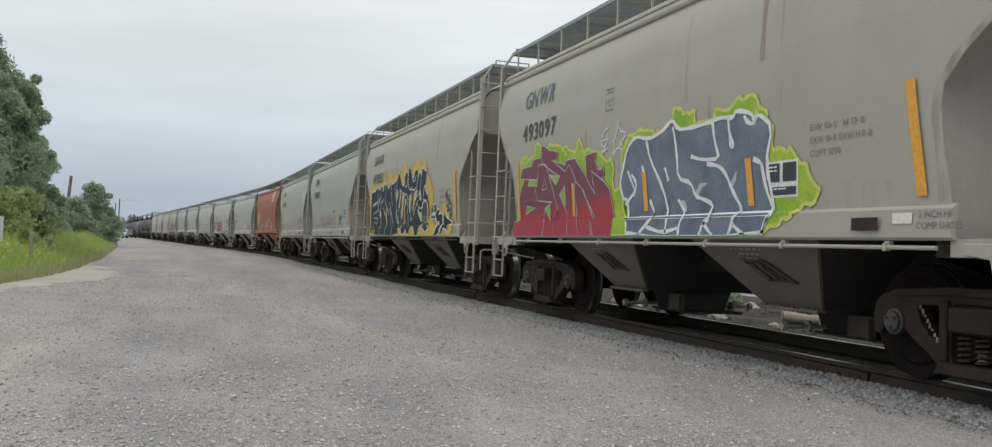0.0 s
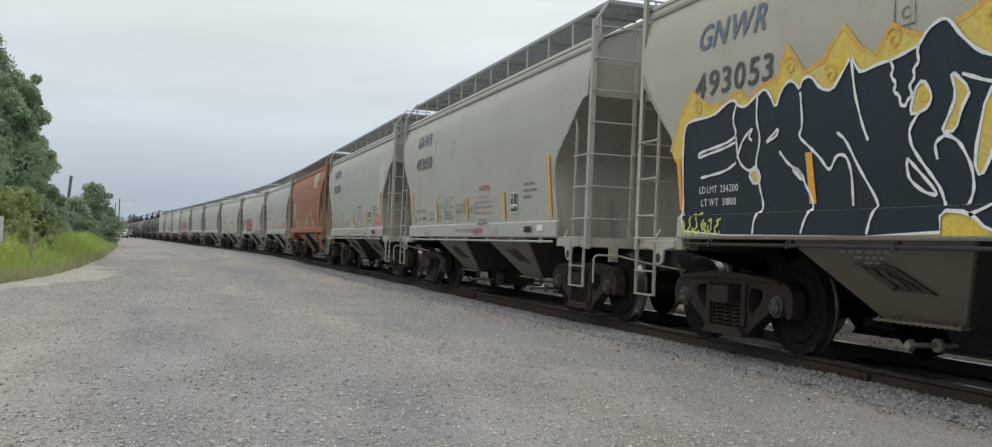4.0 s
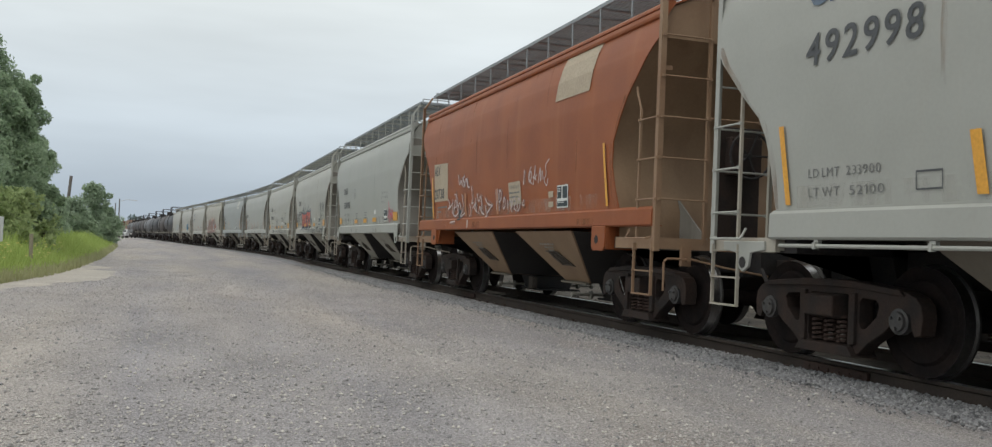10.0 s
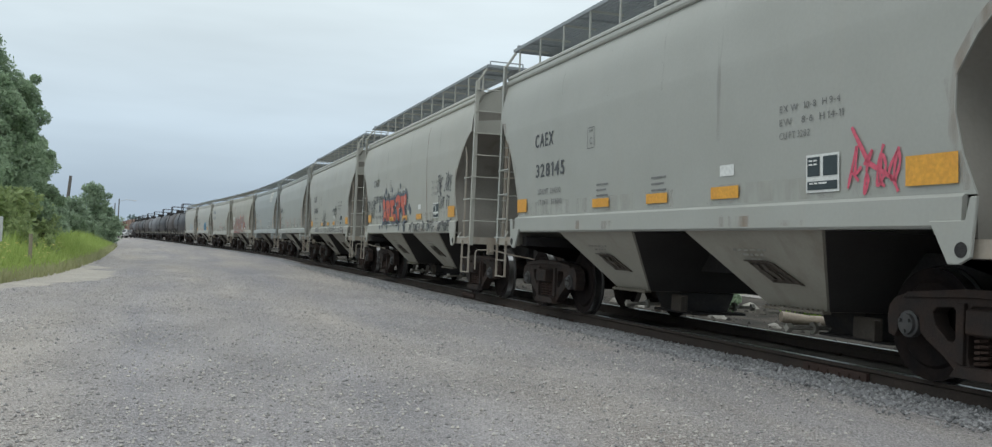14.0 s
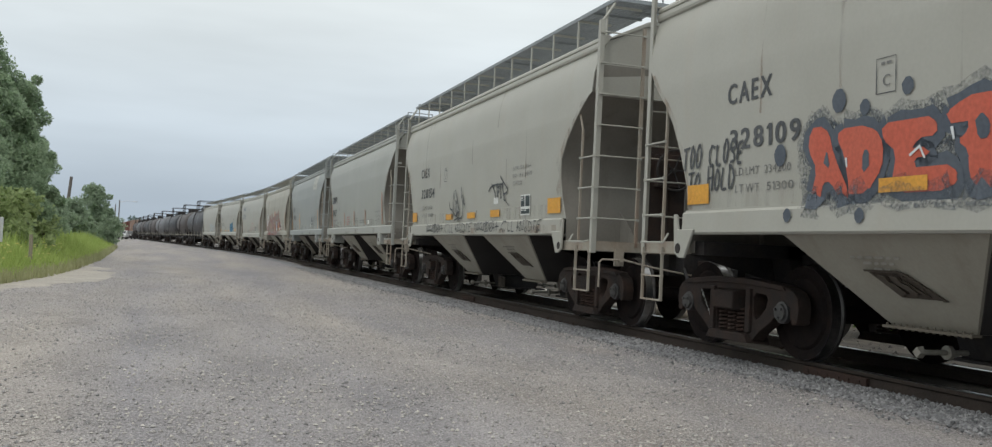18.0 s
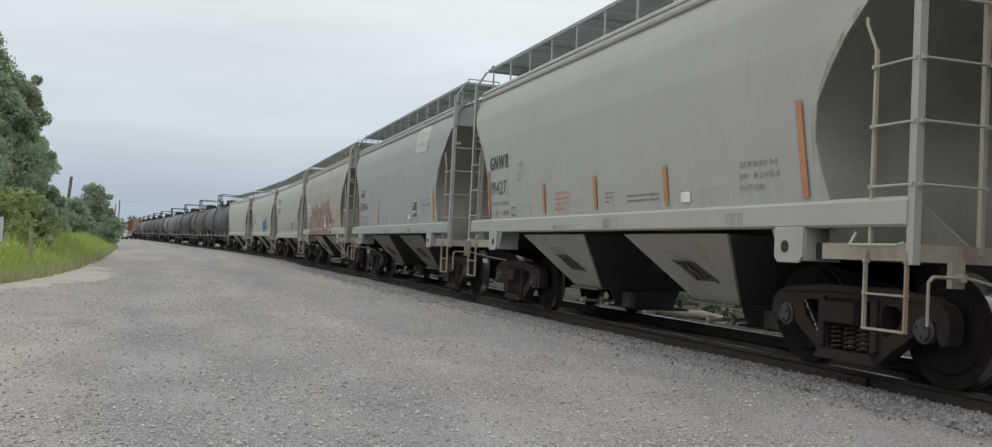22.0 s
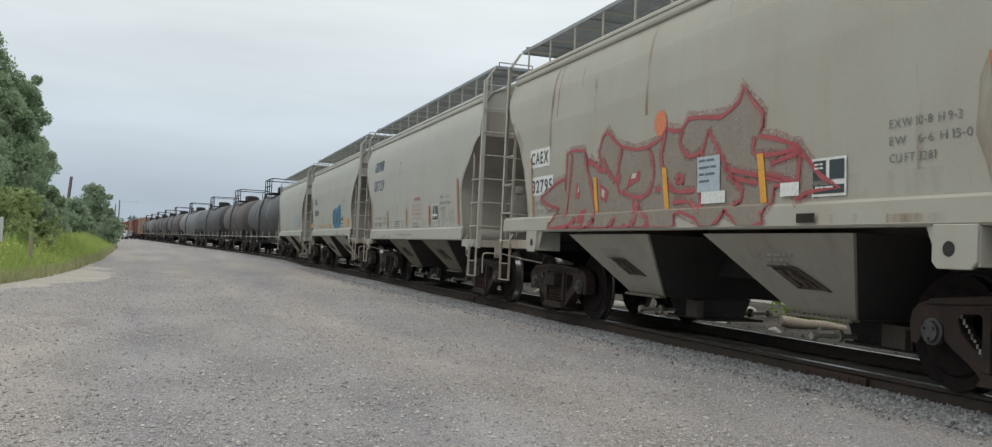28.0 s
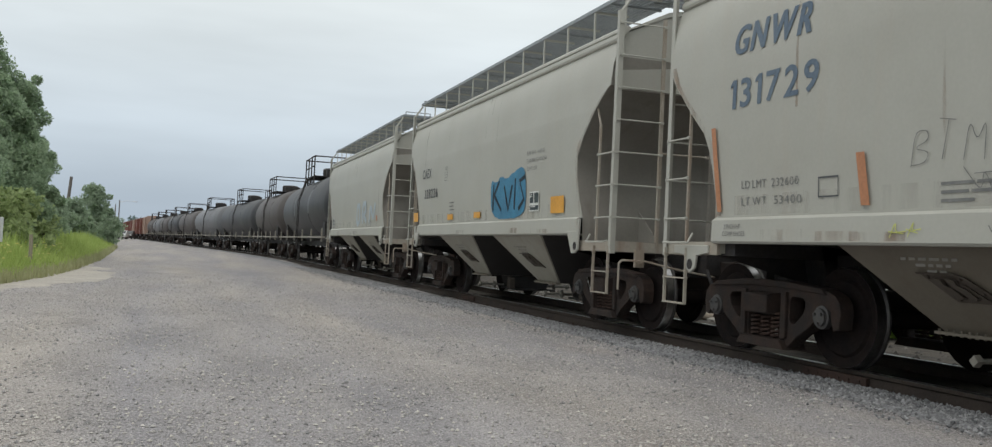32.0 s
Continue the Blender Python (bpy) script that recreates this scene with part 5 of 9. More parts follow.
def bars(a, z, widths, height, gap, mat, car, lift=0.007):
    """Writing too small to read: one short bar a word, row under row."""
    mat = M_FAINT if mat is M_CHAR else mat
    for r, row in enumerate(widths):
        x = a
        for w in row:
            block("lettering", a0=x, a1=x + w, z0=z - r * (height + gap) - height * 0.75, z1=z - r * (height + gap), mat=mat, car=car, lift=lift)
            x += w + height * 0.7


def frame_box(a0, a1, z0, z1, mat, car, width=0.015, lift=0.008):
    return paint_lines("stencil_box", [[(a0, z0), (a1, z0), (a1, z1), (a0, z1), (a0, z0)]], width, mat, car, lift)


def plate_c(a, z, mat, car):
    frame_box(a, a + 0.21, z, z + 0.27, mat, car, 0.009)
    bars(a + 0.05, z + 0.24, [[0.04, 0.05]], 0.03, 0.02, mat, car)
    letter("C", a + 0.07, z + 0.05, 0.09, mat, car)


def load_panel(a0, a1, z0, z1, car):
    """The dark panel with white frame that lists the car's tests."""
    block("stencil_panel", a0, a1, z0, z1, M_DECALWHITE, car, 0.010, "white-framed test panel")
    w, h = a1 - a0, z1 - z0
    m = 0.05 * w
    for x0, x1, y0, y1 in ((0.0, 0.48, 0.36, 1.0), (0.48, 1.0, 0.36, 1.0), (0.0, 1.0, 0.0, 0.36)):
        block("stencil_panel", a0 + x0 * w + m, a0 + x1 * w - m, z0 + y0 * h + m, z0 + y1 * h - m, M_DECALBLACK, car, 0.014)
    bars(a0 + 0.1 * w, z1 - 0.14 * h, [[0.12 * w, 0.1 * w], [0.12 * w, 0.1 * w]], 0.06 * h, 0.04 * h, M_DECALWHITE, car, 0.018)
    bars(a0 + 0.12 * w, z0 + 0.26 * h, [[0.12 * w, 0.1 * w, 0.25 * w]], 0.06 * h, 0.04 * h, M_DECALWHITE, car, 0.018)


def tapes(spots, z0, z1, mat, car, width=0.1):
    slant = -0.15 * (z1 - z0)
    for a in spots:
        paint_area("reflector_tape", [(a, z0), (a + width, z0), (a + width + slant, z1), (a + slant, z1)], mat, car, 0.02, "amber reflective strip")


# Single-stroke capitals, each as pen lines in a box 0.6 wide and 1 high; the last rows are loops that spell nothing.
PEN = {
    "A": "0 0 .3 1 .6 0|.1 .4 .5 .4", "B": ".05 0 .05 1 .45 .95 .5 .65 .1 .5 .58 .4 .5 .05 .05 0", "C": ".6 .85 .3 1 .05 .7 .05 .3 .3 0 .6 .15", "E": ".55 1 .05 .95 .05 0 .55 .05|.05 .5 .45 .52", "G": ".6 .85 .3 1 .05 .6 .1 .1 .5 0 .6 .4 .35 .4",
    "H": "0 1 .05 0|.55 1 .55 0|0 .5 .6 .5", "I": ".25 1 .2 0|.05 1 .5 .95", "J": ".1 1 .6 1 .45 .2 .2 0 0 .2", "K": ".05 1 0 0|.6 1 .05 .45 .6 0", "L": ".1 1 .05 0 .6 .05", "M": "0 0 .1 1 .3 .4 .5 1 .6 0",
    "N": "0 0 .05 1 .5 0 .6 1", "O": ".3 1 .05 .6 .15 .05 .5 .1 .6 .7 .3 1", "P": ".1 0 .05 1 .5 .9 .5 .55 .05 .5", "R": ".05 0 .05 1 .5 .85 .45 .55 .05 .5 .6 0", "S": ".6 .85 .2 1 .05 .7 .5 .4 .5 .1 .05 .1", "T": ".3 0 .3 1|-.05 .95 .7 1", "U": ".05 1 .05 .2 .3 0 .55 .2 .6 1",
    "Y": "0 1 .3 .5 .6 1|.3 .5 .25 0", "D": ".05 1 .05 0 .4 .1 .6 .5 .4 .9 0 1",
    "1": "0 .2 .2 1.2 .35 .1 .5 1 .7 .3", "2": ".4 .9 .05 .5 .3 .1 .6 .5 .3 .8 .2 .3 .7 .1", "3": "0 .8 .5 1.1 .3 .5 .6 .2 .1 .0 .2 .5", "4": ".1 0 .3 1.3 .3 .4 .6 .6|.0 .5 .5 .3", "5": ".6 1.1 .1 .9 .4 .5 .0 .2 .5 -.1 .6 .3", "6": ".0 1 .2 0 .4 .8 .6 -.2|.1 .6 .6 .7",
}


def tag(text, a, z, length, height, mat, car, width=0.03, slant=0.12, lift=0.012, wobble=0.05, seed=1):
    """A hand-sprayed tag in single strokes, spread over a length."""
    rnd = random.Random(seed)
    k = length / (0.75 * len(text))
    lines = []
    for i, ch in enumerate(text):
        if ch == " ":
            continue
        dz, sc = rnd.uniform(-0.08, 0.08), rnd.uniform(0.88, 1.12)
        for stroke in PEN[ch].split("|"):
            n = [float(s) for s in stroke.split()]
            pts = []
            for x, y in zip(n[::2], n[1::2]):
                x, y = x + rnd.uniform(-wobble, wobble), y * sc + dz + rnd.uniform(-wobble, wobble)
                pts.append((a + (0.75 * i + x) * k + slant * y * height, z + y * height))
            lines.append(rounded(pts, False, 2) if len(pts) > 2 else pts)
    return paint_lines("tag", lines, width, mat, car, lift, "sprayed scrawl")


def scrawl(a, z, length, height, seed, mat, car, width=0.03, turns=6, lift=0.012):
    """A tag that nobody could read."""
    rnd = random.Random(seed)
    return tag("".join(rnd.choice("123456") for _ in range(turns)), a, z, length, height * 0.85, mat, car, width * 0.55, 0.15, lift, 0.14, seed)


def common_marks(car, mat, marks, number, a, z_top, h_mark, h_num, slant=0.25, bold=0.05):
    letter(marks, a, z_top - h_mark, h_mark, mat, car, slant, 1.22, bold=bold * 0.6)
    letter(number, a, z_top - h_mark - 0.24 - h_num, h_num, M_CHAR, car, slant * 0.35, 1.36, 0.012, space=1.2)


def warning_block(car, a, z):
    letter("WARNING", a, z, 0.10, M_REDINK, car, width=0.62, bold=0.04)
    for i, (row, w) in enumerate((("DO NOT APPLY VIBRATOR", 0.86), ("TO ANY PART OF CAR BODY", 0.92), ("EXCEPT VIBRATOR BRACKETS", 1.0), ("USE ON LOADED CAR ONLY", 0.9))):
        letter(row, a - 0.18, z - 0.13 - i * 0.095, 0.05, M_REDINK, car, width=w)
    bars(a - 0.05, z - 0.5, [[0.35, 0.12], [0.3, 0.16, 0.1]], 0.03, 0.03, M_CHAR, car)


def weight_marks(car, a, z, load, light):
    letter("LD LMT", a, z, 0.075, M_CHAR, car, width=0.4)
    letter(load, a + 0.48, z, 0.075, M_CHAR, car, width=0.4)
    letter("LT WT", a, z - 0.16, 0.075, M_CHAR, car, width=0.4)
    letter(light, a + 0.52, z - 0.16, 0.075, M_CHAR, car, width=0.4)


def size_marks(car, a, z, h=0.055, rows=("EW 10-1    H 13-0", "EXW 10-8  EXW H 8-8", "CU FT 3250")):
    for i, r in enumerate(rows):
        letter(r, a, z - i * h * 2.0, h, M_CHAR, car, width=0.036 * len(r) * h / 0.05)


def weathered(car, kind, seed, runs, rust):
    """Runs of grime and rust down the side from the eave, and rust along the sill."""
    rnd = random.Random(seed)
    old, SHIFT[0] = SHIFT[0], 0.0
    grime, rusty = [], []
    for _ in range(runs):
        a, z = rnd.uniform(-4.3, 4.2), rnd.choice((3.62, 3.62, rnd.uniform(2.3, 3.5)))
        low = max(1.5, z - rnd.uniform(0.3, 1.6))
        k = rnd.uniform(-0.04, 0.04)
        (rusty if rnd.random() < rust else grime).append([(a, z), (a + k * 0.4, (z * 2 + low) / 3), (a + k, low)])
    for run in grime:
        paint_lines("grime_run", [run], rnd.uniform(0.015, 0.07), M_GRIMEWASH, car, 0.003, "thin grime streak")
    for run in rusty:
        paint_lines("rust_run", [run], rnd.uniform(0.02, 0.08), M_RUSTWASH, car, 0.0035, "thin rust streak")
    z0, z1 = SHAPES[kind]["sill"]
    for _ in range(int(2 + 5 * rust)):
        a, w = rnd.uniform(-4.3, 3.6), rnd.uniform(0.3, 0.9)
        block("rust_stain", a, a + w, z0 + 0.03, z0 + rnd.uniform(0.08, 0.16), M_RUSTWASH, car, 0.003)
    for end, sign in ((TRAIL, -1), (LEAD, 1)):
        edge = [(sign * (cut_at(kind, end, z) - 0.008), z) for z in np.linspace(z1 + 0.03, 3.0, 9)]
        inner = [(p[0] - sign * rnd.uniform(0.03, 0.05 + 0.22 * rust), p[1]) for p in edge]
        paint_area("rust_stain", edge + inner[::-1], M_RUSTWASH, car, 0.0025, "rust along the cut edge")
    paint_area("dust_stain", [(-4.2, z1 + 0.03), (4.2, z1 + 0.03), (4.2, z1 + 0.22), (-4.2, z1 + 0.22)], M_PALEWASH, car, 0.002, "pale dust above the sill")
    SHIFT[0] = old


CARS = {}


def add_car(key, kind, mat, label, y0, shift=0.0):
    SHIFT[0] = shift
    SILL_TOP[0] = SHAPES[kind]["sill"][1]
    SILL_LOW[0] = SHAPES[kind]["sill"][0] + 0.03
    CARS[key] = hopper_car(kind, mat, label, y0, {"orange": "wheel", "sister_c": "wheel", "bold_marks": "air"}.get(key, ""))
    weathered(CARS[key], kind, sum(map(ord, key)), {"orange": 20, "maroon": 12, "sister_c": 8, "upright_tapes": 4, "bold_marks": 2}.get(key, 6), {"maroon": 0.7, "sister_c": 0.75, "sister_a": 0.5, "orange": 0.35}.get(key, 0.25))
    return CARS[key]


# ---- the train, car by car ----
STEEL_LINES = [[(-0.03, 2.22), (0.06, 2.01), (0.39, 1.64), (0.53, 1.34), (0.50, 1.16)], [(0.59, 2.31), (0.68, 2.03), (0.71, 1.74), (0.98, 1.69), (1.08, 1.54), (1.21, 1.51), (1.42, 1.45), (1.40, 1.30), (1.29, 1.26), (1.21, 1.13)], [(1.40, 2.26), (1.45, 2.06), (1.54, 1.89), (1.18, 1.91), (0.98, 1.96)], [(1.30, 1.86), (1.54, 1.82), (1.66, 1.73), (1.77, 1.57), (1.91, 1.42), (1.93, 1.36), (1.83, 1.30), (1.81, 1.22), (1.75, 1.13)], [(1.68, 2.29), (1.72, 2.10), (1.80, 1.99), (1.74, 1.99), (1.72, 2.10)], [(1.96, 2.27), (2.02, 2.20), (2.12, 2.17), (2.17, 2.25)], [(2.25, 1.80), (2.12, 1.85)]]
STEEL_LINES += [[(2.25, 1.80), (2.33, 1.55), (2.47, 1.34), (2.36, 1.27), (2.31, 1.13)], [(-0.40, 1.86), (-0.26, 1.74), (-0.33, 1.59)], [(-0.13, 1.94), (-0.04, 1.78)], [(0.07, 1.54), (0.21, 1.36), (0.09, 1.28), (-0.18, 1.13)], [(0.42, 1.88), (0.50, 1.73)], [(0.72, 1.52), (0.90, 1.35), (0.81, 1.27), (0.78, 1.13)], [(0.05, 1.23), (0.43, 1.16), (0.77, 1.21)], [(1.29, 1.26), (1.47, 1.13)], [(1.83, 1.24), (2.03, 1.13)]]
STEEL_PALE = [[(1.34, 1.67), (1.17, 1.67), (1.07, 1.59), (1.12, 1.50), (1.17, 1.60)], [(1.71, 1.61), (1.85, 1.78), (1.82, 1.63)], [(0.71, 1.51), (0.89, 1.49), (0.91, 1.35)]]
WHITE_TAGS = [[(-2.64, 2.29), (-2.54, 2.07), (-2.43, 2.21), (-2.34, 2.05), (-2.27, 2.19)], [(-2.21, 2.25), (-2.35, 2.20), (-2.15, 2.11), (-2.26, 2.04)], [(-2.20, 2.04), (-2.10, 2.23), (-2.00, 2.04)], [(-2.04, 2.20), (-1.97, 2.02), (-1.86, 2.03)], [(-3.33, 1.85), (-3.20, 1.73), (-3.37, 1.64), (-3.13, 1.70), (-3.00, 1.79)], [(-3.00, 1.84), (-3.02, 1.55)], [(-2.92, 1.58), (-2.81, 1.86), (-2.69, 1.67), (-2.92, 1.68)], [(-2.88, 1.92), (-2.75, 1.94), (-2.59, 1.57)], [(-2.66, 1.60), (-2.52, 1.79), (-2.38, 1.59)], [(-2.37, 1.91), (-2.23, 1.65), (-2.52, 1.46), (-2.17, 1.55)], [(-3.06, 1.62), (-2.84, 1.48), (-2.59, 1.57)], [(-3.07, 1.38), (-2.71, 1.40)]]
WHITE_TAGS += [[(-1.74, 2.04), (-1.67, 1.79), (-1.74, 1.71), (-1.61, 1.73)], [(-1.84, 1.72), (-1.75, 1.56), (-1.83, 1.48)], [(-1.68, 1.62), (-1.38, 1.75), (-1.57, 1.61), (-1.37, 1.55)], [(-1.48, 1.81), (-1.42, 1.55)], [(-1.39, 1.89), (-1.28, 1.71), (-1.15, 1.87), (-1.09, 1.59)], [(-1.30, 1.52), (-1.21, 1.68), (-1.13, 1.54), (-0.95, 1.50)], [(-0.92, 1.80), (-0.78, 1.68), (-0.49, 1.64)], [(-0.89, 1.66), (-0.81, 1.44)], [(-0.79, 1.52), (-0.53, 1.64)], [(-0.31, 1.91), (-0.26, 1.55)], [(-0.24, 1.92), (-0.17, 1.74), (-0.28, 1.65)], [(-0.13, 1.54), (-0.13, 1.91), (-0.01, 1.85), (-0.04, 1.71), (-0.14, 1.69)]]
WHITE_TAGS += [[(0.07, 1.63), (0.13, 1.79), (0.20, 1.64), (0.10, 1.55), (0.07, 1.63)], [(0.30, 1.71), (0.32, 1.54)], [(0.42, 1.72), (0.52, 1.64), (0.43, 1.53)], [(0.55, 1.73), (0.50, 1.51)], [(0.61, 1.75), (0.70, 1.65), (0.61, 1.57), (0.73, 1.52)], [(0.76, 1.52), (0.81, 1.71), (0.89, 1.72), (0.90, 1.57), (0.79, 1.51)], [(1.06, 1.69), (1.01, 1.59), (1.11, 1.61)], [(1.09, 2.15), (1.06, 1.92)]]
STEEL_BLUE = [(-0.47, 1.12), (-0.46, 1.32), (-0.5, 1.57), (-0.62, 1.57), (-0.71, 1.75), (-0.65, 1.89), (-0.52, 2.17), (-0.32, 2.3), (0.03, 2.23), (0.34, 2.28), (0.57, 2.4), (0.7, 2.27), (0.93, 2.26), (1.3, 2.27), (1.54, 2.3), (1.78, 2.27), (1.82, 2.34), (2.09, 2.28), (2.13, 2.19), (2.21, 2.26), (2.42, 2.12), (2.32, 1.8), (2.46, 1.37), (2.41, 1.32), (2.31, 1.12)]
STEEL_HALO = [(2.27, 1.12), (2.5, 1.25), (2.69, 1.26), (2.79, 1.39), (2.94, 1.38), (3.07, 1.43), (3.1, 1.55), (2.96, 1.67), (2.77, 1.83), (2.55, 1.95), (2.39, 1.87), (2.42, 2.12), (2.21, 2.31), (2.2, 2.41), (1.9, 2.46), (1.68, 2.38), (1.44, 2.43), (1.41, 2.29), (0.98, 2.27), (1.08, 2.41), (0.92, 2.4), (0.63, 2.52), (0.52, 2.36), (0.15, 2.27), (0.12, 2.34), (-0.25, 2.38), (-0.6, 2.24), (-0.71, 1.93), (-0.59, 1.12)]
NAVY_LINES = [[(-1.37, 2.45), (-1.33, 2.39), (-1.36, 2.33), (-1.30, 2.27), (-1.33, 2.21), (-1.26, 2.17), (-1.26, 2.11), (-1.21, 2.08), (-1.18, 2.13), (-1.13, 2.16), (-1.17, 2.23), (-1.11, 2.28), (-1.13, 2.35), (-1.07, 2.39), (-1.09, 2.46), (-1.08, 2.51)], [(-4.14, 1.93), (-4.14, 1.98), (-3.63, 2.03), (-3.43, 2.09), (-3.52, 2.25), (-3.44, 2.42)], [(-4.14, 1.93), (-3.63, 1.99), (-3.46, 2.03)], [(-4.10, 1.72), (-3.63, 1.76), (-3.45, 1.83)], [(-3.45, 2.08), (-3.41, 1.84), (-3.24, 1.73), (-3.13, 1.77)], [(-3.43, 1.87), (-3.34, 2.04), (-3.16, 2.15), (-3.24, 2.05), (-3.18, 2.02)]]
NAVY_LINES += [[(-3.10, 2.44), (-3.12, 2.20), (-3.04, 2.02), (-3.13, 1.79), (-3.04, 1.55), (-2.98, 1.39), (-3.09, 1.29), (-3.11, 1.13)], [(-2.95, 1.98), (-2.76, 2.10), (-2.79, 2.02), (-2.95, 1.98)], [(-2.46, 2.37), (-2.42, 2.07), (-2.48, 1.99), (-2.35, 1.90), (-2.18, 1.78), (-2.06, 1.65), (-1.98, 1.79), (-1.86, 1.78), (-1.79, 1.64), (-1.77, 1.37)], [(-2.75, 1.88), (-2.61, 1.75), (-2.43, 1.68), (-2.39, 1.58), (-2.30, 1.47), (-2.26, 1.37), (-2.35, 1.25), (-2.39, 1.15)], [(-1.97, 1.97), (-1.86, 1.90), (-1.71, 1.67), (-1.46, 1.36), (-1.53, 1.27), (-1.57, 1.14)], [(-1.81, 2.56), (-1.76, 2.25), (-1.66, 1.98), (-1.60, 1.87)]]
NAVY_LINES += [[(-1.07, 2.02), (-1.17, 1.91), (-1.14, 1.78), (-1.01, 1.63), (-0.86, 1.47), (-0.81, 1.34)], [(-1.18, 1.70), (-1.09, 1.62), (-0.86, 1.41), (-1.01, 1.44), (-1.16, 1.54), (-1.19, 1.64), (-1.18, 1.70)], [(-0.89, 1.67), (-0.92, 1.79), (-0.81, 1.84), (-0.69, 1.78), (-0.58, 1.60), (-0.56, 1.44), (-0.61, 1.34)], [(-0.23, 2.58), (-0.28, 2.39), (-0.16, 2.26), (0.02, 2.31), (0.10, 2.46), (0.12, 2.59)], [(0.14, 2.65), (0.13, 2.33), (0.31, 2.17), (0.58, 2.22), (0.50, 2.25)], [(0.56, 2.44), (0.66, 2.36), (0.82, 2.39), (0.90, 2.49)], [(1.08, 2.42), (1.00, 2.23), (0.78, 2.16), (0.41, 2.20)]]
NAVY_LINES += [[(1.39, 2.42), (1.38, 2.20), (1.26, 2.09), (0.88, 1.97), (0.65, 1.67), (0.71, 1.57), (0.88, 1.75), (1.10, 1.92)], [(1.10, 1.92), (1.13, 1.78), (1.35, 1.72), (1.52, 1.76), (1.61, 1.89)], [(-0.67, 2.24), (-0.38, 2.13), (0.03, 2.10), (0.14, 1.95), (0.06, 1.82), (0.15, 1.61), (0.18, 1.34)], [(-0.21, 2.09), (-0.19, 1.62), (-0.34, 1.35), (-0.57, 1.27)], [(0.53, 2.14), (0.54, 1.84), (0.39, 1.60), (0.42, 1.44), (0.57, 1.55)], [(1.85, 2.22), (1.68, 2.18), (1.61, 1.90), (1.84, 1.91), (2.01, 1.81), (2.15, 1.62)], [(1.47, 1.55), (1.52, 1.74), (1.65, 1.87), (1.84, 1.89)], [(1.47, 1.55), (1.48, 1.42)]]
NAVY_INLETS = [[(-0.78, 2.29), (-0.59, 2.12), (-0.67, 2.01), (-0.72, 1.86), (-0.86, 1.85), (-0.78, 1.98), (-0.72, 2.10)], [(-1.16, 2.02), (-1.11, 2.20), (-1.03, 2.26), (-0.94, 2.13), (-0.98, 2.05), (-1.07, 2.02)], [(-3.24, 1.71), (-3.09, 1.76), (-3.03, 1.64), (-3.14, 1.60)], [(-2.59, 1.74), (-2.43, 1.67), (-2.41, 1.59)], [(-0.45, 2.11), (-0.27, 2.14), (-0.35, 1.90), (-0.40, 1.70), (-0.51, 1.51), (-0.57, 1.64)], [(-0.17, 1.96), (-0.01, 1.99), (-0.10, 1.81)], [(0.26, 2.04), (0.47, 2.10), (0.39, 1.85), (0.30, 1.62), (0.23, 1.83)], [(0.78, 2.10), (0.96, 2.14), (1.10, 2.16), (0.90, 1.99), (0.73, 1.78), (0.65, 1.66), (0.67, 1.95)]]
NAVY_INLETS += [[(1.35, 2.15), (1.42, 2.00), (1.43, 1.92), (1.30, 1.93), (1.24, 2.02)], [(1.12, 1.73), (1.26, 1.65), (1.46, 1.61), (1.46, 1.42), (1.30, 1.55), (1.13, 1.65)]]
NAVY = [(-4.44, 2.25), (-4.35, 2.33), (-3.87, 2.33), (-3.64, 2.42), (-3.50, 2.45), (-3.42, 2.37), (-3.29, 2.35), (-3.12, 2.43), (-2.98, 2.48), (-2.89, 2.39), (-2.82, 2.27), (-2.73, 2.43), (-2.62, 2.50), (-2.52, 2.45), (-2.47, 2.39), (-2.43, 2.48), (-2.32, 2.49), (-2.19, 2.36), (-2.04, 2.32), (-1.91, 2.45), (-1.81, 2.57), (-1.75, 2.47), (-1.69, 2.41), (-1.49, 2.45), (-1.37, 2.45), (-1.18, 2.49), (-1.08, 2.51), (-0.99, 2.61), (-0.87, 2.66), (-0.79, 2.64), (-0.68, 2.50), (-0.53, 2.37), (-0.36, 2.30), (-0.28, 2.41), (-0.23, 2.58), (-0.05, 2.64), (0.12, 2.59), (0.14, 2.66), (0.24, 2.75), (0.37, 2.71), (0.47, 2.58), (0.56, 2.44), (0.69, 2.46), (0.75, 2.57)]
NAVY += [(0.91, 2.64), (1.06, 2.62), (1.10, 2.52), (1.08, 2.42), (1.24, 2.54), (1.34, 2.55), (1.39, 2.42), (1.44, 2.53), (1.48, 2.63), (1.63, 2.60), (1.77, 2.55), (1.93, 2.55), (1.89, 2.41), (1.87, 2.23), (1.68, 2.21), (1.91, 2.07), (2.09, 1.95), (2.21, 1.75), (2.24, 1.59), (2.15, 1.42), (2.00, 1.32), (2.23, 1.33), (2.12, 1.24), (1.93, 1.20), (1.69, 1.27), (1.52, 1.39), (1.38, 1.29), (1.26, 1.12), (0.92, 1.13), (0.86, 1.29), (0.65, 1.35), (0.48, 1.29), (0.32, 1.13), (0.14, 1.16), (0.04, 1.28), (-0.16, 1.15), (-0.40, 1.16), (-0.57, 1.29), (-0.83, 1.31), (-0.82, 1.11), (-4.36, 1.13), (-4.44, 1.35), (-4.47, 1.89)]
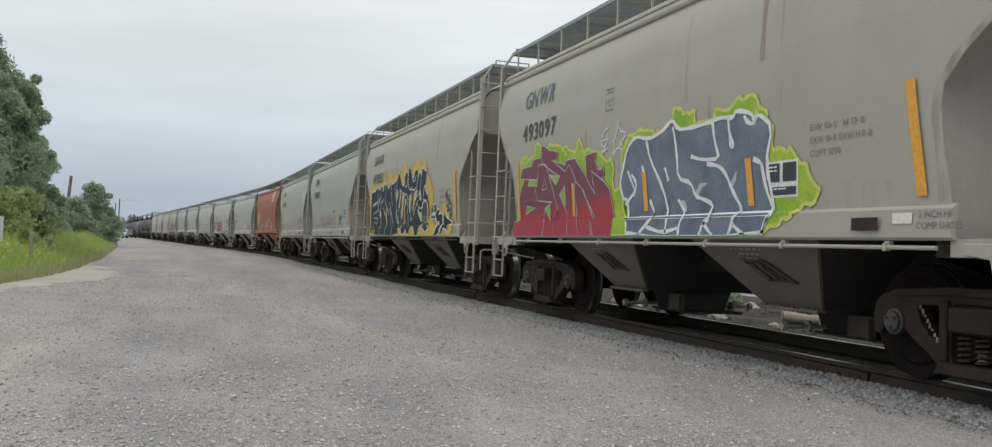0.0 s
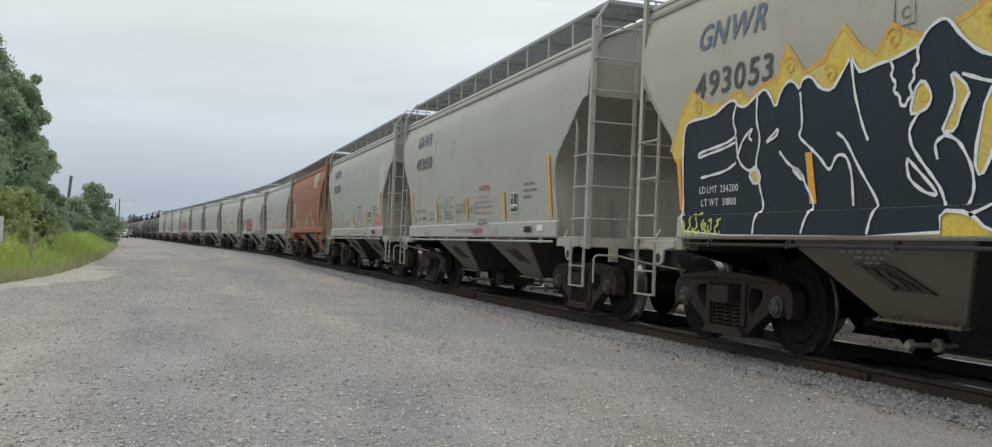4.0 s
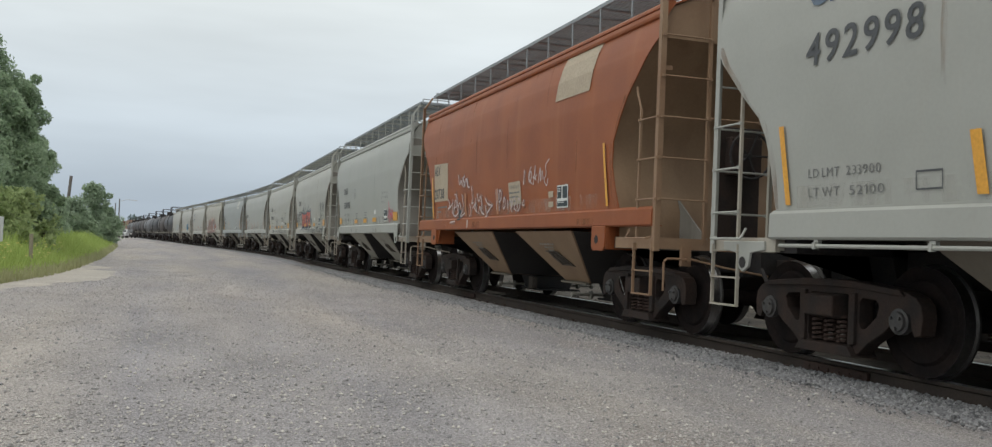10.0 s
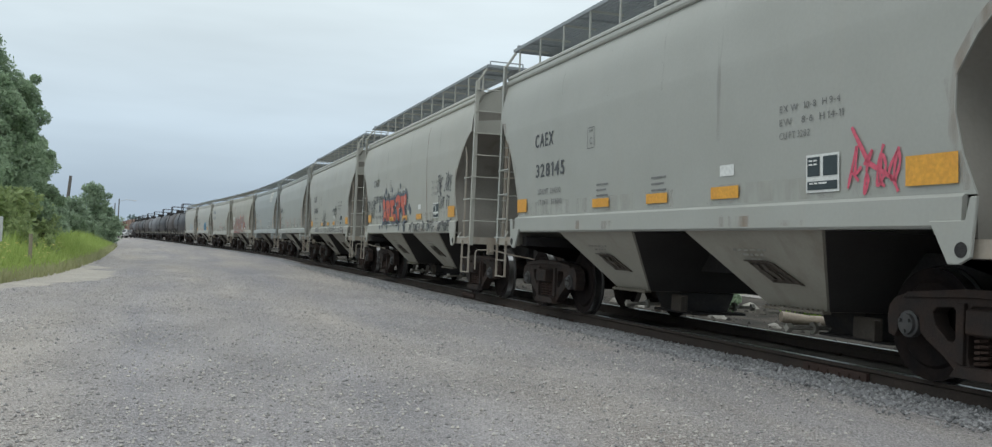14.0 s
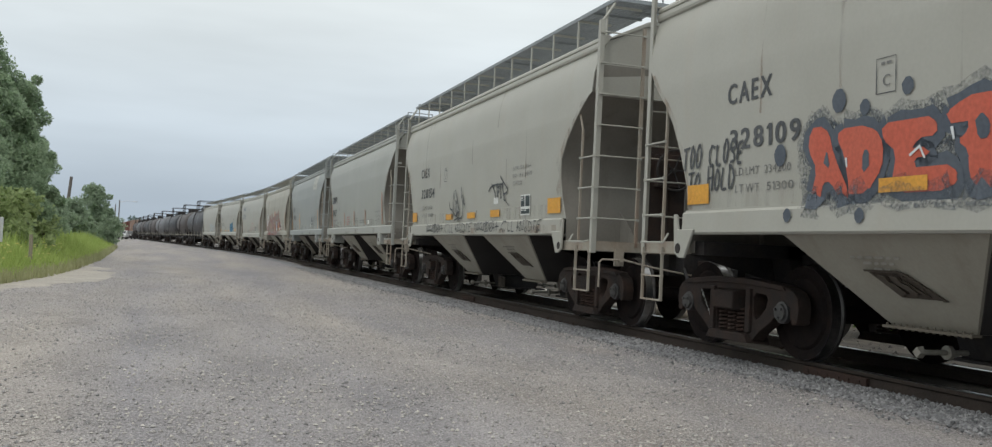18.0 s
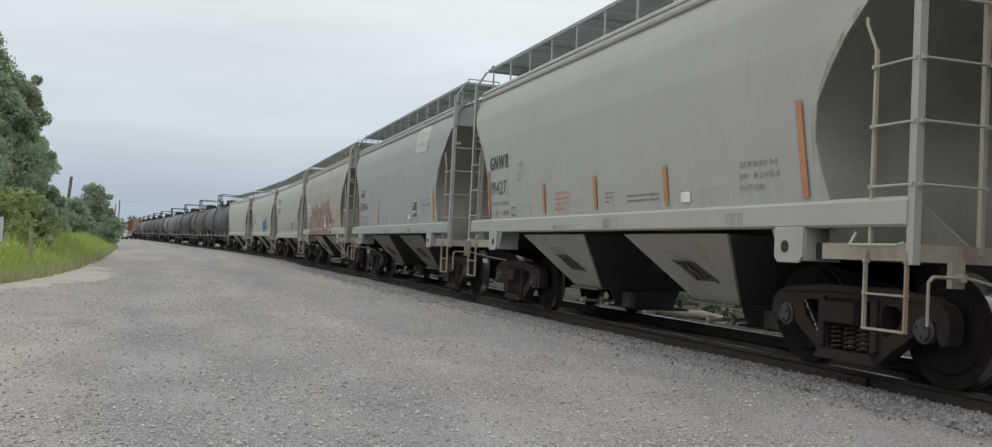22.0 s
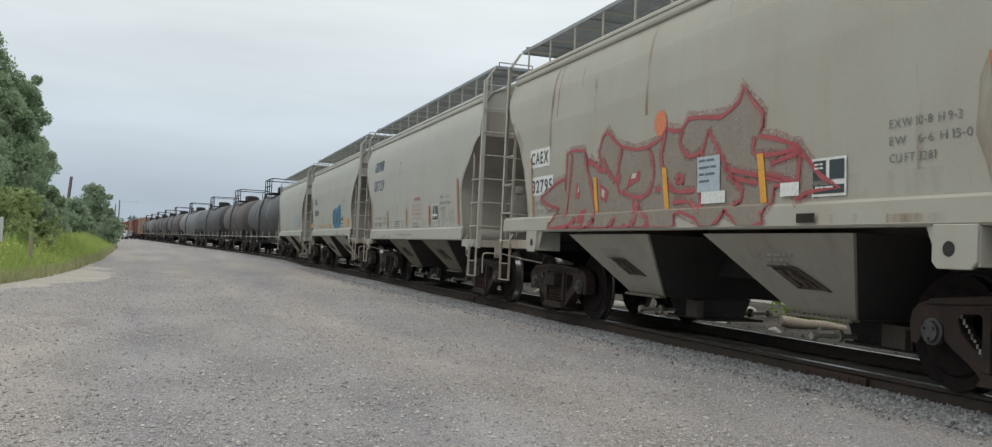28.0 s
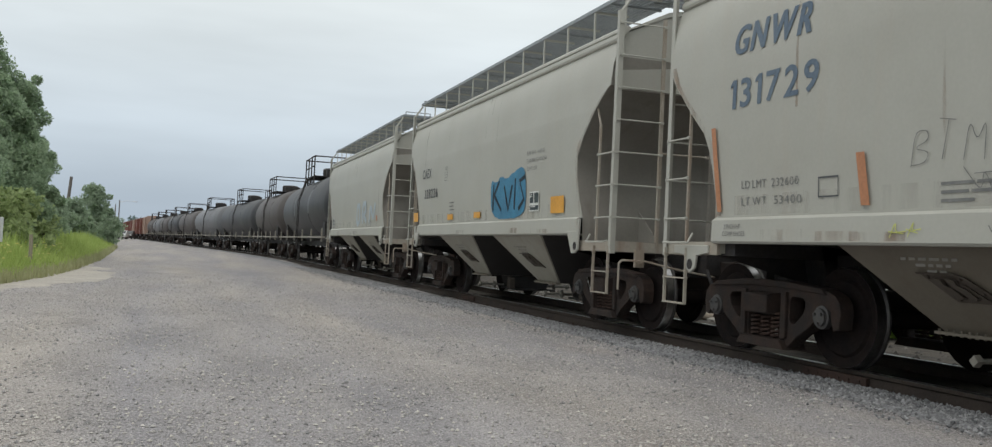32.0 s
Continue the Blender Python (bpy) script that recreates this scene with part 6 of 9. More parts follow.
STAR = [(3.32, 1.42), (3.36, 1.68), (3.45, 1.57), (3.65, 1.48), (3.84, 1.44), (3.97, 1.40), (3.98, 1.36), (3.78, 1.34), (3.75, 1.27), (3.84, 1.13), (3.67, 1.25), (3.44, 1.26), (3.26, 1.13), (3.13, 1.13), (3.23, 1.26), (3.35, 1.34)]
ESS = [(2.66, 1.56), (2.75, 1.62), (2.95, 1.70), (3.02, 1.61), (2.93, 1.55), (3.10, 1.60), (3.23, 1.57), (3.28, 1.47), (3.26, 1.33), (3.16, 1.24), (3.04, 1.13), (2.62, 1.12), (2.80, 1.24), (2.95, 1.34), (3.03, 1.40), (2.93, 1.42), (2.87, 1.36)]
YELLOW = [(-4.74, 2.04), (-4.57, 2.37), (-4.32, 2.64), (-4.00, 2.45), (-3.70, 2.42), (-3.44, 2.53), (-3.26, 2.41), (-2.95, 2.55), (-2.83, 2.51), (-2.68, 2.82), (-2.43, 2.53), (-2.18, 2.59), (-1.92, 2.83), (-1.71, 2.60), (-1.54, 2.53), (-1.36, 2.72), (-1.20, 2.63), (-1.04, 2.57), (-0.96, 2.55), (-0.61, 2.65), (-0.29, 2.82), (-0.06, 2.83), (0.01, 2.64), (0.37, 2.56), (0.63, 2.72), (0.91, 2.81), (1.08, 2.92), (1.30, 2.64), (1.53, 2.75), (1.68, 2.82), (1.88, 2.56), (2.06, 2.37), (2.29, 2.24), (2.50, 2.08), (2.42, 1.86), (2.31, 1.77), (2.36, 1.39), (2.57, 1.35), (2.77, 1.49), (2.70, 1.65), (2.70, 1.83), (2.87, 1.70), (2.98, 1.62), (3.26, 1.73)]
YELLOW += [(3.36, 1.84), (3.59, 1.65), (3.76, 1.51), (4.04, 1.45), (4.05, 1.25), (3.94, 1.11), (-3.92, 1.11), (-4.09, 1.34)]
NAVY_BELLY = [(1.84, 1.89), (1.67, 1.85), (1.52, 1.73), (1.48, 1.55), (1.54, 1.40), (1.71, 1.30), (1.89, 1.28), (2.05, 1.36), (2.13, 1.49), (2.11, 1.67), (1.99, 1.82)]
DARK_KNOT = [[(3.50, 2.03), (3.55, 1.93)], [(3.46, 1.98), (3.53, 1.89)], [(3.62, 1.94), (3.59, 1.81), (3.68, 1.86), (3.73, 1.80), (3.62, 1.73), (3.53, 1.71), (3.66, 1.71), (3.77, 1.65), (3.63, 1.62)], [(3.76, 1.87), (3.79, 1.73), (3.87, 1.80), (3.93, 1.70), (3.84, 1.64)], [(3.56, 1.65), (3.70, 1.61), (3.85, 1.65), (3.95, 1.55)], [(3.79, 1.57), (3.76, 1.44), (3.84, 1.39), (3.93, 1.48), (3.87, 1.57), (3.80, 1.50), (3.90, 1.44)]]
CURLS = [(-2.07, 2.46), (-2.63, 2.62), (-1.34, 2.61), (-4.18, 2.44), (-1.03, 2.14), (1.88, 2.24), (2.20, 2.05), (2.31, 2.11), (-0.39, 2.53), (0.93, 2.00), (0.65, 1.24), (1.80, 1.19), (2.45, 1.25), (3.16, 1.65), (3.47, 1.20), (0.86, 2.71)]
EARN_RED = [(-4.51, 1.11), (-4.51, 1.35), (-4.28, 1.37), (-4.37, 1.58), (-4.22, 1.88), (-4.09, 1.98), (-4.29, 2.02), (-4.21, 2.17), (-3.79, 2.19), (-3.68, 2.28), (-3.42, 2.28), (-3.38, 2.44), (-3.28, 2.46), (-3.05, 2.36), (-2.89, 2.35), (-2.73, 2.31), (-2.77, 2.21), (-2.95, 2.21), (-2.45, 2.11), (-2.44, 2.17), (-2.11, 2.18), (-1.82, 1.97), (-1.71, 1.89), (-1.77, 2.19), (-1.43, 2.21), (-1.44, 2.10), (-1.36, 1.98), (-1.25, 1.97), (-1.19, 2.02), (-1.16, 1.91), (-1.21, 1.84), (-0.99, 1.71), (-0.92, 1.53), (-0.85, 1.35), (-0.89, 1.12)]
EARN_WINE = [(-4.37, 1.58), (-4.22, 1.88), (-4.09, 1.98), (-4.29, 2.02), (-4.21, 2.17), (-3.79, 2.19), (-3.68, 2.28), (-3.42, 2.28), (-3.38, 2.44), (-3.28, 2.46), (-3.05, 2.36), (-2.89, 2.35), (-2.73, 2.31), (-2.77, 2.21), (-2.95, 2.21), (-2.45, 2.11), (-2.44, 2.17), (-2.11, 2.18), (-1.82, 1.97), (-1.71, 1.89), (-1.77, 2.19), (-1.43, 2.21), (-1.44, 2.10), (-1.36, 1.98), (-1.25, 1.97), (-1.19, 2.02), (-1.16, 1.91), (-1.21, 1.84), (-0.99, 1.71), (-0.99, 1.70), (-1.33, 1.69), (-1.57, 1.65), (-2.08, 1.59), (-2.65, 1.57), (-3.03, 1.57), (-4.30, 1.59)]
EARN_MID = [(-4.37, 1.58), (-4.22, 1.88), (-4.09, 1.98), (-4.29, 2.02), (-4.21, 2.17), (-3.79, 2.19), (-3.68, 2.28), (-3.42, 2.28), (-3.38, 2.44), (-3.28, 2.46), (-3.05, 2.36), (-2.89, 2.35), (-2.73, 2.31), (-2.77, 2.21), (-2.95, 2.21), (-2.45, 2.11), (-2.44, 2.17), (-2.11, 2.18), (-1.82, 1.97), (-1.71, 1.89), (-1.77, 2.19), (-1.43, 2.21), (-1.44, 2.10), (-1.36, 1.98), (-1.25, 1.97), (-1.19, 2.02), (-1.16, 1.91), (-1.21, 1.84), (-0.99, 1.71), (-0.99, 1.64), (-1.38, 1.59), (-1.76, 1.54), (-2.08, 1.50), (-2.65, 1.47), (-3.03, 1.46), (-3.74, 1.47), (-4.36, 1.48)]
EARN_GAPS = [[(-3.93, 1.89), (-3.88, 1.97), (-3.52, 1.96), (-3.54, 1.88)], [(-4.01, 1.45), (-3.97, 1.58), (-3.59, 1.55)], [(-3.20, 1.52), (-3.00, 1.59), (-2.98, 1.35)], [(-3.05, 2.01), (-2.63, 1.96), (-2.78, 1.85)], [(-2.62, 1.71), (-2.45, 1.82), (-2.41, 1.53), (-2.52, 1.60)]]
EARN_LINES = [[(-4.24, 2.01), (-3.52, 1.96)], [(-3.93, 1.89), (-3.54, 1.87), (-3.49, 2.18), (-3.18, 2.17), (-2.91, 1.79), (-2.71, 1.51), (-2.78, 1.34), (-2.78, 1.13)], [(-3.63, 1.86), (-3.52, 1.65), (-2.94, 1.61)], [(-3.31, 1.80), (-3.24, 1.97), (-3.13, 1.81), (-3.31, 1.80)], [(-3.38, 2.44), (-3.35, 2.20), (-2.91, 2.04), (-2.63, 1.96)], [(-2.91, 2.20), (-2.45, 2.02), (-2.30, 2.11), (-2.08, 1.89), (-2.11, 1.77), (-2.08, 1.61), (-1.96, 1.33), (-1.87, 1.13)], [(-2.45, 1.82), (-2.65, 1.71), (-2.36, 1.43), (-2.28, 1.27), (-2.26, 1.13)], [(-2.08, 1.87), (-1.87, 1.76), (-1.65, 1.56), (-1.42, 1.36), (-1.47, 1.31), (-1.42, 1.13)], [(-1.82, 1.75), (-1.49, 1.35), (-1.51, 1.31), (-1.47, 1.13)]]
EARN_LINES += [[(-1.71, 1.88), (-1.43, 1.66), (-1.56, 1.97), (-1.20, 1.83)], [(-3.20, 1.52), (-3.24, 1.41), (-3.15, 1.33), (-3.20, 1.13)], [(-3.28, 1.36), (-3.26, 1.13)], [(-3.78, 2.18), (-4.02, 2.23), (-3.75, 2.27), (-3.80, 2.38)], [(-1.44, 2.10), (-1.33, 2.04), (-1.25, 1.97)]]
EARN_HALO = [(-4.40, 1.37), (-4.33, 2.16), (-4.26, 2.35), (-4.03, 2.35), (-3.94, 2.26), (-3.70, 2.36), (-3.65, 2.51), (-3.47, 2.52), (-3.41, 2.42), (-2.92, 2.44), (-2.64, 2.40), (-2.57, 2.31), (-2.46, 2.37), (-2.30, 2.29), (-2.09, 2.30), (-2.00, 2.44), (-1.88, 2.30), (-1.82, 2.22), (-1.76, 2.26), (-1.34, 2.20), (-1.10, 2.04), (-0.98, 2.09), (-0.90, 1.99), (-0.94, 1.83), (-0.86, 1.66), (-0.74, 1.73), (-0.60, 1.66), (-0.56, 1.50), (-0.43, 1.50), (-0.32, 1.55), (-0.32, 1.12), (-0.90, 1.12), (-4.51, 1.11)]
LETTER_A = [(-2.44, 1.48), (-2.35, 1.73), (-2.47, 1.90), (-2.44, 2.06), (-2.32, 2.09), (-2.20, 2.03), (-2.14, 1.84), (-1.93, 1.49), (-2.06, 1.47), (-2.17, 1.61), (-2.27, 1.62), (-2.31, 1.47)]
LETTER_D = [(-2.07, 2.03), (-1.83, 2.04), (-1.65, 2.00), (-1.56, 1.88), (-1.57, 1.69), (-1.73, 1.52), (-1.96, 1.50), (-1.95, 1.57), (-2.01, 1.83), (-2.09, 1.95)]
LETTER_E = [(-1.58, 2.01), (-1.31, 2.02), (-1.11, 2.03), (-1.02, 1.98), (-1.02, 1.89), (-1.22, 1.86), (-1.26, 1.81), (-1.11, 1.80), (-1.09, 1.75), (-1.24, 1.74), (-1.22, 1.66), (-0.98, 1.69), (-0.84, 1.64), (-0.84, 1.52), (-1.01, 1.49), (-1.30, 1.49), (-1.47, 1.56), (-1.42, 1.80), (-1.56, 1.90)]
LETTER_P = [(-0.94, 2.03), (-0.76, 2.12), (-0.57, 2.13), (-0.39, 2.06), (-0.36, 1.94), (-0.41, 1.82), (-0.53, 1.75), (-0.50, 1.65), (-0.45, 1.51), (-0.67, 1.49), (-0.73, 1.59), (-0.74, 1.76), (-0.83, 1.82), (-0.74, 1.89), (-0.74, 1.96), (-0.89, 1.95)]
LETTER_T = [(-0.34, 2.10), (-0.12, 2.07), (0.12, 2.10), (0.27, 2.13), (0.30, 2.07), (0.28, 1.89), (0.15, 1.85), (0.07, 1.87), (0.08, 1.72), (0.18, 1.62), (0.31, 1.53), (0.23, 1.50), (0.03, 1.51), (-0.08, 1.63), (-0.11, 1.73), (-0.17, 1.86), (-0.22, 1.80), (-0.30, 1.84), (-0.31, 1.98)]
CORAL_HOLES = [[(-2.27, 1.76), (-2.22, 1.89), (-2.18, 1.72)], [(-1.79, 1.82), (-1.72, 1.85), (-1.71, 1.70), (-1.79, 1.66)], [(-0.68, 1.96), (-0.62, 2.00), (-0.55, 1.93), (-0.56, 1.82), (-0.65, 1.82)]]
SMOKE = [(-2.58, 1.46), (-2.63, 1.78), (-2.51, 2.19), (-2.31, 2.25), (-2.11, 2.12), (-1.93, 2.14), (-1.57, 2.15), (-1.31, 2.09), (-1.07, 2.16), (-0.84, 2.17), (-0.62, 2.22), (-0.40, 2.16), (-0.33, 2.21), (-0.06, 2.20), (0.14, 2.26), (0.33, 2.27), (0.45, 2.12), (0.47, 1.83), (0.43, 1.70), (0.25, 1.65), (0.34, 1.45), (0.22, 1.35), (-0.24, 1.36), (-2.58, 1.40)]
SMOKE_DOTS = [(-2.08, 2.27), (-1.77, 2.18), (-1.31, 2.28), (-0.40, 2.34), (0.58, 1.80), (0.69, 1.71), (-2.71, 1.35), (-1.78, 1.33), (-0.38, 1.32), (0.21, 1.30), (-2.87, 1.89)]
PINK_TAG = [[(3.41, 1.59), (3.29, 1.53), (3.27, 1.47), (3.38, 1.39), (3.45, 1.43), (3.39, 1.52), (3.50, 1.57), (3.54, 1.43), (3.58, 1.55), (3.64, 1.42), (3.67, 1.56), (3.73, 1.42), (3.78, 1.57), (3.83, 1.42), (3.89, 1.51), (3.93, 1.40), (3.98, 1.49), (4.05, 1.39)],
            [(3.39, 1.65), (3.39, 1.73), (3.49, 1.74), (3.58, 1.67), (3.50, 1.64), (3.41, 1.67)],
            [(3.78, 1.58), (3.67, 1.65), (3.64, 1.71), (3.73, 1.72), (3.86, 1.66), (4.02, 1.56), (4.12, 1.46), (3.97, 1.49)]]
PINK_LOW = [[(3.59, 1.31), (3.62, 1.21), (3.70, 1.15), (3.75, 1.26), (3.77, 1.15), (3.85, 1.30)], [(3.85, 1.30), (3.86, 1.15), (3.94, 1.24), (3.84, 1.27), (3.95, 1.29), (3.89, 1.21), (3.99, 1.13)], [(4.00, 1.26), (4.00, 1.19)]]
LOOP_TAG = [[(-0.03, 1.43), (0.01, 1.31), (0.08, 1.25)], [(0.05, 1.41), (0.09, 1.31), (0.16, 1.27), (0.24, 1.36), (0.19, 1.43), (0.13, 1.36), (0.20, 1.27), (0.29, 1.32)], [(0.42, 1.42), (0.33, 1.40), (0.30, 1.31), (0.38, 1.28), (0.45, 1.36), (0.42, 1.27), (0.52, 1.28)], [(0.59, 1.43), (0.51, 1.36), (0.55, 1.26), (0.68, 1.25), (0.73, 1.34), (0.63, 1.43), (0.55, 1.38), (0.58, 1.30)], [(0.73, 1.42), (0.62, 1.35), (0.69, 1.25), (0.80, 1.27), (0.83, 1.36), (0.73, 1.42)], [(0.87, 1.29), (0.99, 1.34), (1.01, 1.42), (0.92, 1.42), (0.85, 1.33), (0.91, 1.25), (1.01, 1.26), (1.08, 1.41), (1.14, 1.26)], [(1.01, 1.31), (1.14, 1.32)]]
LOOP_TAG += [[(1.24, 1.41), (1.26, 1.26)], [(1.17, 1.33), (1.37, 1.34)]]
KNOT_TAG = [[(-1.33, 1.84), (-1.25, 1.69), (-1.06, 1.70), (-1.17, 1.61), (-1.13, 1.51)],
            [(-0.99, 2.06), (-1.06, 1.86), (-1.02, 1.64), (-0.91, 1.56), (-0.73, 1.57), (-0.81, 1.85), (-0.88, 1.87), (-0.91, 1.71), (-0.77, 1.59)],
            [(-0.88, 2.07), (-0.77, 1.88), (-0.63, 1.73), (-0.73, 1.62)],
            [(-0.50, 2.11), (-0.47, 1.93), (-0.37, 1.82), (-0.39, 1.54), (-0.66, 1.50), (-0.87, 1.59), (-0.60, 1.65)],
            [(-0.40, 1.84), (-0.24, 1.76)],
            [(-0.98, 1.48), (-0.59, 1.54), (-0.76, 1.45)],
            [(-0.40, 1.96), (-0.30, 1.83)]]
ARCH_TAG = [[(1.17, 1.95), (1.28, 2.02), (1.50, 2.05), (1.94, 2.04)],
            [(1.34, 2.07), (1.50, 1.95), (1.58, 1.82)],
            [(1.62, 2.02), (1.65, 1.91), (1.69, 1.82)],
            [(1.62, 1.99), (1.75, 2.01), (1.75, 1.93), (1.65, 1.91)],
            [(1.78, 2.06), (1.85, 1.92), (1.82, 1.80), (1.89, 1.83)],
            [(1.90, 2.05), (1.98, 1.88), (2.00, 1.77), (2.09, 1.76)],
            [(1.80, 2.18), (1.94, 2.08), (2.20, 1.95), (2.15, 1.89), (2.00, 1.87)],
            [(2.14, 1.73), (2.16, 1.72)],
            [(2.19, 1.71), (2.21, 1.70)],
            [(2.25, 1.69), (2.27, 1.68)]]
THORNS_TOP = [(-4.10, 1.73), (-3.50, 1.92), (-3.20, 1.97), (-3.13, 1.81), (-3.10, 2.30), (-2.95, 2.34), (-2.52, 2.31), (-2.44, 2.10), (-2.33, 2.17), (-2.00, 2.00), (-1.90, 1.96), (-2.05, 2.25), (-1.93, 2.44), (-1.80, 2.48), (-1.55, 2.32), (-1.37, 2.25), (-1.03, 2.19), (-0.71, 2.19), (-0.41, 2.25), (-0.27, 2.36), (-0.13, 2.31), (0.08, 2.31), (0.21, 2.41), (0.40, 2.40), (0.83, 2.35), (1.00, 2.39), (1.16, 2.46), (1.24, 2.59), (1.32, 2.50), (1.43, 2.40), (1.56, 2.30), (1.55, 2.18), (1.49, 2.10)]
THORNS_LOW = [(1.74, 2.05), (1.97, 1.99), (2.10, 1.94), (2.13, 1.90), (2.24, 1.81), (2.41, 1.67), (2.65, 1.56), (2.41, 1.56), (2.20, 1.54), (2.08, 1.49), (2.05, 1.57), (1.88, 1.62), (1.74, 1.62), (1.71, 1.47), (1.58, 1.38), (1.62, 1.29), (1.45, 1.24), (1.19, 1.25), (1.13, 1.34), (0.96, 1.41), (0.85, 1.32), (0.73, 1.24), (0.51, 1.26), (0.43, 1.35), (0.10, 1.43), (-0.04, 1.40), (-0.01, 1.29), (-0.10, 1.25), (-3.73, 1.29), (-3.49, 1.43), (-3.37, 1.56), (-3.74, 1.61)]
MAROON_LEFT = [[(-2.48, 2.25), (-2.40, 2.04), (-2.23, 1.76), (-2.11, 1.33)], [(-2.92, 2.30), (-2.97, 1.94), (-3.12, 1.43)], [(-2.39, 2.14), (-2.15, 2.09), (-1.87, 1.98), (-1.78, 2.02)], [(-1.92, 2.16), (-1.75, 1.97), (-1.56, 1.84)], [(-1.37, 2.25), (-1.46, 2.06), (-1.49, 1.89)], [(-1.35, 1.71), (-1.10, 1.63), (-0.81, 1.62), (-0.63, 1.69), (-0.54, 1.86), (-0.59, 2.07), (-0.71, 2.18)], [(-0.51, 1.69), (-0.38, 1.70)], [(-0.97, 1.50), (-0.73, 1.41), (-0.62, 1.36)], [(-0.27, 2.36), (-0.40, 2.04), (-0.25, 1.75), (-0.04, 1.64), (0.36, 1.65)], [(0.08, 2.31), (0.01, 2.18), (0.22, 1.99), (0.48, 2.04)], [(-0.04, 1.74), (0.02, 1.84), (0.16, 1.76), (-0.04, 1.74)]]
MAROON_FILL = [[(-2.75, 1.91), (-2.63, 1.78), (-2.66, 1.66), (-2.81, 1.69)], [(-2.01, 1.85), (-1.74, 1.73), (-1.82, 1.59), (-1.97, 1.64)], [(-1.25, 1.73), (-1.15, 1.89), (-0.88, 1.94), (-0.90, 1.83), (-1.10, 1.78)], [(-1.53, 1.95), (-1.40, 1.90), (-1.46, 1.76), (-1.35, 1.71), (-1.43, 1.66), (-1.56, 1.85)], [(-2.63, 1.52), (-2.43, 1.54), (-2.43, 1.34), (-2.65, 1.35)], [(-1.09, 1.65), (-0.97, 1.50), (-0.99, 1.41), (-1.07, 1.48)], [(-3.22, 1.34), (-2.77, 1.37), (-3.02, 1.24), (-3.61, 1.24)], [(-2.65, 1.23), (-2.50, 1.35), (-2.44, 1.23)], [(-1.75, 1.23), (-1.64, 1.32), (-1.55, 1.22)], [(-1.32, 1.22), (-1.22, 1.33), (-1.10, 1.22)], [(-0.76, 1.22), (-0.62, 1.36), (-0.56, 1.22)]]
PALE_CORE = [[(-1.12, 1.85), (-1.07, 1.91), (-0.96, 1.91), (-0.99, 1.85)], [(-1.93, 1.78), (-1.84, 1.73), (-1.87, 1.65), (-1.94, 1.69)], [(-2.67, 1.86), (-2.65, 1.77), (-2.72, 1.75)]]
MAROON_RIGHT = [[(0.62, 2.25), (0.48, 2.00), (0.42, 1.71), (0.49, 1.45)],
                [(0.62, 2.25), (0.90, 1.91), (1.07, 1.74), (1.29, 1.55), (0.96, 1.41)],
                [(0.90, 1.84), (1.39, 1.75), (1.88, 1.66)],
                [(0.96, 1.75), (1.49, 1.66)],
                [(1.44, 2.10), (1.39, 1.93), (1.79, 1.90), (2.10, 1.94)],
                [(1.69, 1.82), (2.11, 1.90)],
                [(2.13, 1.90), (2.08, 1.57)],
                [(1.64, 1.74), (2.08, 1.63)],
                [(-0.93, 1.58), (-0.90, 1.38), (-1.09, 1.27)],
                [(-0.11, 1.54), (0.23, 1.54), (0.49, 1.42)],
                [(-3.02, 1.27), (-2.70, 1.41)],
                [(-2.38, 1.26), (-2.08, 1.40)],
                [(-1.70, 1.26), (-1.47, 1.39)]]


STAR_TAG = [[(-1.07, 2.49), (-1.23, 2.43), (-1.31, 2.31), (-1.18, 2.24), (-1.09, 2.31), (-1.11, 2.39)], [(-1.26, 2.33), (-1.06, 2.35)], [(-1.28, 2.19), (-1.08, 2.22)], [(-0.92, 2.29), (-0.83, 2.39), (-0.79, 2.57), (-0.75, 2.41), (-0.53, 2.36), (-0.70, 2.28), (-0.63, 2.16), (-0.81, 2.22), (-0.94, 2.10), (-0.88, 2.25), (-0.92, 2.29)]]


def outline_of(pts):
    r = rounded(pts, True, 1)
    return r + [r[0]]



# Car with the red and the blue-grey pieces.
c = add_car("red_blue", "angular", M_GREY_WARM, "beige-grey covered hopper car with red and blue-grey lettered graffiti", 9.75)
common_marks(c, M_SLATE, "GNWR", "493097", -4.23, 3.36, 0.27, 0.27)
plate_c(-1.17, 2.70, M_CHAR, c)
paint_area("graffiti_halo", frayed(EARN_HALO, 0.05), M_SPGREEN, c, 0.008, "lime green spray halo")
paint_area("graffiti", EARN_RED, M_SPRED, c, 0.012, "red spray-painted letters")
paint_area("graffiti_shade", frayed(EARN_MID, 0.012), M_SPCRIMSON, c, 0.0135, "crimson fade between the two colours")
paint_area("graffiti_shade", EARN_WINE, M_SPWINE, c, 0.015, "wine-coloured upper half of the letters")
for pts in EARN_GAPS:
    paint_area("graffiti_inlet", pts, M_SPGREEN, c, 0.018)
paint_lines("graffiti_outline", EARN_LINES + [q + [q[0]] for q in EARN_GAPS] + [EARN_RED + [EARN_RED[0]]], 0.016, M_SPPALE, c, 0.021, "thin pale outlines")
paint_area("graffiti_halo", frayed(rounded(STEEL_HALO), 0.09, 3), M_SPGREEN, c, 0.008, "lime green spray halo")
paint_area("graffiti", rounded(STEEL_BLUE, True, 1), M_SPBLUE, c, 0.012, "blue-grey spray-painted letters")
for pts in STEEL_PALE:
    paint_area("graffiti_inlet", rounded(pts, True, 1), M_SPPALE, c, 0.015)
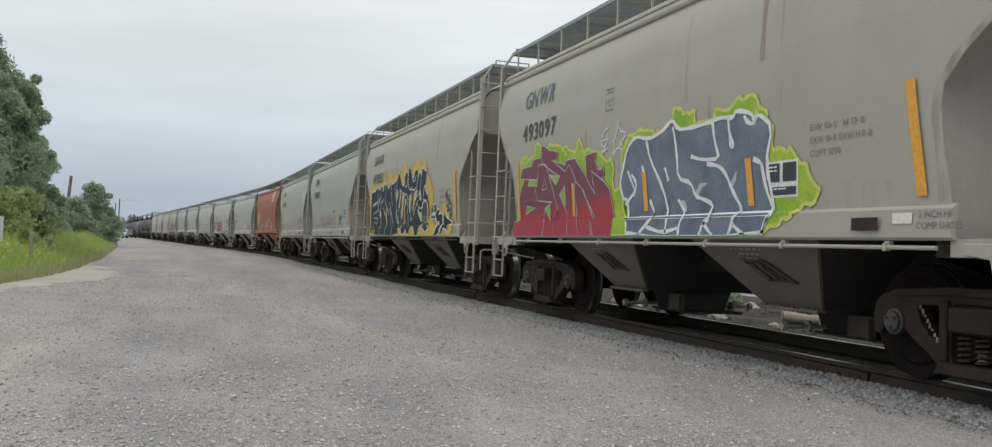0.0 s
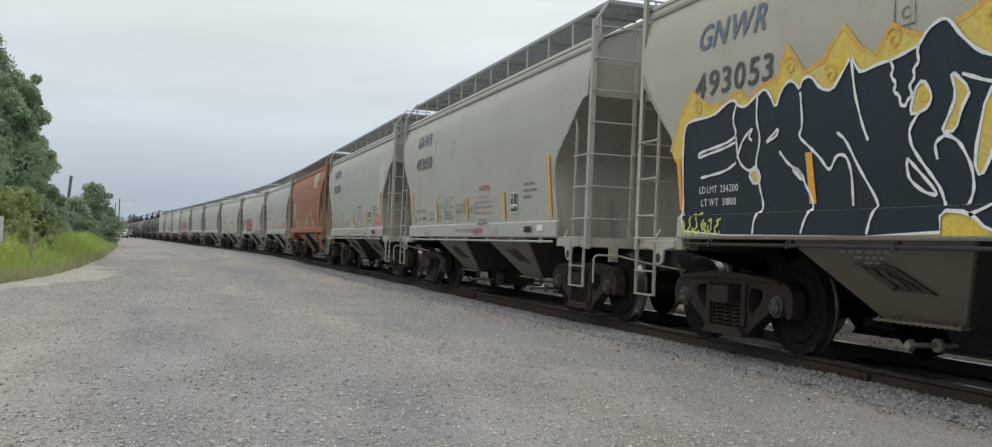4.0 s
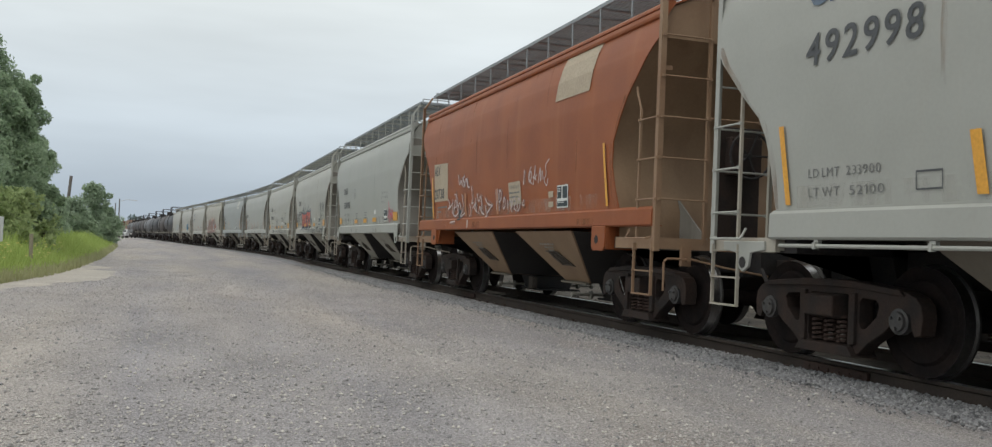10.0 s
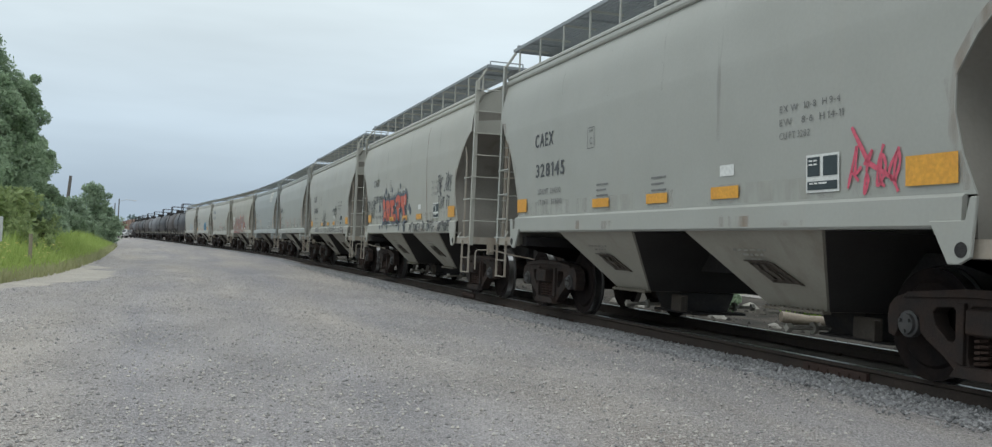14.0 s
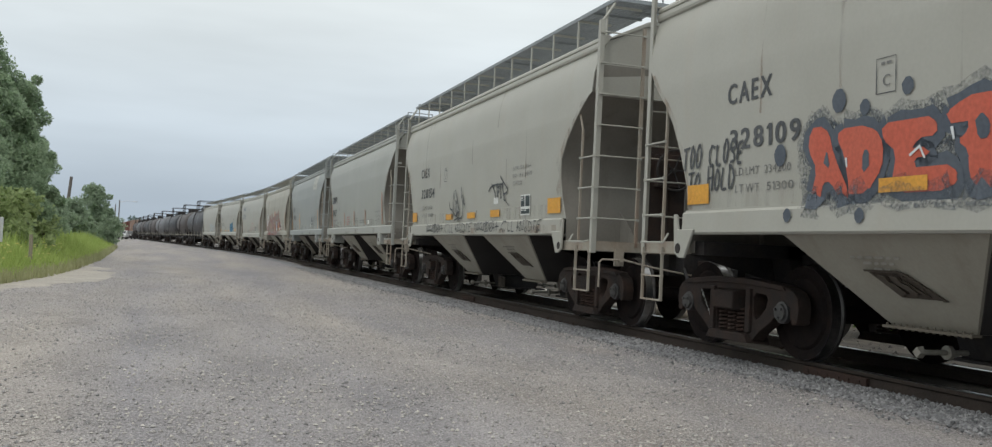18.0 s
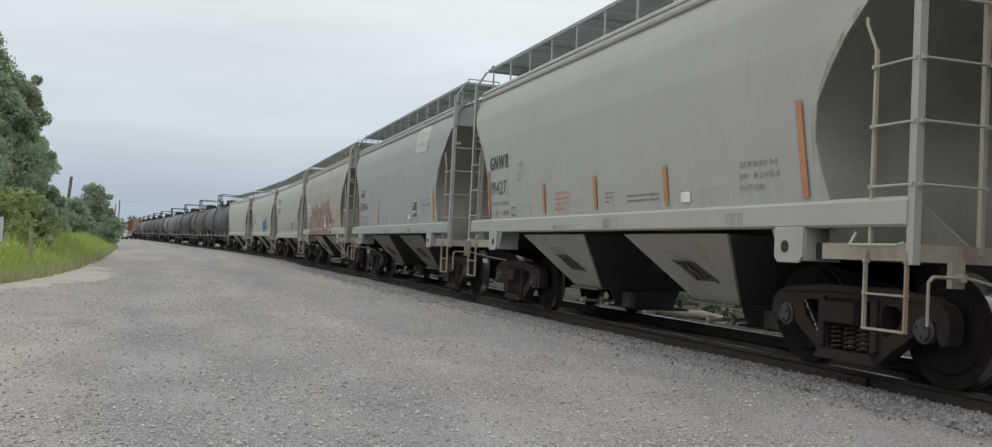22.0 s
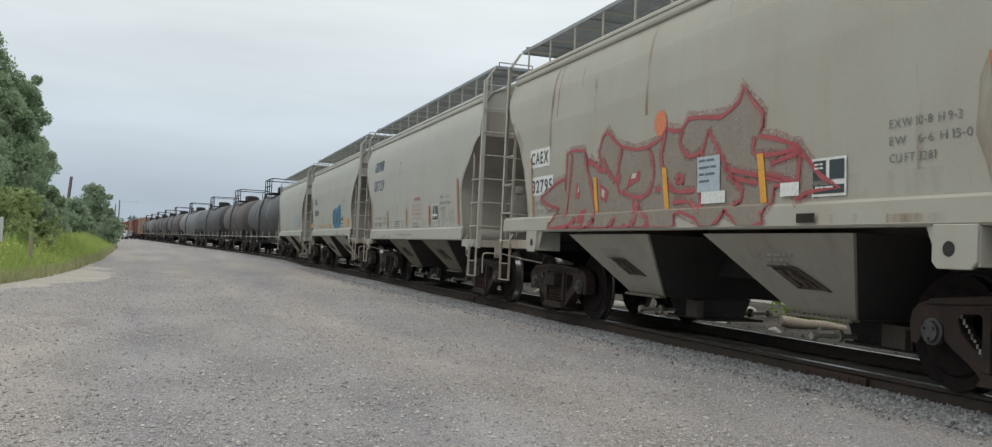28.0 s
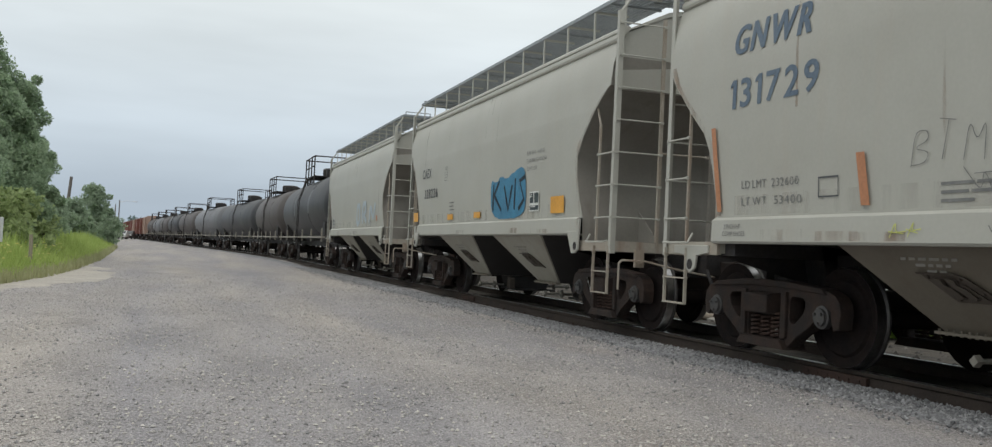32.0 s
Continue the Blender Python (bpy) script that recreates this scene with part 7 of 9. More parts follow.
paint_lines("graffiti_outline", [outline_of(STEEL_BLUE)] + [rounded(q, False, 1) for q in STEEL_LINES] + [[(-0.45, 1.335), (2.4, 1.335)], [(-0.5, 1.9), (-0.3, 1.65), (-0.55, 1.5)]], 0.042, M_WHITEINK, c, 0.017, "white outlines")
paint_lines("graffiti_rim", [outline_of(frayed(EARN_HALO, 0.05)), outline_of(frayed(rounded(STEEL_HALO), 0.09, 3))], 0.04, M_LIMEINK, c, 0.0095, "yellow-green rims")
for i in range(46):
    a, z = -4.45 + 0.155 * i + 0.1 * math.sin(i * 5.1), 1.42 + 0.85 * abs(math.sin(i * 2.3))
    if a > 2.3 or -0.95 < a < -0.62 or z > 2.05:
        r = 0.02 + 0.02 * abs(math.sin(i * 3.7))
        if a < 2.9 and (a > 2.35 or z < 2.3):
            paint_area("spray_dot", [(a + r * math.cos(k * 0.785), z + r * math.sin(k * 0.785)) for k in range(8)], M_LIMEINK, c, 0.0105)
paint_lines("tag", [rounded(q, False, 1) for q in STAR_TAG], 0.017, M_WHITEINK, c, 0.012, "thin white outlined tag")
tapes((-0.06, 2.05), 1.41, 1.86, M_AMBER, c)
tapes((4.2,), 1.42, 2.28, M_AMBER, c)
tapes((-2.15,), 1.39, 1.84, M_AMBER, c, 0.08)
tapes((-4.31,), 1.38, 2.28, M_AMBER, c, 0.06)
letter("LD LMT  234000", -4.04, 1.64, 0.06, M_CHAR, c, lift=0.023)
letter("LT WT   52000", -4.01, 1.49, 0.06, M_CHAR, c, lift=0.023)
load_panel(2.33, 2.79, 1.47, 1.80, c)
size_marks(c, 2.95, 2.02)
block("jack_pad", 3.55, 3.85, 1.17, 1.27, M_IRON, c, 0.03)
block("sticker", 3.98, 4.18, 1.22, 1.30, M_DECALWHITE, c, 0.008)
letter("2 INCH HF", 4.24, 1.26, 0.05, M_CHAR, c)
letter("COMP SHOES", 4.22, 1.18, 0.05, M_CHAR, c)

# Car with the navy and yellow piece.
c = add_car("navy_yellow", "angular", M_GREY_CREAM, "cream-grey covered hopper car with navy and yellow graffiti", 21.98)
common_marks(c, M_SLATE, "GNWR", "493053", -4.25, 3.30, 0.26, 0.26)
plate_c(-1.34, 2.69, M_CHAR, c)
paint_area("graffiti_halo", frayed(YELLOW, 0.03, 5), M_SPYELLOW, c, 0.008, "lemon yellow spray halo")
paint_lines("graffiti_rim", [YELLOW[:-2]], 0.05, M_SPGOLD, c, 0.010, "soft orange rim")
paint_area("graffiti", rounded(NAVY, True, 1), M_SPNAVY, c, 0.012, "dark navy spray-painted letters")
paint_area("graffiti", rounded(STAR, True, 1), M_SPNAVY, c, 0.012, "dark navy pointed letter")
paint_area("graffiti", rounded(ESS, True, 1), M_SPNAVY, c, 0.012, "dark navy bent letter")
paint_area("graffiti", rounded(NAVY_BELLY, True, 1), M_SPOLIVE, c, 0.014, "black-green letter bowl")
for pts in NAVY_INLETS:
    paint_area("graffiti_inlet", rounded(pts, True, 1), M_SPYELLOW, c, 0.016)
for a, z in CURLS:
    paint_lines("graffiti_curl", [[(a + 0.009 * k * math.cos(k * 0.8), z + 0.009 * k * math.sin(k * 0.8)) for k in range(1, 12)]], 0.018, M_SPGOLD, c, 0.019, "orange spiral")
paint_lines("graffiti_outline", [outline_of(NAVY), outline_of(STAR), outline_of(ESS)] + [outline_of(q) for q in NAVY_INLETS] + [rounded(q, False, 2) for q in NAVY_LINES], 0.026, M_WHITEINK, c, 0.021, "pale outlines")
letter("LD LMT  234200", -4.12, 1.56, 0.07, M_WHITEINK, c, lift=0.022)
letter("LT WT   51800", -4.08, 1.43, 0.07, M_WHITEINK, c, lift=0.022)
scrawl(-4.45, 1.14, 0.8, 0.2, 3, M_LIMEINK, c, 0.04, 6, 0.023)
scrawl(1.5, 1.4, 0.7, 0.18, 9, M_LIMEINK, c, 0.022, 5, 0.023)
paint_lines("tag", [rounded(q, False, 1) for q in DARK_KNOT], 0.05, M_SPDARK, c, 0.012, "dark sprayed knot")
tapes((-2.32, -0.21, 2.01), 1.40, 1.84, M_AMBER, c, 0.09)
tapes((-4.52,), 1.40, 1.95, M_AMBER, c, 0.07)
tapes((4.2,), 1.42, 2.4, M_AMBER, c, 0.12)
load_panel(2.3, 2.8, 1.47, 1.80, c)
size_marks(c, 2.98, 2.02, 0.065)
letter("1 INCH HF", 4.0, 1.25, 0.05, M_CHAR, c)
letter("COMP SHOES", 3.95, 1.17, 0.05, M_CHAR, c)

# Two clean cars with marks alone.
for key, num, load, light, y0, seed, mat in (("pink_tag", "493050", "234100", "51900", 34.54, 21, M_GREY_COOL), ("plain", "492998", "233900", "52100", 46.86, 22, M_GREY_COOL)):
    c = add_car(key, "angular", mat, "cool grey covered hopper car with slate lettering and pink tags", y0, 0.17 if key == "plain" else 0.2)
    common_marks(c, M_SLATE, "GNWR", num, -4.25, 3.35, 0.27, 0.27)
    plate_c(-1.32, 2.70, M_CHAR, c)
    weight_marks(c, -4.2, 1.62, load, light)
    frame_box(-2.95, -2.7, 1.47, 1.6, M_CHAR, c)
    tapes((-2.38, -0.15, 1.98), 1.41, 1.85, M_AMBER, c, 0.1)
    tapes((-4.5,), 1.40, 2.1, M_AMBER, c, 0.07)
    tapes((4.05,), 1.41, 2.3, M_AMBER, c, 0.1)
    warning_block(c, 0.55, 1.92)
    bars(-1.75, 1.6, [[0.3, 0.2], [0.25, 0.15], [0.3, 0.1]], 0.03, 0.03, M_CHAR, c)
    bars(-1.0, 1.6, [[0.3, 0.15]], 0.03, 0.03, M_CHAR, c)
    bars(2.9, 1.95, [[0.25, 0.2], [0.3, 0.25], [0.35]], 0.05, 0.05, M_CHAR, c)
    load_panel(2.3, 2.62, 1.5, 1.82, c)
    if key == "plain":
        paint_area("repaint_panel", [(3.68, 3.3), (3.7, 3.02), (3.73, 2.47), (3.79, 1.86), (3.93, 1.36), (4.30, 1.36), (4.2, 1.77), (4.15, 2.11), (4.28, 2.38), (4.66, 2.71), (5.2, 3.1), (5.2, 3.3)], M_GREY_LIGHT, c, 0.005, "paler repainted end of the side")
        SHIFT[0] = 0.0
        paint_area("repaint_panel", [(3.98, 2.24), (3.94, 3.00), (4.68, 2.99), (4.71, 2.52), (4.45, 2.30)], M_REPAINT, c, 0.007, "fresh pale paint panel")
        SHIFT[0] = 0.17
    letter("VENT CAR WHEN UNLOADING", -0.85, 1.19, 0.06, M_CHAR, c, width=1.75)
    block("jack_pad", 3.1, 3.4, 1.18, 1.27, M_IRON, c, 0.03)
    block("sticker", 3.6, 3.85, 1.2, 1.29, M_DECALWHITE, c)
    if key == "pink_tag":
        tag("ERE", -2.2, 1.47, 1.2, 0.42, M_FAINT, c, 0.017, 0.0, seed=24)
        scrawl(-0.95, 1.47, 1.5, 0.42, 26, M_FAINT, c, 0.03, 4)
        scrawl(0.35, 1.12, 0.55, 0.2, seed, M_PINK, c, 0.035, 4)
    else:
        SHIFT[0] = 0.0
        paint_lines("tag", [rounded(q, False, 2) for q in PINK_TAG], 0.03, M_PINK, c, 0.02, "pink-red looped tag")
        paint_lines("tag", [rounded(q, False, 1) for q in PINK_LOW], 0.032, M_PINK, c, 0.02, "pink-red short tag")

# The orange car.
c = add_car("orange", "beam", M_ORANGE, "faded orange covered hopper car with white scrawls and cream patches", 59.17, 0.17)
paint_area("paint_patch", [(2.25, 3.05), (3.45, 3.05), (3.62, 3.66), (2.42, 3.70)], M_PATCH, c, 0.008, "cream patch over an old emblem")
paint_area("paint_patch", [(-4.45, 1.83), (-3.42, 1.84), (-3.47, 2.60), (-4.53, 2.62)], M_PATCH, c, 0.008, "cream number patch")
letter("AEX", -4.46, 2.37, 0.19, M_CHAR, c, width=0.43, lift=0.012, bold=0.04)
letter("21738", -4.42, 1.88, 0.21, M_CHAR, c, width=0.72, lift=0.012, bold=0.04)
bars(-4.2, 1.72, [[0.1, 0.1, 0.3, 0.12], [0.1, 0.12]], 0.04, 0.05, M_FAINT, c)
paint_lines("overspray", [rounded(q, False, 1) for q in WHITE_TAGS], 0.10, M_SOFTWHITE, c, 0.009)
paint_lines("tag", [rounded(q, False, 2) for q in WHITE_TAGS], 0.026, M_CHALK, c, 0.024, "faded white sprayed scrawls")
tag("2415", 1.2, 1.88, 0.9, 0.3, M_CHALK, c, 0.024, seed=35)
paint_area("stencil_panel", [(0.38, 1.60), (0.95, 1.62), (0.87, 1.99), (0.30, 1.99)], M_PATCH, c, 0.014, "pale stencilled panel")
letter("INTERIOR LINED BY", 0.38, 1.88, 0.055, M_CHAR, c, width=0.47, lift=0.018)
bars(0.36, 1.83, [[0.2, 0.14, 0.1], [0.08, 0.2, 0.12], [0.2, 0.1]], 0.035, 0.035, M_CHAR, c, 0.018)
paint_area("stencil_box", [(-2.62, 1.42), (-2.42, 1.42), (-2.42, 1.62), (-2.62, 1.62)], M_DECALBLACK, c, 0.01)
tapes((-2.14, -0.27), 1.49, 1.92, M_CONSP, c, 0.1)
paint_area("sill_mark", [(-1.95, 1.26), (-1.91, 1.26), (-1.91, 1.42), (-1.95, 1.42)], M_DECALWHITE, c, 0.008)
load_panel(2.42, 2.82, 1.52, 1.84, c)
block("sticker", 2.08, 2.27, 1.68, 1.77, M_PATCH, c)
block("sticker", 2.08, 2.27, 1.54, 1.62, M_PATCH, c)
tapes((-4.55,), 1.5, 2.35, M_AMBER, c, 0.1)
tapes((4.08,), 1.5, 2.3, M_AMBER, c, 0.06)

# Three sister cars, two-part marks low on the side.
for key, num, y0, mat in (("sister_a", "328145", 71.58, M_GREY_COOL), ("sister_b", "328109", 84.21, M_GREY_LIGHT), ("sister_c", "328154", 96.72, M_GREY_LIGHT)):
    c = add_car(key, "curved", mat, {"sister_a": "pale grey covered hopper car with a small red tag", "sister_b": "pale grey covered hopper car with coral letters and black scrawls", "sister_c": "pale grey covered hopper car with black scrawled tags and rust"}[key], y0)
    letter("CAEX", -3.75, 2.45, 0.20, M_CHAR, c, 0.0, 0.74, bold=0.05)
    letter(num, -3.70, 2.0, 0.20, M_CHAR, c, 0.0, 1.12, space=1.1, bold=0.05)
    if key != "sister_b":
        plate_c(-1.8, 2.28, M_CHAR, c)
    weight_marks(c, -3.6, 1.75, "234600" if key == "sister_c" else "234200", "51400" if key == "sister_c" else "51300")
    size_marks(c, 2.65 if key == "sister_b" else 2.43, 2.23, 0.06, ("EX W   10-8   H 9-4", "EW     8-6   H 14-11", "CU FT 3282"))
    load_panel(2.82, 3.25, 1.5, 1.82, c)
    for a, w, h in ((-4.48, 0.42, 0.2), (-1.6, 0.5, 0.11), (-0.1, 0.5, 0.11), (1.3, 0.5, 0.12), (4.0, 0.5, 0.22)):
        block("reflector_tape", a, a + w, 1.5, 1.5 + h, M_AMBER, c, 0.02, "amber reflective strip")
    block("sticker", 1.45, 1.7, 1.72, 1.83, M_DECALWHITE, c)
    if key == "sister_a":
        bars(-1.5, 1.8, [[0.35], [0.3], [0.35]], 0.03, 0.04, M_CHAR, c)
        bars(0.0, 1.8, [[0.35], [0.3], [0.35]], 0.03, 0.04, M_CHAR, c)
        scrawl(3.35, 1.48, 0.6, 0.42, 41, M_PINK, c, 0.05, 4)
        paint_lines("tag", [[(3.4, 2.0), (3.6, 1.7), (3.9, 1.55)]], 0.04, M_PINK, c)
    if key == "sister_b":
        plate_c(-1.65, 2.26, M_CHAR, c)
        letters = (LETTER_A, LETTER_D, LETTER_E, LETTER_P, LETTER_T)
        paint_area("overspray", frayed(rounded(SMOKE, True, 2), 0.07, 4), M_SOFTDARK, c, 0.005)
        paint_lines("overspray", [outline_of(q) for q in letters], 0.30, M_SOFTDARK, c, 0.0065)
        paint_lines("graffiti_halo", [outline_of(q) for q in letters], 0.15, M_SPDARK, c, 0.008, "dark blue-grey spray outlines")
        for pts in letters:
            paint_area("graffiti", rounded(pts, True, 1), M_SPCORAL, c, 0.012, "coral red spray-painted letter")
        for pts in CORAL_HOLES:
            paint_area("graffiti_inlet", rounded(pts, True, 1), M_SPDARK, c, 0.015)
        paint_lines("graffiti_shine", [[(-1.98, 1.80), (-1.97, 1.72)], [(-0.88, 1.93), (-0.86, 1.84)], [(-1.28, 1.76), (-1.18, 1.82), (-1.13, 1.73)], [(-0.50, 1.76), (-0.42, 1.80)], [(0.10, 1.86), (0.16, 1.98), (0.15, 2.2)]], 0.022, M_WHITEINK, c, 0.018, "pale highlights")
        for a, z in SMOKE_DOTS:
            r = 0.05 + 0.04 * abs(math.sin(a * 7))
            paint_area("spray_dot", [(a + r * math.cos(k * 0.52), z + r * 1.1 * math.sin(k * 0.52)) for k in range(12)], M_SPDARK, c, 0.012)
        tag("TOO CLOSE", -4.6, 1.86, 1.15, 0.24, M_CHAR, c, 0.03, seed=51)
        tag("TO HOLD", -4.5, 1.62, 0.9, 0.22, M_CHAR, c, 0.028, seed=52)
        tag("NO PUNCHLINE", 0.75, 1.21, 1.5, 0.21, M_CHAR, c, 0.028, seed=53)
        tag("TONIGHT", 2.25, 1.21, 0.95, 0.24, M_CHAR, c, 0.03, seed=54)
        tag("ANYMORE", 3.3, 1.21, 0.95, 0.24, M_CHAR, c, 0.03, seed=57)
        tag("THE JOKE", 3.08, 2.02, 1.15, 0.34, M_CHAR, c, 0.026, 0.35, seed=55)
        tag("ISNT IT", 3.2, 1.68, 0.9, 0.26, M_CHAR, c, 0.026, seed=56)
        paint_area("rust_streak", [(2.25, 1.45), (2.275, 1.45), (2.2, 2.4), (2.19, 3.5), (2.17, 3.5), (2.18, 2.4)], M_SEAM, c, 0.006)
    if key == "sister_c":
        paint_lines("tag", [rounded(q, False, 2) for q in KNOT_TAG], 0.034, M_CHAR, c, 0.024, "black sprayed knot of letters")
        paint_lines("tag", [rounded(q, False, 2) for q in ARCH_TAG], 0.032, M_CHAR, c, 0.012, "black sprayed arched tag")
        for a in (-3.05, 0.5):
            paint_lines("tag", [rounded([(p + a, z) for p, z in q], False, 2) if len(q) > 2 else [(p + a, z) for p, z in q] for q in LOOP_TAG], 0.02, M_CHAR, c, 0.012, "black looped script")
            tag("KILL", a + 1.45, 1.245, 0.72, 0.17, M_CHAR, c, 0.019, seed=64)
            scrawl(a + 2.24, 1.25, 0.5, 0.19, 65, M_CHAR, c, 0.03, 4)
            tag("DIE", a + 2.78, 1.245, 0.55, 0.17, M_CHAR, c, 0.019, seed=66)

# Car with thin upright tapes.
c = add_car("upright_tapes", "beam", M_GREY_COOL, "clean grey covered hopper car with dull orange upright tapes", 109.0, 0.12)
letter("GNWR", -4.64, 2.3, 0.23, M_CHAR, c, 0, 1.0, bold=0.14)
letter("19427", -4.56, 1.87, 0.23, M_CHAR, c, 0, 0.82)
plate_c(-3.19, 2.06, M_CHAR, c)
weight_marks(c, -4.5, 1.68, "231900", "54100")
frame_box(-3.44, -3.22, 1.51, 1.63, M_CHAR, c)
tapes((-2.02, -0.2, 1.68), 1.52, 1.95, M_CONSP, c, 0.09)
tapes((-4.62,), 1.5, 2.3, M_CONSP, c, 0.09)
tapes((4.13,), 1.5, 2.35, M_CONSP, c, 0.09)
bars(-1.6, 1.8, [[0.3, 0.2], [0.4, 0.1], [0.3, 0.2], [0.35]], 0.035, 0.04, M_REDINK, c)
bars(0.1, 1.72, [[0.15, 0.12], [0.12, 0.1], [0.15]], 0.025, 0.03, M_CHAR, c)
bars(0.72, 1.66, [[0.3, 0.2, 0.25], [0.25, 0.3, 0.2]], 0.028, 0.03, M_CHAR, c)
block("sticker", 2.02, 2.22, 1.53, 1.64, M_DECALWHITE, c)
size_marks(c, 3.14, 1.82, 0.055, ("EXW 10-8 H  9-3", "EW    8-2 H 15-0", "CU FT 3281"))

# Bluish weathered car.
c = add_car("bluish", "beam", M_GREY_BLUE, "weathered bluish-grey covered hopper car with a scuffed cream patch", 121.62)
paint_area("paint_patch", [(2.35, 3.1), (3.5, 3.05), (3.6, 3.62), (2.5, 3.68)], M_REPAINT, c, 0.008, "scuffed pale patch over an old emblem")
scrawl(2.6, 3.2, 0.7, 0.35, 71, M_FAINT, c, 0.02, 3)
letter("AEX", -4.3, 2.32, 0.2, M_CHAR, c, 0, 0.6, bold=0.05)
letter("23956", -4.3, 1.94, 0.2, M_CHAR, c, 0, 1.0, space=1.5, bold=0.05)
plate_c(-2.7, 2.15, M_CHAR, c)
weight_marks(c, -4.2, 1.68, "233300", "52500")
load_panel(2.35, 2.7, 1.6, 1.98, c)
size_marks(c, 3.2, 1.95)
block("sticker", 1.9, 2.1, 1.58, 1.68, M_DECALWHITE, c)
tapes((-4.5, -1.7, 4.22), 1.5, 2.2, M_AMBER, c, 0.08)

# Car with the brown and maroon piece.
c = add_car("maroon", "beam", M_GREY_CREAM, "cream-grey covered hopper car with brown graffiti outlined in maroon", 134.22, 0.22)
block("number_patch", -4.58, -3.78, 2.2, 2.48, M_DECALWHITE, c, 0.007)
block("number_patch", -4.5, -3.62, 1.78, 2.06, M_DECALWHITE, c, 0.007)
letter("CAEX", -4.53, 2.25, 0.18, M_CHAR, c, 0, 0.7, lift=0.011, bold=0.04)
letter("32795", -4.46, 1.82, 0.19, M_CHAR, c, 0, 0.8, lift=0.011, bold=0.04)
THORNS = THORNS_TOP + THORNS_LOW
MAROON = [THORNS + [THORNS[0]]] + [rounded(q, False, 1) for q in MAROON_LEFT + MAROON_RIGHT]
paint_lines("overspray", MAROON[:1], 0.16, M_SOFTMAROON, c, 0.007)
paint_area("graffiti", THORNS, M_SPTAN, c, 0.010, "brown spray-painted letters")
paint_lines("overspray", MAROON[1:], 0.11, M_SOFTMAROON, c, 0.013)
paint_lines("graffiti_outline", MAROON, 0.042, M_SPMAROON, c, 0.016, "maroon outlines")
for pts in MAROON_FILL:
    paint_area("graffiti_inlet", pts, M_SPMAROON, c, 0.0145)
for pts in PALE_CORE:
    paint_area("graffiti_shine", pts, M_REPAINT, c, 0.018)
paint_lines("graffiti_shine", [[(-3.0, 2.2), (-3.02, 1.9)], [(-2.55, 2.25), (-2.5, 2.0)], [(-1.2, 2.15), (-1.0, 2.1)], [(0.7, 2.25), (0.72, 2.0)], [(1.1, 2.35), (1.15, 2.1)], [(-1.0, 1.62), (-0.7, 1.66)], [(1.9, 1.75), (2.1, 1.7)], [(-3.6, 1.75), (-3.45, 1.7)]], 0.09, M_SOFTWHITE, c, 0.015, "thin pale highlights")
paint_area("spray_dot", [(-0.42 + 0.15 * math.cos(k * 0.63), 2.43 + 0.15 * math.sin(k * 0.63)) for k in range(10)], M_SPORANGE, c, 0.01, "orange spray spot")
block("sticker", 0.42, 0.85, 1.62, 1.98, M_SPPALE, c, 0.022, "pale placard")
bars(0.46, 1.95, [[0.12, 0.15], [0.2, 0.1], [0.1, 0.18], [0.2]], 0.03, 0.04, M_SLATE, c, 0.026)
block("sticker", 0.5, 0.95, 1.5, 1.62, M_DECALWHITE, c, 0.022)
block("sticker", 1.85, 2.12, 1.52, 1.64, M_DECALWHITE, c, 0.022)
tapes((-2.13, -0.28, 1.55), 1.47, 1.93, M_AMBER, c, 0.1)
tapes((-4.42,), 1.46, 2.36, M_CONSP, c, 0.05)
letter("LD LMT  232", -4.33, 1.64, 0.065, M_FAINT, c, width=0.5)
letter("LT WT   53500", -4.28, 1.50, 0.065, M_FAINT, c, width=0.62)
tapes((4.27,), 1.5, 2.4, M_CONSP, c, 0.11)
load_panel(2.28, 2.72, 1.5, 1.82, c)
size_marks(c, 3.2, 1.98, 0.065, ("EXW 10-8  H 9-3", "EW    6-6  H 15-0", "CU FT 3281"))
block("jack_pad", 2.15, 2.4, 1.28, 1.36, M_IRON, c, 0.03)

# Newer car with bold marks.
c = add_car("bold_marks", "angular", M_GREY_LIGHT, "light cream-grey covered hopper car with bold slate lettering", 146.78, 0.18)
letter("GNWR", -4.45, 2.92, 0.28, M_SLATE, c, 0.2, 1.22, bold=0.09)
letter("131729", -4.48, 2.40, 0.28, M_SLATE, c, 0.07, 1.36, bold=0.025, space=1.2)
plate_c(-1.3, 2.72, M_CHAR, c)
weight_marks(c, -4.25, 1.62, "232600", "53400")
frame_box(-3.1, -2.85, 1.5, 1.66, M_CHAR, c)
tapes((-2.56, -0.38, 1.80), 1.41, 1.83, M_CONSP, c, 0.1)
tapes((-4.66,), 1.41, 2.25, M_CONSP, c, 0.08)
tapes((4.05,), 1.41, 2.3, M_CONSP, c, 0.1)
tag("BIM", -2.05, 1.68, 0.75, 0.26, M_FAINT, c, 0.007, seed=81)
scrawl(-1.52, 1.46, 0.3, 0.22, 84, M_FAINT, c, 0.013, 1)
bars(-1.75, 1.55, [[0.3, 0.25], [0.25, 0.2], [0.3]], 0.03, 0.03, M_CHAR, c)
warning_block(c, 0.32, 1.97)
load_panel(2.10, 2.50, 1.5, 1.84, c)
scrawl(2.75, 1.42, 1.0, 0.45, 82, M_CHAR, c, 0.011, 6)
size_marks(c, 2.66, 1.95, 0.06)
letter("VENT CAR WHEN UNLOADING", -1.3, 1.19, 0.05, M_FAINT, c, width=1.6)
letter("2 INCH HF", -4.5, 1.24, 0.045, M_CHAR, c)
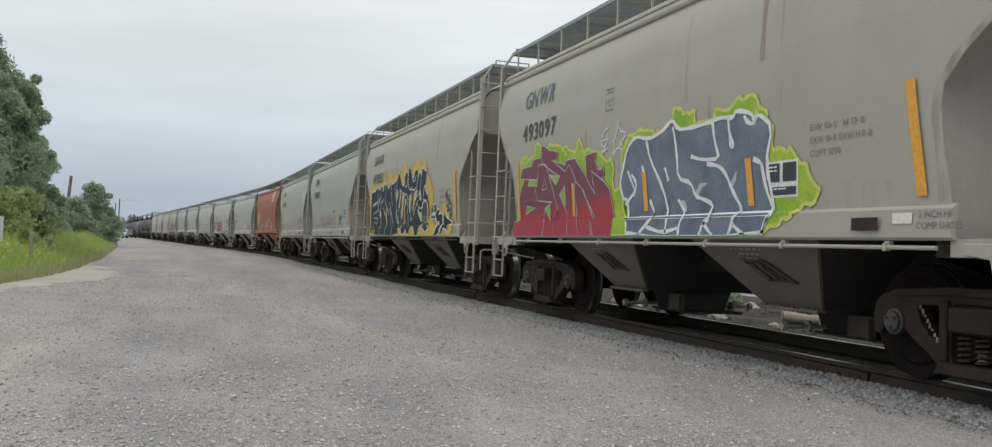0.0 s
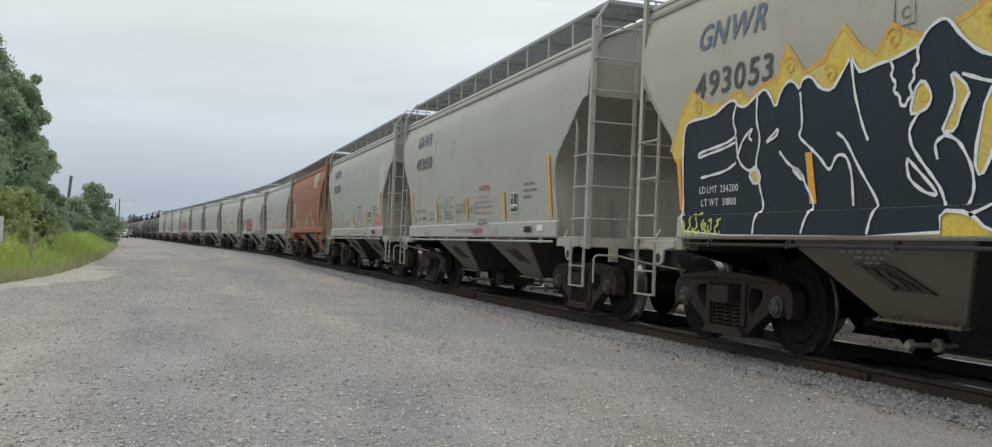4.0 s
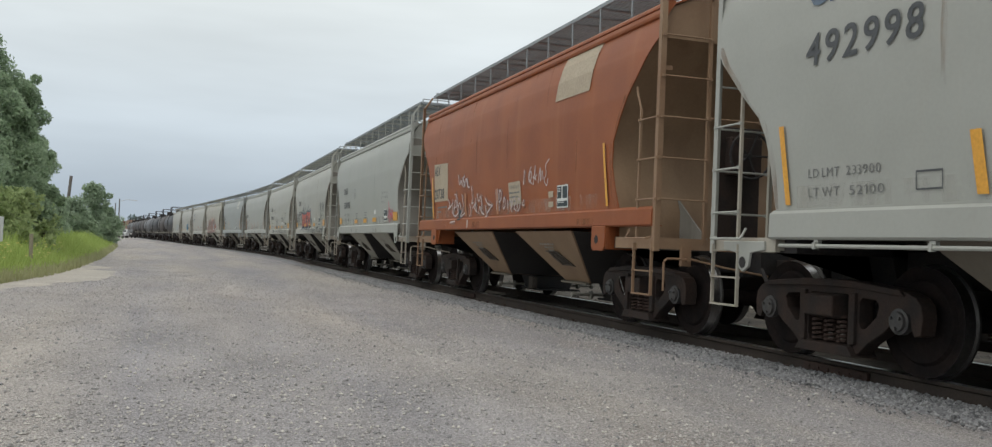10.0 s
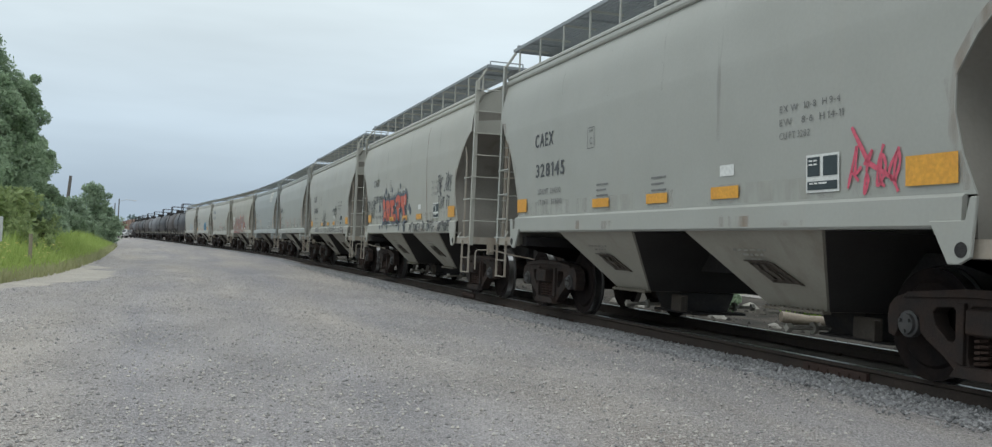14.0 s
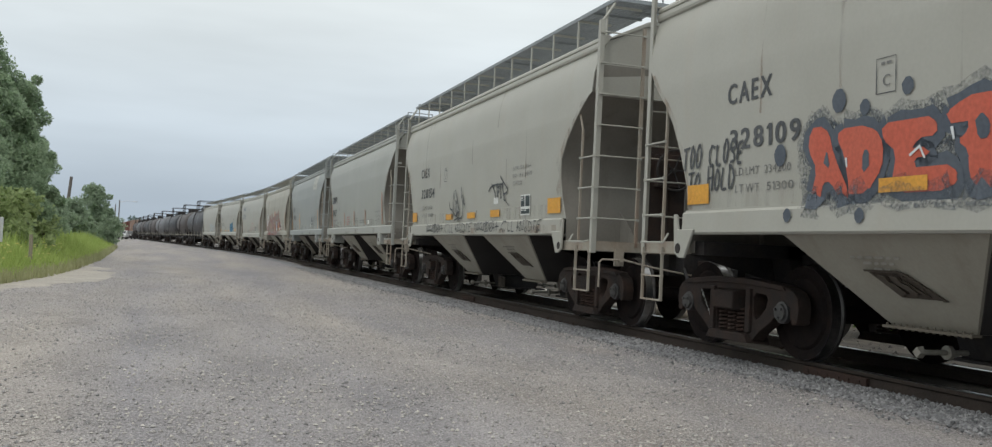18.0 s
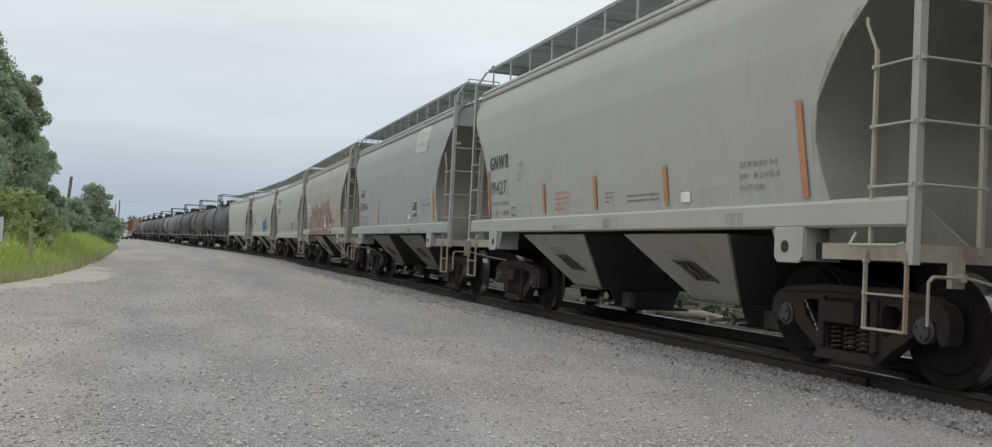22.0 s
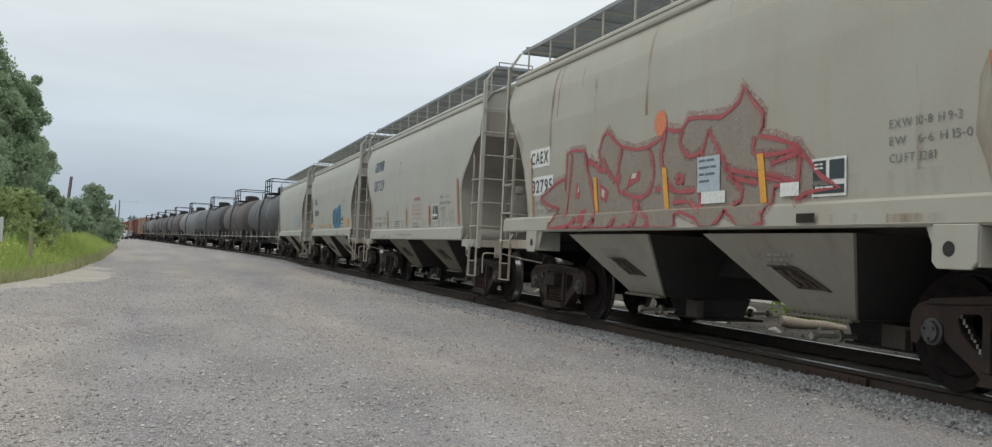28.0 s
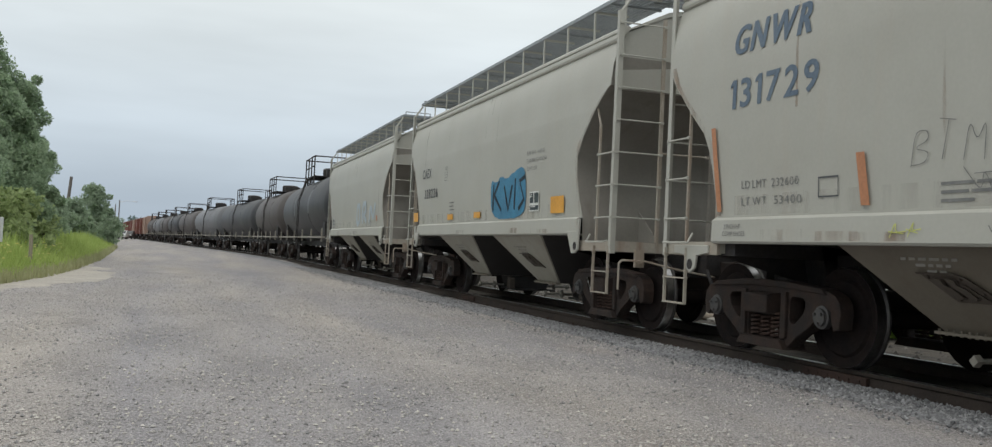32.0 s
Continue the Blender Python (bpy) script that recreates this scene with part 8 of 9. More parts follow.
letter("COMP SHOES", -4.52, 1.17, 0.045, M_CHAR, c)
scrawl(-2.2, 1.16, 0.35, 0.10, 83, M_LIMEINK, c, 0.014, 2)

# Two last hoppers.
c = add_car("azure_tag", "curved", M_GREY_LIGHT, "cream-grey covered hopper car with a small azure graffiti piece", 159.3, -0.45)
letter("CAEX", -3.75, 2.43, 0.2, M_CHAR, c, 0, 0.75, bold=0.05)
letter("328226", -3.55, 1.99, 0.2, M_CHAR, c, 0, 1.1, space=1.1, bold=0.05)
plate_c(-1.9, 2.3, M_CHAR, c)
paint_area("graffiti", rounded([(1.2, 1.48), (1.15, 2.15), (1.5, 2.05), (1.7, 2.2), (2.0, 2.1), (2.3, 2.2), (2.9, 2.3), (2.95, 1.55), (2.4, 1.45)]), M_SPAZURE, c, 0.01, "azure spray-painted letters")
paint_lines("graffiti_outline", [[(1.3, 1.6), (1.35, 2.05)], [(1.35, 1.85), (1.65, 2.1)], [(1.4, 1.85), (1.75, 1.6)], [(1.9, 2.0), (2.1, 1.6), (2.3, 2.0)], [(2.4, 1.6), (2.45, 2.1)], [(2.9, 2.1), (2.65, 2.05), (2.85, 1.75), (2.6, 1.6)]], 0.06, M_SPNAVY, c, 0.014)
load_panel(3.1, 3.5, 1.55, 1.85, c)
size_marks(c, 2.95, 2.42, 0.06)
for a, w, h in ((-4.48, 0.4, 0.2), (-1.6, 0.4, 0.11), (0.2, 0.4, 0.11), (4.0, 0.5, 0.24)):
    block("reflector_tape", a, a + w, 1.5, 1.5 + h, M_AMBER, c, 0.02, "amber reflective strip")
bars(-1.5, 1.85, [[0.35], [0.3], [0.35]], 0.03, 0.04, M_CHAR, c)
c = add_car("pale_letters", "curved", M_GREY_LIGHT, "cream-grey covered hopper car with faded pale blue letters", 172.4)
paint_lines("graffiti", [rounded([(0.6, 1.55), (0.7, 2.1), (1.1, 2.1), (1.15, 1.6), (0.65, 1.55)], False), rounded([(1.6, 1.55), (1.6, 2.1), (2.1, 2.15), (2.1, 1.9), (1.7, 1.8), (2.2, 1.6)], False), rounded([(2.6, 1.55), (2.8, 2.1), (3.2, 1.6), (3.5, 2.1)], False)], 0.16, M_SPPALE, c, 0.01)
load_panel(-4.1, -3.8, 1.55, 1.8, c)
block("sticker", 3.6, 3.8, 1.6, 1.75, M_CONSP, c, 0.01)


# ---- tank cars ----
def tank_mesh(half, mat):
    r = 1.47
    prof = [(-half, 0.02), (-half + 0.05, 0.5), (-half + 0.2, 1.05), (-half + 0.45, 1.35), (-half + 0.75, r), (-half * 0.34, r), (-half * 0.34, r + 0.012), (-half * 0.33, r + 0.012), (-half * 0.33, r), (half * 0.33, r), (half * 0.33, r + 0.012), (half * 0.34, r + 0.012), (half * 0.34, r), (half - 0.75, r), (half - 0.45, 1.35), (half - 0.2, 1.05), (half - 0.05, 0.5), (half, 0.02)]
    return Geo().revolve(prof, (0, 0, 2.5), 40, "y").mesh("tank_shell", mat, smooth=True)


def tank_platform_mesh():
    g = Geo().box(-1.1, 1.1, -1.5, 1.5, 3.93, 3.97)
    return g.mesh("dome_platform", M_BLACKIRON)


def tank_rail_mesh():
    g = Geo()
    for x in (-1.1, 1.1):
        for y in (-1.5, -0.5, 0.5, 1.5):
            g.tube((x, y, 3.6), (x, y, 4.85), 0.03, 6)
        for z in (4.4, 4.85):
            g.tube((x, -1.5, z), (x, 1.5, z), 0.03, 6)
    for y in (-1.5, 1.5):
        g.tube((-1.1, y, 4.85), (1.1, y, 4.85), 0.03, 6)
    return g.mesh("safety_rail", M_BLACKIRON)


def tank_dome_mesh():
    g = Geo().revolve([(3.9, 0.5), (4.35, 0.5), (4.42, 0.42), (4.45, 0.1)], (0, 0, 0), 18, "z")
    g.revolve([(3.9, 0.16), (4.4, 0.16), (4.46, 0.05)], (0.1, 0.95, 0), 10, "z")
    g.box(-0.45, 0.45, -0.95, -0.6, 3.95, 4.3)
    return g.mesh("dome", M_BLACKIRON, smooth=True)


def tank_sill_mesh(half):
    g = Geo().box(-0.3, 0.3, -half - 0.3, half + 0.3, 0.78, 1.05)
    for s in (-1, 1):
        g.box(-1.45, 1.45, s * (half + 0.1) - 0.25, s * (half + 0.1) + 0.25, 1.02, 1.1)
        g.prism([(-1.3, 1.0), (1.3, 1.0), (1.3, 1.9), (0.9, 1.3), (-0.9, 1.3), (-1.3, 1.9)], "y", s * (half - 1.5) - 0.35, s * (half - 1.5) + 0.35)
    return g.mesh("underframe", M_BLACKIRON)


def tank_walk_mesh(half):
    g = Geo()
    for s in (-1, 1):
        g.box(s * 1.5 - 0.06, s * 1.5 + 0.06, -half, half, 1.12, 1.19)
        for k in range(6):
            y = -half + 0.6 + k * (2 * half - 1.2) / 5
            g.box(s * 1.5 - 0.03, s * 1.5 + 0.03, y - 0.03, y + 0.03, 0.98, 1.5)
    return g.mesh("side_walkway", M_DULL)


def tank_ladder_mesh():
    g = Geo()
    for y in (-0.25, 0.25):
        g.path([(-1.56, y, 0.6), (-1.56, y, 2.8), (-1.2, y, 3.95)], 0.022)
    for k in range(8):
        z = 0.75 + k * 0.38
        x = -1.56 if z < 2.8 else -1.56 + (z - 2.8) * 0.313
        g.tube((x, -0.25, z), (x, 0.25, z), 0.014, 6)
    return g.mesh("ladder", M_BLACKIRON)


TANKS = [(18.2, M_TANKBLACK), (13.7, M_TANKBROWN), (19.8, M_TANKBLACK), (21.3, M_TANKGREY), (19.3, M_TANKBROWN), (17.0, M_TANKBLACK), (16.2, M_TANKBROWN), (17.0, M_TANKGREY), (17.0, M_TANKBROWN)]
HEAD = 178.7
tale = {"black_tank_paint": "black tank car with a railed dome platform", "sooty_grey_tank_paint": "sooty grey tank car with a railed dome platform", "brownish_black_tank_paint": "brownish black streaked tank car with a railed dome"}
for i, (length, mat) in enumerate(TANKS):
    half = length / 2 - 0.85
    car = thing("tank_car", tale[mat.name], "tank car", "cars of the train")
    part("tank_shell", tank_mesh(half, mat), car)
    part("dome_platform", kept("tplat", tank_platform_mesh), car)
    part("safety_rail", kept("trail", tank_rail_mesh), car, "thin black safety rails")
    part("dome", kept("tdome", tank_dome_mesh), car)
    part("underframe", tank_sill_mesh(half), car)
    part("side_walkway", tank_walk_mesh(half), car)
    for turn in (Matrix.Identity(4), TURN):
        part("ladder", kept("tladder", tank_ladder_mesh), car, m=turn)
        part("coupler", kept("coupler", coupler_mesh), car, m=turn @ pose(0, length / 2 - 0.7, 0))
    if i == 0:
        for y in (2.6, 1.2, -2.6):
            g = Geo()
            for k in range(7):
                a0, a1 = radians(150 + k * 6), radians(156 + k * 6)
                g.face_set([(1.482 * math.cos(a0), y, 2.5 + 1.482 * math.sin(a0)), (1.482 * math.cos(a1), y, 2.5 + 1.482 * math.sin(a1)), (1.482 * math.cos(a1), y - 0.5, 2.5 + 1.482 * math.sin(a1)), (1.482 * math.cos(a0), y - 0.5, 2.5 + 1.482 * math.sin(a0))], [(0, 1, 2, 3)])
            part("lettering", g.mesh("lettering", M_TANKGREY), car, "faded pale marks")
    for s in (-1, 1):
        truck(car, s * (half - 1.5), False)
    MOVERS.append((car, HEAD + length / 2))
    HEAD += length


# ---- boxcars at the tail ----
def boxcar_mesh(mat):
    g = Geo().prism([(-1.5, 1.05), (1.5, 1.05), (1.5, 4.45), (1.2, 4.6), (0, 4.7), (-1.2, 4.6), (-1.5, 4.45)], "y", -7.4, 7.4)
    for s in (-1, 1):
        for k in range(16):
            y = -7.35 + k * 0.98
            if abs(y) > 1.5:
                g.box(s * 1.5 - 0.05, s * 1.5 + 0.05, y - 0.05, y + 0.05, 1.05, 4.42)
    return g.mesh("body", mat)


def boxdoor_mesh(mat):
    g = Geo().box(-1.57, -1.52, -1.5, 1.5, 1.15, 4.3)
    for k in range(5):
        g.box(-1.60, -1.57, -1.45, 1.45, 1.4 + k * 0.6, 1.48 + k * 0.6)
    g.box(-1.6, -1.52, -4.6, 1.6, 4.3, 4.36)
    return g.mesh("sliding_door", mat)


for i in range(8):
    mat = M_BOXTAN if i in (0, 3) else M_BOXRED
    car = thing("boxcar", "tan ribbed boxcar with sliding doors" if mat is M_BOXTAN else "dull red ribbed boxcar with sliding doors", "boxcar", "cars of the train")
    part("body", kept(("box", mat.name), lambda: boxcar_mesh(mat)), car)
    for turn in (Matrix.Identity(4), TURN):
        part("sliding_door", kept(("door", mat.name), lambda: boxdoor_mesh(mat)), car, m=turn)
        part("coupler", kept("coupler", coupler_mesh), car, m=turn @ pose(0, 7.5, 0))
    part("underframe", kept("boxsill", lambda: Geo().box(-0.4, 0.4, -7.6, 7.6, 0.75, 1.05).box(-1.4, 1.4, -3, 3, 0.6, 1.05).mesh("underframe", M_BLACKIRON)), car)
    for s in (-5.6, 5.6):
        truck(car, s, False)
    MOVERS.append((car, HEAD + 8.1))
    HEAD += 16.2


def motions():
    """The train rolls past; its wheels turn under it."""
    for car, y0 in MOVERS:
        rows = []
        for k in range(33):
            y = y0 - gone(k)
            rows.append((float(k), pose(track_x(y), y, 0, 0, 0, track_turn(y))))
        walk(car, rows)
    step = 32.0 / 240
    for w, e in ROLLING:
        rows = [(k * step, pose(0, e, WHEEL, math.degrees(gone(k * step) / WHEEL) % 360.0)) for k in range(241)]
        walk(w, rows)


# ---- vegetation, poles and clutter ----
def leaf_mesh(name, blobs, size, mat, per=1.0, droop=0.3):
    """Leaves as small bent diamonds, crowded near the surface of uneven clumps: blobs are (centre, radii, count)."""
    rng = np.random.default_rng(7 + len(blobs))
    vs, fs, k = [], [], 0
    for (c, r, n) in blobs:
        n = int(n * per)
        d = rng.normal(size=(n, 3))
        d /= np.linalg.norm(d, axis=1)[:, None]
        rad = 0.45 + 0.6 * rng.random(n) ** 0.6
        lump = np.array([1 + 0.28 * noise.noise((q[0] * 2.2 + c[0], q[1] * 2.2 + c[1], q[2] * 2.2)) for q in d])
        p = np.array(c) + d * (rad * lump)[:, None] * np.array(r)
        a, b = rng.normal(size=(n, 3)), rng.normal(size=(n, 3))
        a /= np.linalg.norm(a, axis=1)[:, None]
        b = np.cross(a, b)
        b /= np.linalg.norm(b, axis=1)[:, None]
        s = size * (0.6 + 0.8 * rng.random(n))[:, None]
        quad = np.stack([p + a * s, p + b * s * 0.5 - np.array([0, 0, droop]) * s * 0.3, p - a * s, p - b * s * 0.5 - np.array([0, 0, droop]) * s * 0.3], 1)
        vs.append(quad.reshape(-1, 3))
        fs.append(np.arange(4 * n).reshape(-1, 4) + k)
        k += 4 * n
    me = bpy.data.meshes.new(name)
    me.from_pydata(np.concatenate(vs).tolist(), [], np.concatenate(fs).tolist())
    me.materials.append(mat)
    return me


def trunk_mesh(height, r, limbs, seed):
    rnd = random.Random(seed)
    g = Geo()
    pts = [(0, 0, -0.2)]
    for i in range(1, 6):
        pts.append((pts[-1][0] + rnd.uniform(-0.12, 0.12), pts[-1][1] + rnd.uniform(-0.12, 0.12), height * i / 5))
    for i, (a, b) in enumerate(zip(pts, pts[1:])):
        g.tube(a, b, r * (1 - i / 6), 8, r * (1 - (i + 1) / 6))
    for i in range(limbs):
        t = rnd.uniform(0.3, 0.9)
        z = height * t
        an = rnd.uniform(0, 6.28)
        ln = height * rnd.uniform(0.08, 0.15)
        g.tube((0, 0, z), (ln * math.cos(an), ln * math.sin(an), z + ln * 0.7), r * 0.4 * (1.1 - t), 6, r * 0.1)
    return g.mesh("trunk", M_BARK, smooth=True)


def tree(x, y, height, spread, seed, label, mat, leaves, size, name="tree", category="tree", low=0.12):
    rnd = random.Random(seed)
    t = thing(name, label, category, m=pose(x, y, ground_z(x, y)))
    part("trunk", trunk_mesh(height * 0.85, 0.05 + height * 0.016, 10, seed), t, "grey-brown bark")
    blobs = []
    for i in range(26):
        h = low + (0.97 - low) * (i + rnd.random()) / 26
        w = spread * (math.sin(math.pi * min(1, 0.16 + h * 0.86)) ** 0.6) * (1.12 - 0.5 * h)
        an, d = rnd.uniform(0, 6.28), rnd.uniform(0.25, 0.95) * w
        s = spread * rnd.uniform(0.26, 0.46) * (1.1 - 0.45 * h)
        blobs.append(((d * math.cos(an), d * math.sin(an), height * h), (s, s, s * 0.8), leaves / 26))
    for i in range(14):
        h = rnd.uniform(0.3, 1.0)
        w = spread * (1.15 - 0.75 * h)
        an = rnd.uniform(0, 6.28)
        blobs.append(((w * math.cos(an), w * math.sin(an), height * h), (spread * 0.13,) * 3, leaves / 90))
    part("crown", leaf_mesh("crown", blobs, size, mat), t, "dense small green leaves")
    return t


def seen_from_eye(deg, dist):
    return dist * math.sin(radians(deg)), dist * math.cos(radians(deg))


DARK_TREE = "tall dark green leafy tree beside the gravel yard"
for deg, dist, height, spread, seed, leaves in ((-10.9, 39.0, 8.6, 2.5, 1, 9000), (-8.55, 43.0, 7.3, 1.6, 2, 6500), (-9.6, 36.5, 6.3, 1.6, 3, 5500), (-7.85, 47.0, 5.2, 1.5, 4, 5000), (-12.6, 34.0, 7.4, 2.2, 6, 4500)):
    x, y = seen_from_eye(deg, dist)
    tree(x, y, height, spread, seed, DARK_TREE, M_LEAF, leaves * 3.2, 0.07, low=0.05)
for deg, dist, height, spread, seed, leaves in ((-4.65, 76.0, 4.6, 1.9, 11, 3600), (-5.75, 72.0, 3.3, 1.6, 12, 2600), (-6.6, 64.0, 3.0, 1.7, 13, 2600), (-3.95, 92.0, 3.2, 1.7, 14, 2200), (-7.4, 56.0, 2.9, 1.5, 15, 2200)):
    x, y = seen_from_eye(deg, dist)
    tree(x, y, height, spread, seed, "grey-green bushy sapling behind the tall grass", M_LEAF2, leaves * 1.5, 0.12, "shrub", "shrub", 0.02)

for deg, dist, height, spread, seed, leaves in ((-9.3, 30.5, 2.2, 1.0, 21, 2400), (-8.3, 33.0, 2.3, 1.0, 22, 2400), (-7.5, 37.0, 1.9, 1.0, 23, 2000)):
    x, y = seen_from_eye(deg, dist)
    tree(x, y, height, spread, seed, "olive-green bush between the tall grass and the trees", M_BUSH, leaves, 0.085, "bush", "bush", 0.02)


def grass_mesh(name, spots, mat):
    """Blades: (x, y, height, width) with a bend each."""
    rng = np.random.default_rng(3)
    p = np.array(spots)
    n = len(p)
    an = rng.random(n) * 6.283
    lean = rng.normal(0, 0.22, (n, 2)) * p[:, 2:3]
    dx, dy = np.cos(an) * p[:, 3] / 2, np.sin(an) * p[:, 3] / 2
    z0 = np.array([ground_z(a, b) for a, b in p[:, :2]])
    v = np.zeros((n, 5, 3))
    v[:, 0] = np.stack([p[:, 0] - dx, p[:, 1] - dy, z0], 1)
    v[:, 1] = np.stack([p[:, 0] + dx, p[:, 1] + dy, z0], 1)
    mx, my = p[:, 0] + lean[:, 0] * 0.35, p[:, 1] + lean[:, 1] * 0.35
    v[:, 2] = np.stack([mx + dx * 0.8, my + dy * 0.8, z0 + p[:, 2] * 0.6], 1)
    v[:, 3] = np.stack([mx - dx * 0.8, my - dy * 0.8, z0 + p[:, 2] * 0.6], 1)
    v[:, 4] = np.stack([p[:, 0] + lean[:, 0], p[:, 1] + lean[:, 1], z0 + p[:, 2]], 1)
    k = np.arange(n) * 5
    f = [tuple(q) for q in np.stack([k, k + 1, k + 2, k + 3], 1).tolist()] + [tuple(q) for q in np.stack([k + 3, k + 2, k + 4], 1).tolist()]
    me = bpy.data.meshes.new(name)
    me.from_pydata(v.reshape(-1, 3).tolist(), [], f)
    me.materials.append(mat)
    return me


def meadow():
    rnd = random.Random(17)
    tall, dry = [], []
    while len(tall) < 42000:
        y = 17 + 75 * rnd.random() ** 1.5
        d = rnd.random() ** 1.3 * 9.0
        x = verge_x(y) - 0.1 - d
        patch = 0.5 + 0.5 * noise.noise((x * 0.5, y * 0.22, 2.0))
        if y < 19.5 and rnd.random() < 0.6:
            continue
        h = (0.28 + 0.75 * min(1.0, d / 1.3)) * (0.65 + 0.55 * patch) * rnd.uniform(0.6, 1.15)
        tall.append((x, y, h, rnd.uniform(0.025, 0.06)))
    while len(dry) < 5500:
        y = 17 + 60 * rnd.random() ** 1.6
        x = verge_x(y) + 0.25 - abs(rnd.gauss(0, 0.5))
        dry.append((x, y, rnd.uniform(0.08, 0.32), rnd.uniform(0.02, 0.04)))
    tagged(new("tall_grass", grass_mesh("tall_grass", tall, M_GRASS)), "tall yellow-green grass and weeds along the yard", "grass", kind="stuff")
    tagged(new("dry_grass", grass_mesh("dry_grass", dry, M_DRYGRASS)), "short straw-coloured grass at the gravel edge", "grass", kind="stuff")
    g = Geo()
    for i in range(110):
        y = rnd.uniform(20, 30)
        x = verge_x(y) - rnd.uniform(0.2, 1.7)
        z = ground_z(x, y) + rnd.uniform(0.35, 0.75)
        r = rnd.uniform(0.018, 0.035)
        g.revolve([(z - r * 0.4, r * 0.5), (z, r), (z + r * 0.3, r * 0.4)], (x, y, 0), 6, "z")
    tagged(new("wild_flowers", g.mesh("wild_flowers", M_FLOWER)), "small pale yellow wild flowers among the grass", "flowers", kind="stuff")


meadow()

# Yard stones, larger towards the rails.
rnd = random.Random(23)
spots = []
while len(spots) < 48000:
    y = 3.2 + 26 * rnd.random() ** 2.0
    x = rnd.uniform(-3.5, 5.2)
    heap = 0.6 + 0.6 * noise.noise((x * 0.9, y * 0.6, 4.0))
    if abs(x) < 0.35 + 0.75 * y and rnd.random() < heap:
        spots.append((x, y, 0.004 + 0.0125 * rnd.random() ** 2.2))
scatter_stones("loose_gravel", "loose grey and tan pebbles strewn on the yard", spots, M_PEBBLE)
spots = []
while len(spots) < 30000:
    y = 2.5 + 38 * rnd.random() ** 1.7
    d = abs(rnd.gauss(0, 0.42))
    spots.append((track_x(y) - bed_edge(y) - 0.10 - d, y, 0.006 + 0.015 * rnd.random() ** 2))
scatter_stones("ballast_stones", "blue-grey crushed stones against the near rail", spots, M_BSTONE, 0.02)
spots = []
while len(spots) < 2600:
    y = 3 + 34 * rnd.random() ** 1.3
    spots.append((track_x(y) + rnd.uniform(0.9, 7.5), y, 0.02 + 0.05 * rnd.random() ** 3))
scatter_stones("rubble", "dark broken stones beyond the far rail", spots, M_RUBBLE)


def rock_mesh(seed, s):
    r = random.Random(seed)
    bm = bmesh.new()
    bmesh.ops.create_icosphere(bm, subdivisions=2, radius=1.0)
    for v in bm.verts:
        k = 1 + 0.35 * noise.noise(v.co * 1.3 + Vector((seed, 0, 0))) + r.uniform(-0.05, 0.05)
        v.co = Vector((v.co.x * s * 1.4 * k, v.co.y * s * k, v.co.z * s * 0.6 * k))
    me = bpy.data.meshes.new("rock")
    bm.to_mesh(me)
    bm.free()
    me.materials.append(M_STONE)
    return me


ROCKS = [rock_mesh(i, 0.16) for i in range(4)]
for i, (x, y, k) in enumerate(((9.62, 15.6, 0.9), (13.2, 20.0, 1.3), (9.7, 15.9, 0.8), (10.0, 9.4, 0.8), (9.9, 20.5, 1.1), (10.6, 22.0, 0.8), (9.5, 18.6, 0.7), (10.2, 8.0, 0.9), (10.5, 27.0, 1.2), (9.6, 13.8, 0.7))):
    ob = tagged(new("rock", ROCKS[i % 4]), "pale weathered stone lying beyond the far rail", "rock", "rocks beyond the track")
    ob.matrix_basis = pose(x, y, ground_z(x, y) + 0.03, 0, 0, i * 47) @ Matrix.Scale(k, 4)


def log_mesh():
    prof = [(-0.65, 0.05), (-0.64, 0.105), (-0.4, 0.11), (-0.1, 0.098), (0.25, 0.094), (0.5, 0.08), (0.66, 0.074), (0.67, 0.03)]
    g = Geo().revolve(prof, (0, 0, 0), 12)
    g.v = [(p[0], p[1] + 0.025 * math.sin(p[0] * 4), p[2] + 0.012 * math.sin(p[0] * 7)) for p in g.v]
    return g.mesh("log", M_LOG, smooth=True)


for x, y, turn in ((11.5, 15.3, -12), (9.5, 16.5, -25)):
    ob = tagged(new("log", kept("log", log_mesh)), "short bleached log lying beyond the far rail", "log", "logs beyond the track")
    ob.matrix_basis = pose(x, y, ground_z(x, y) + 0.1, 0, 4, turn)

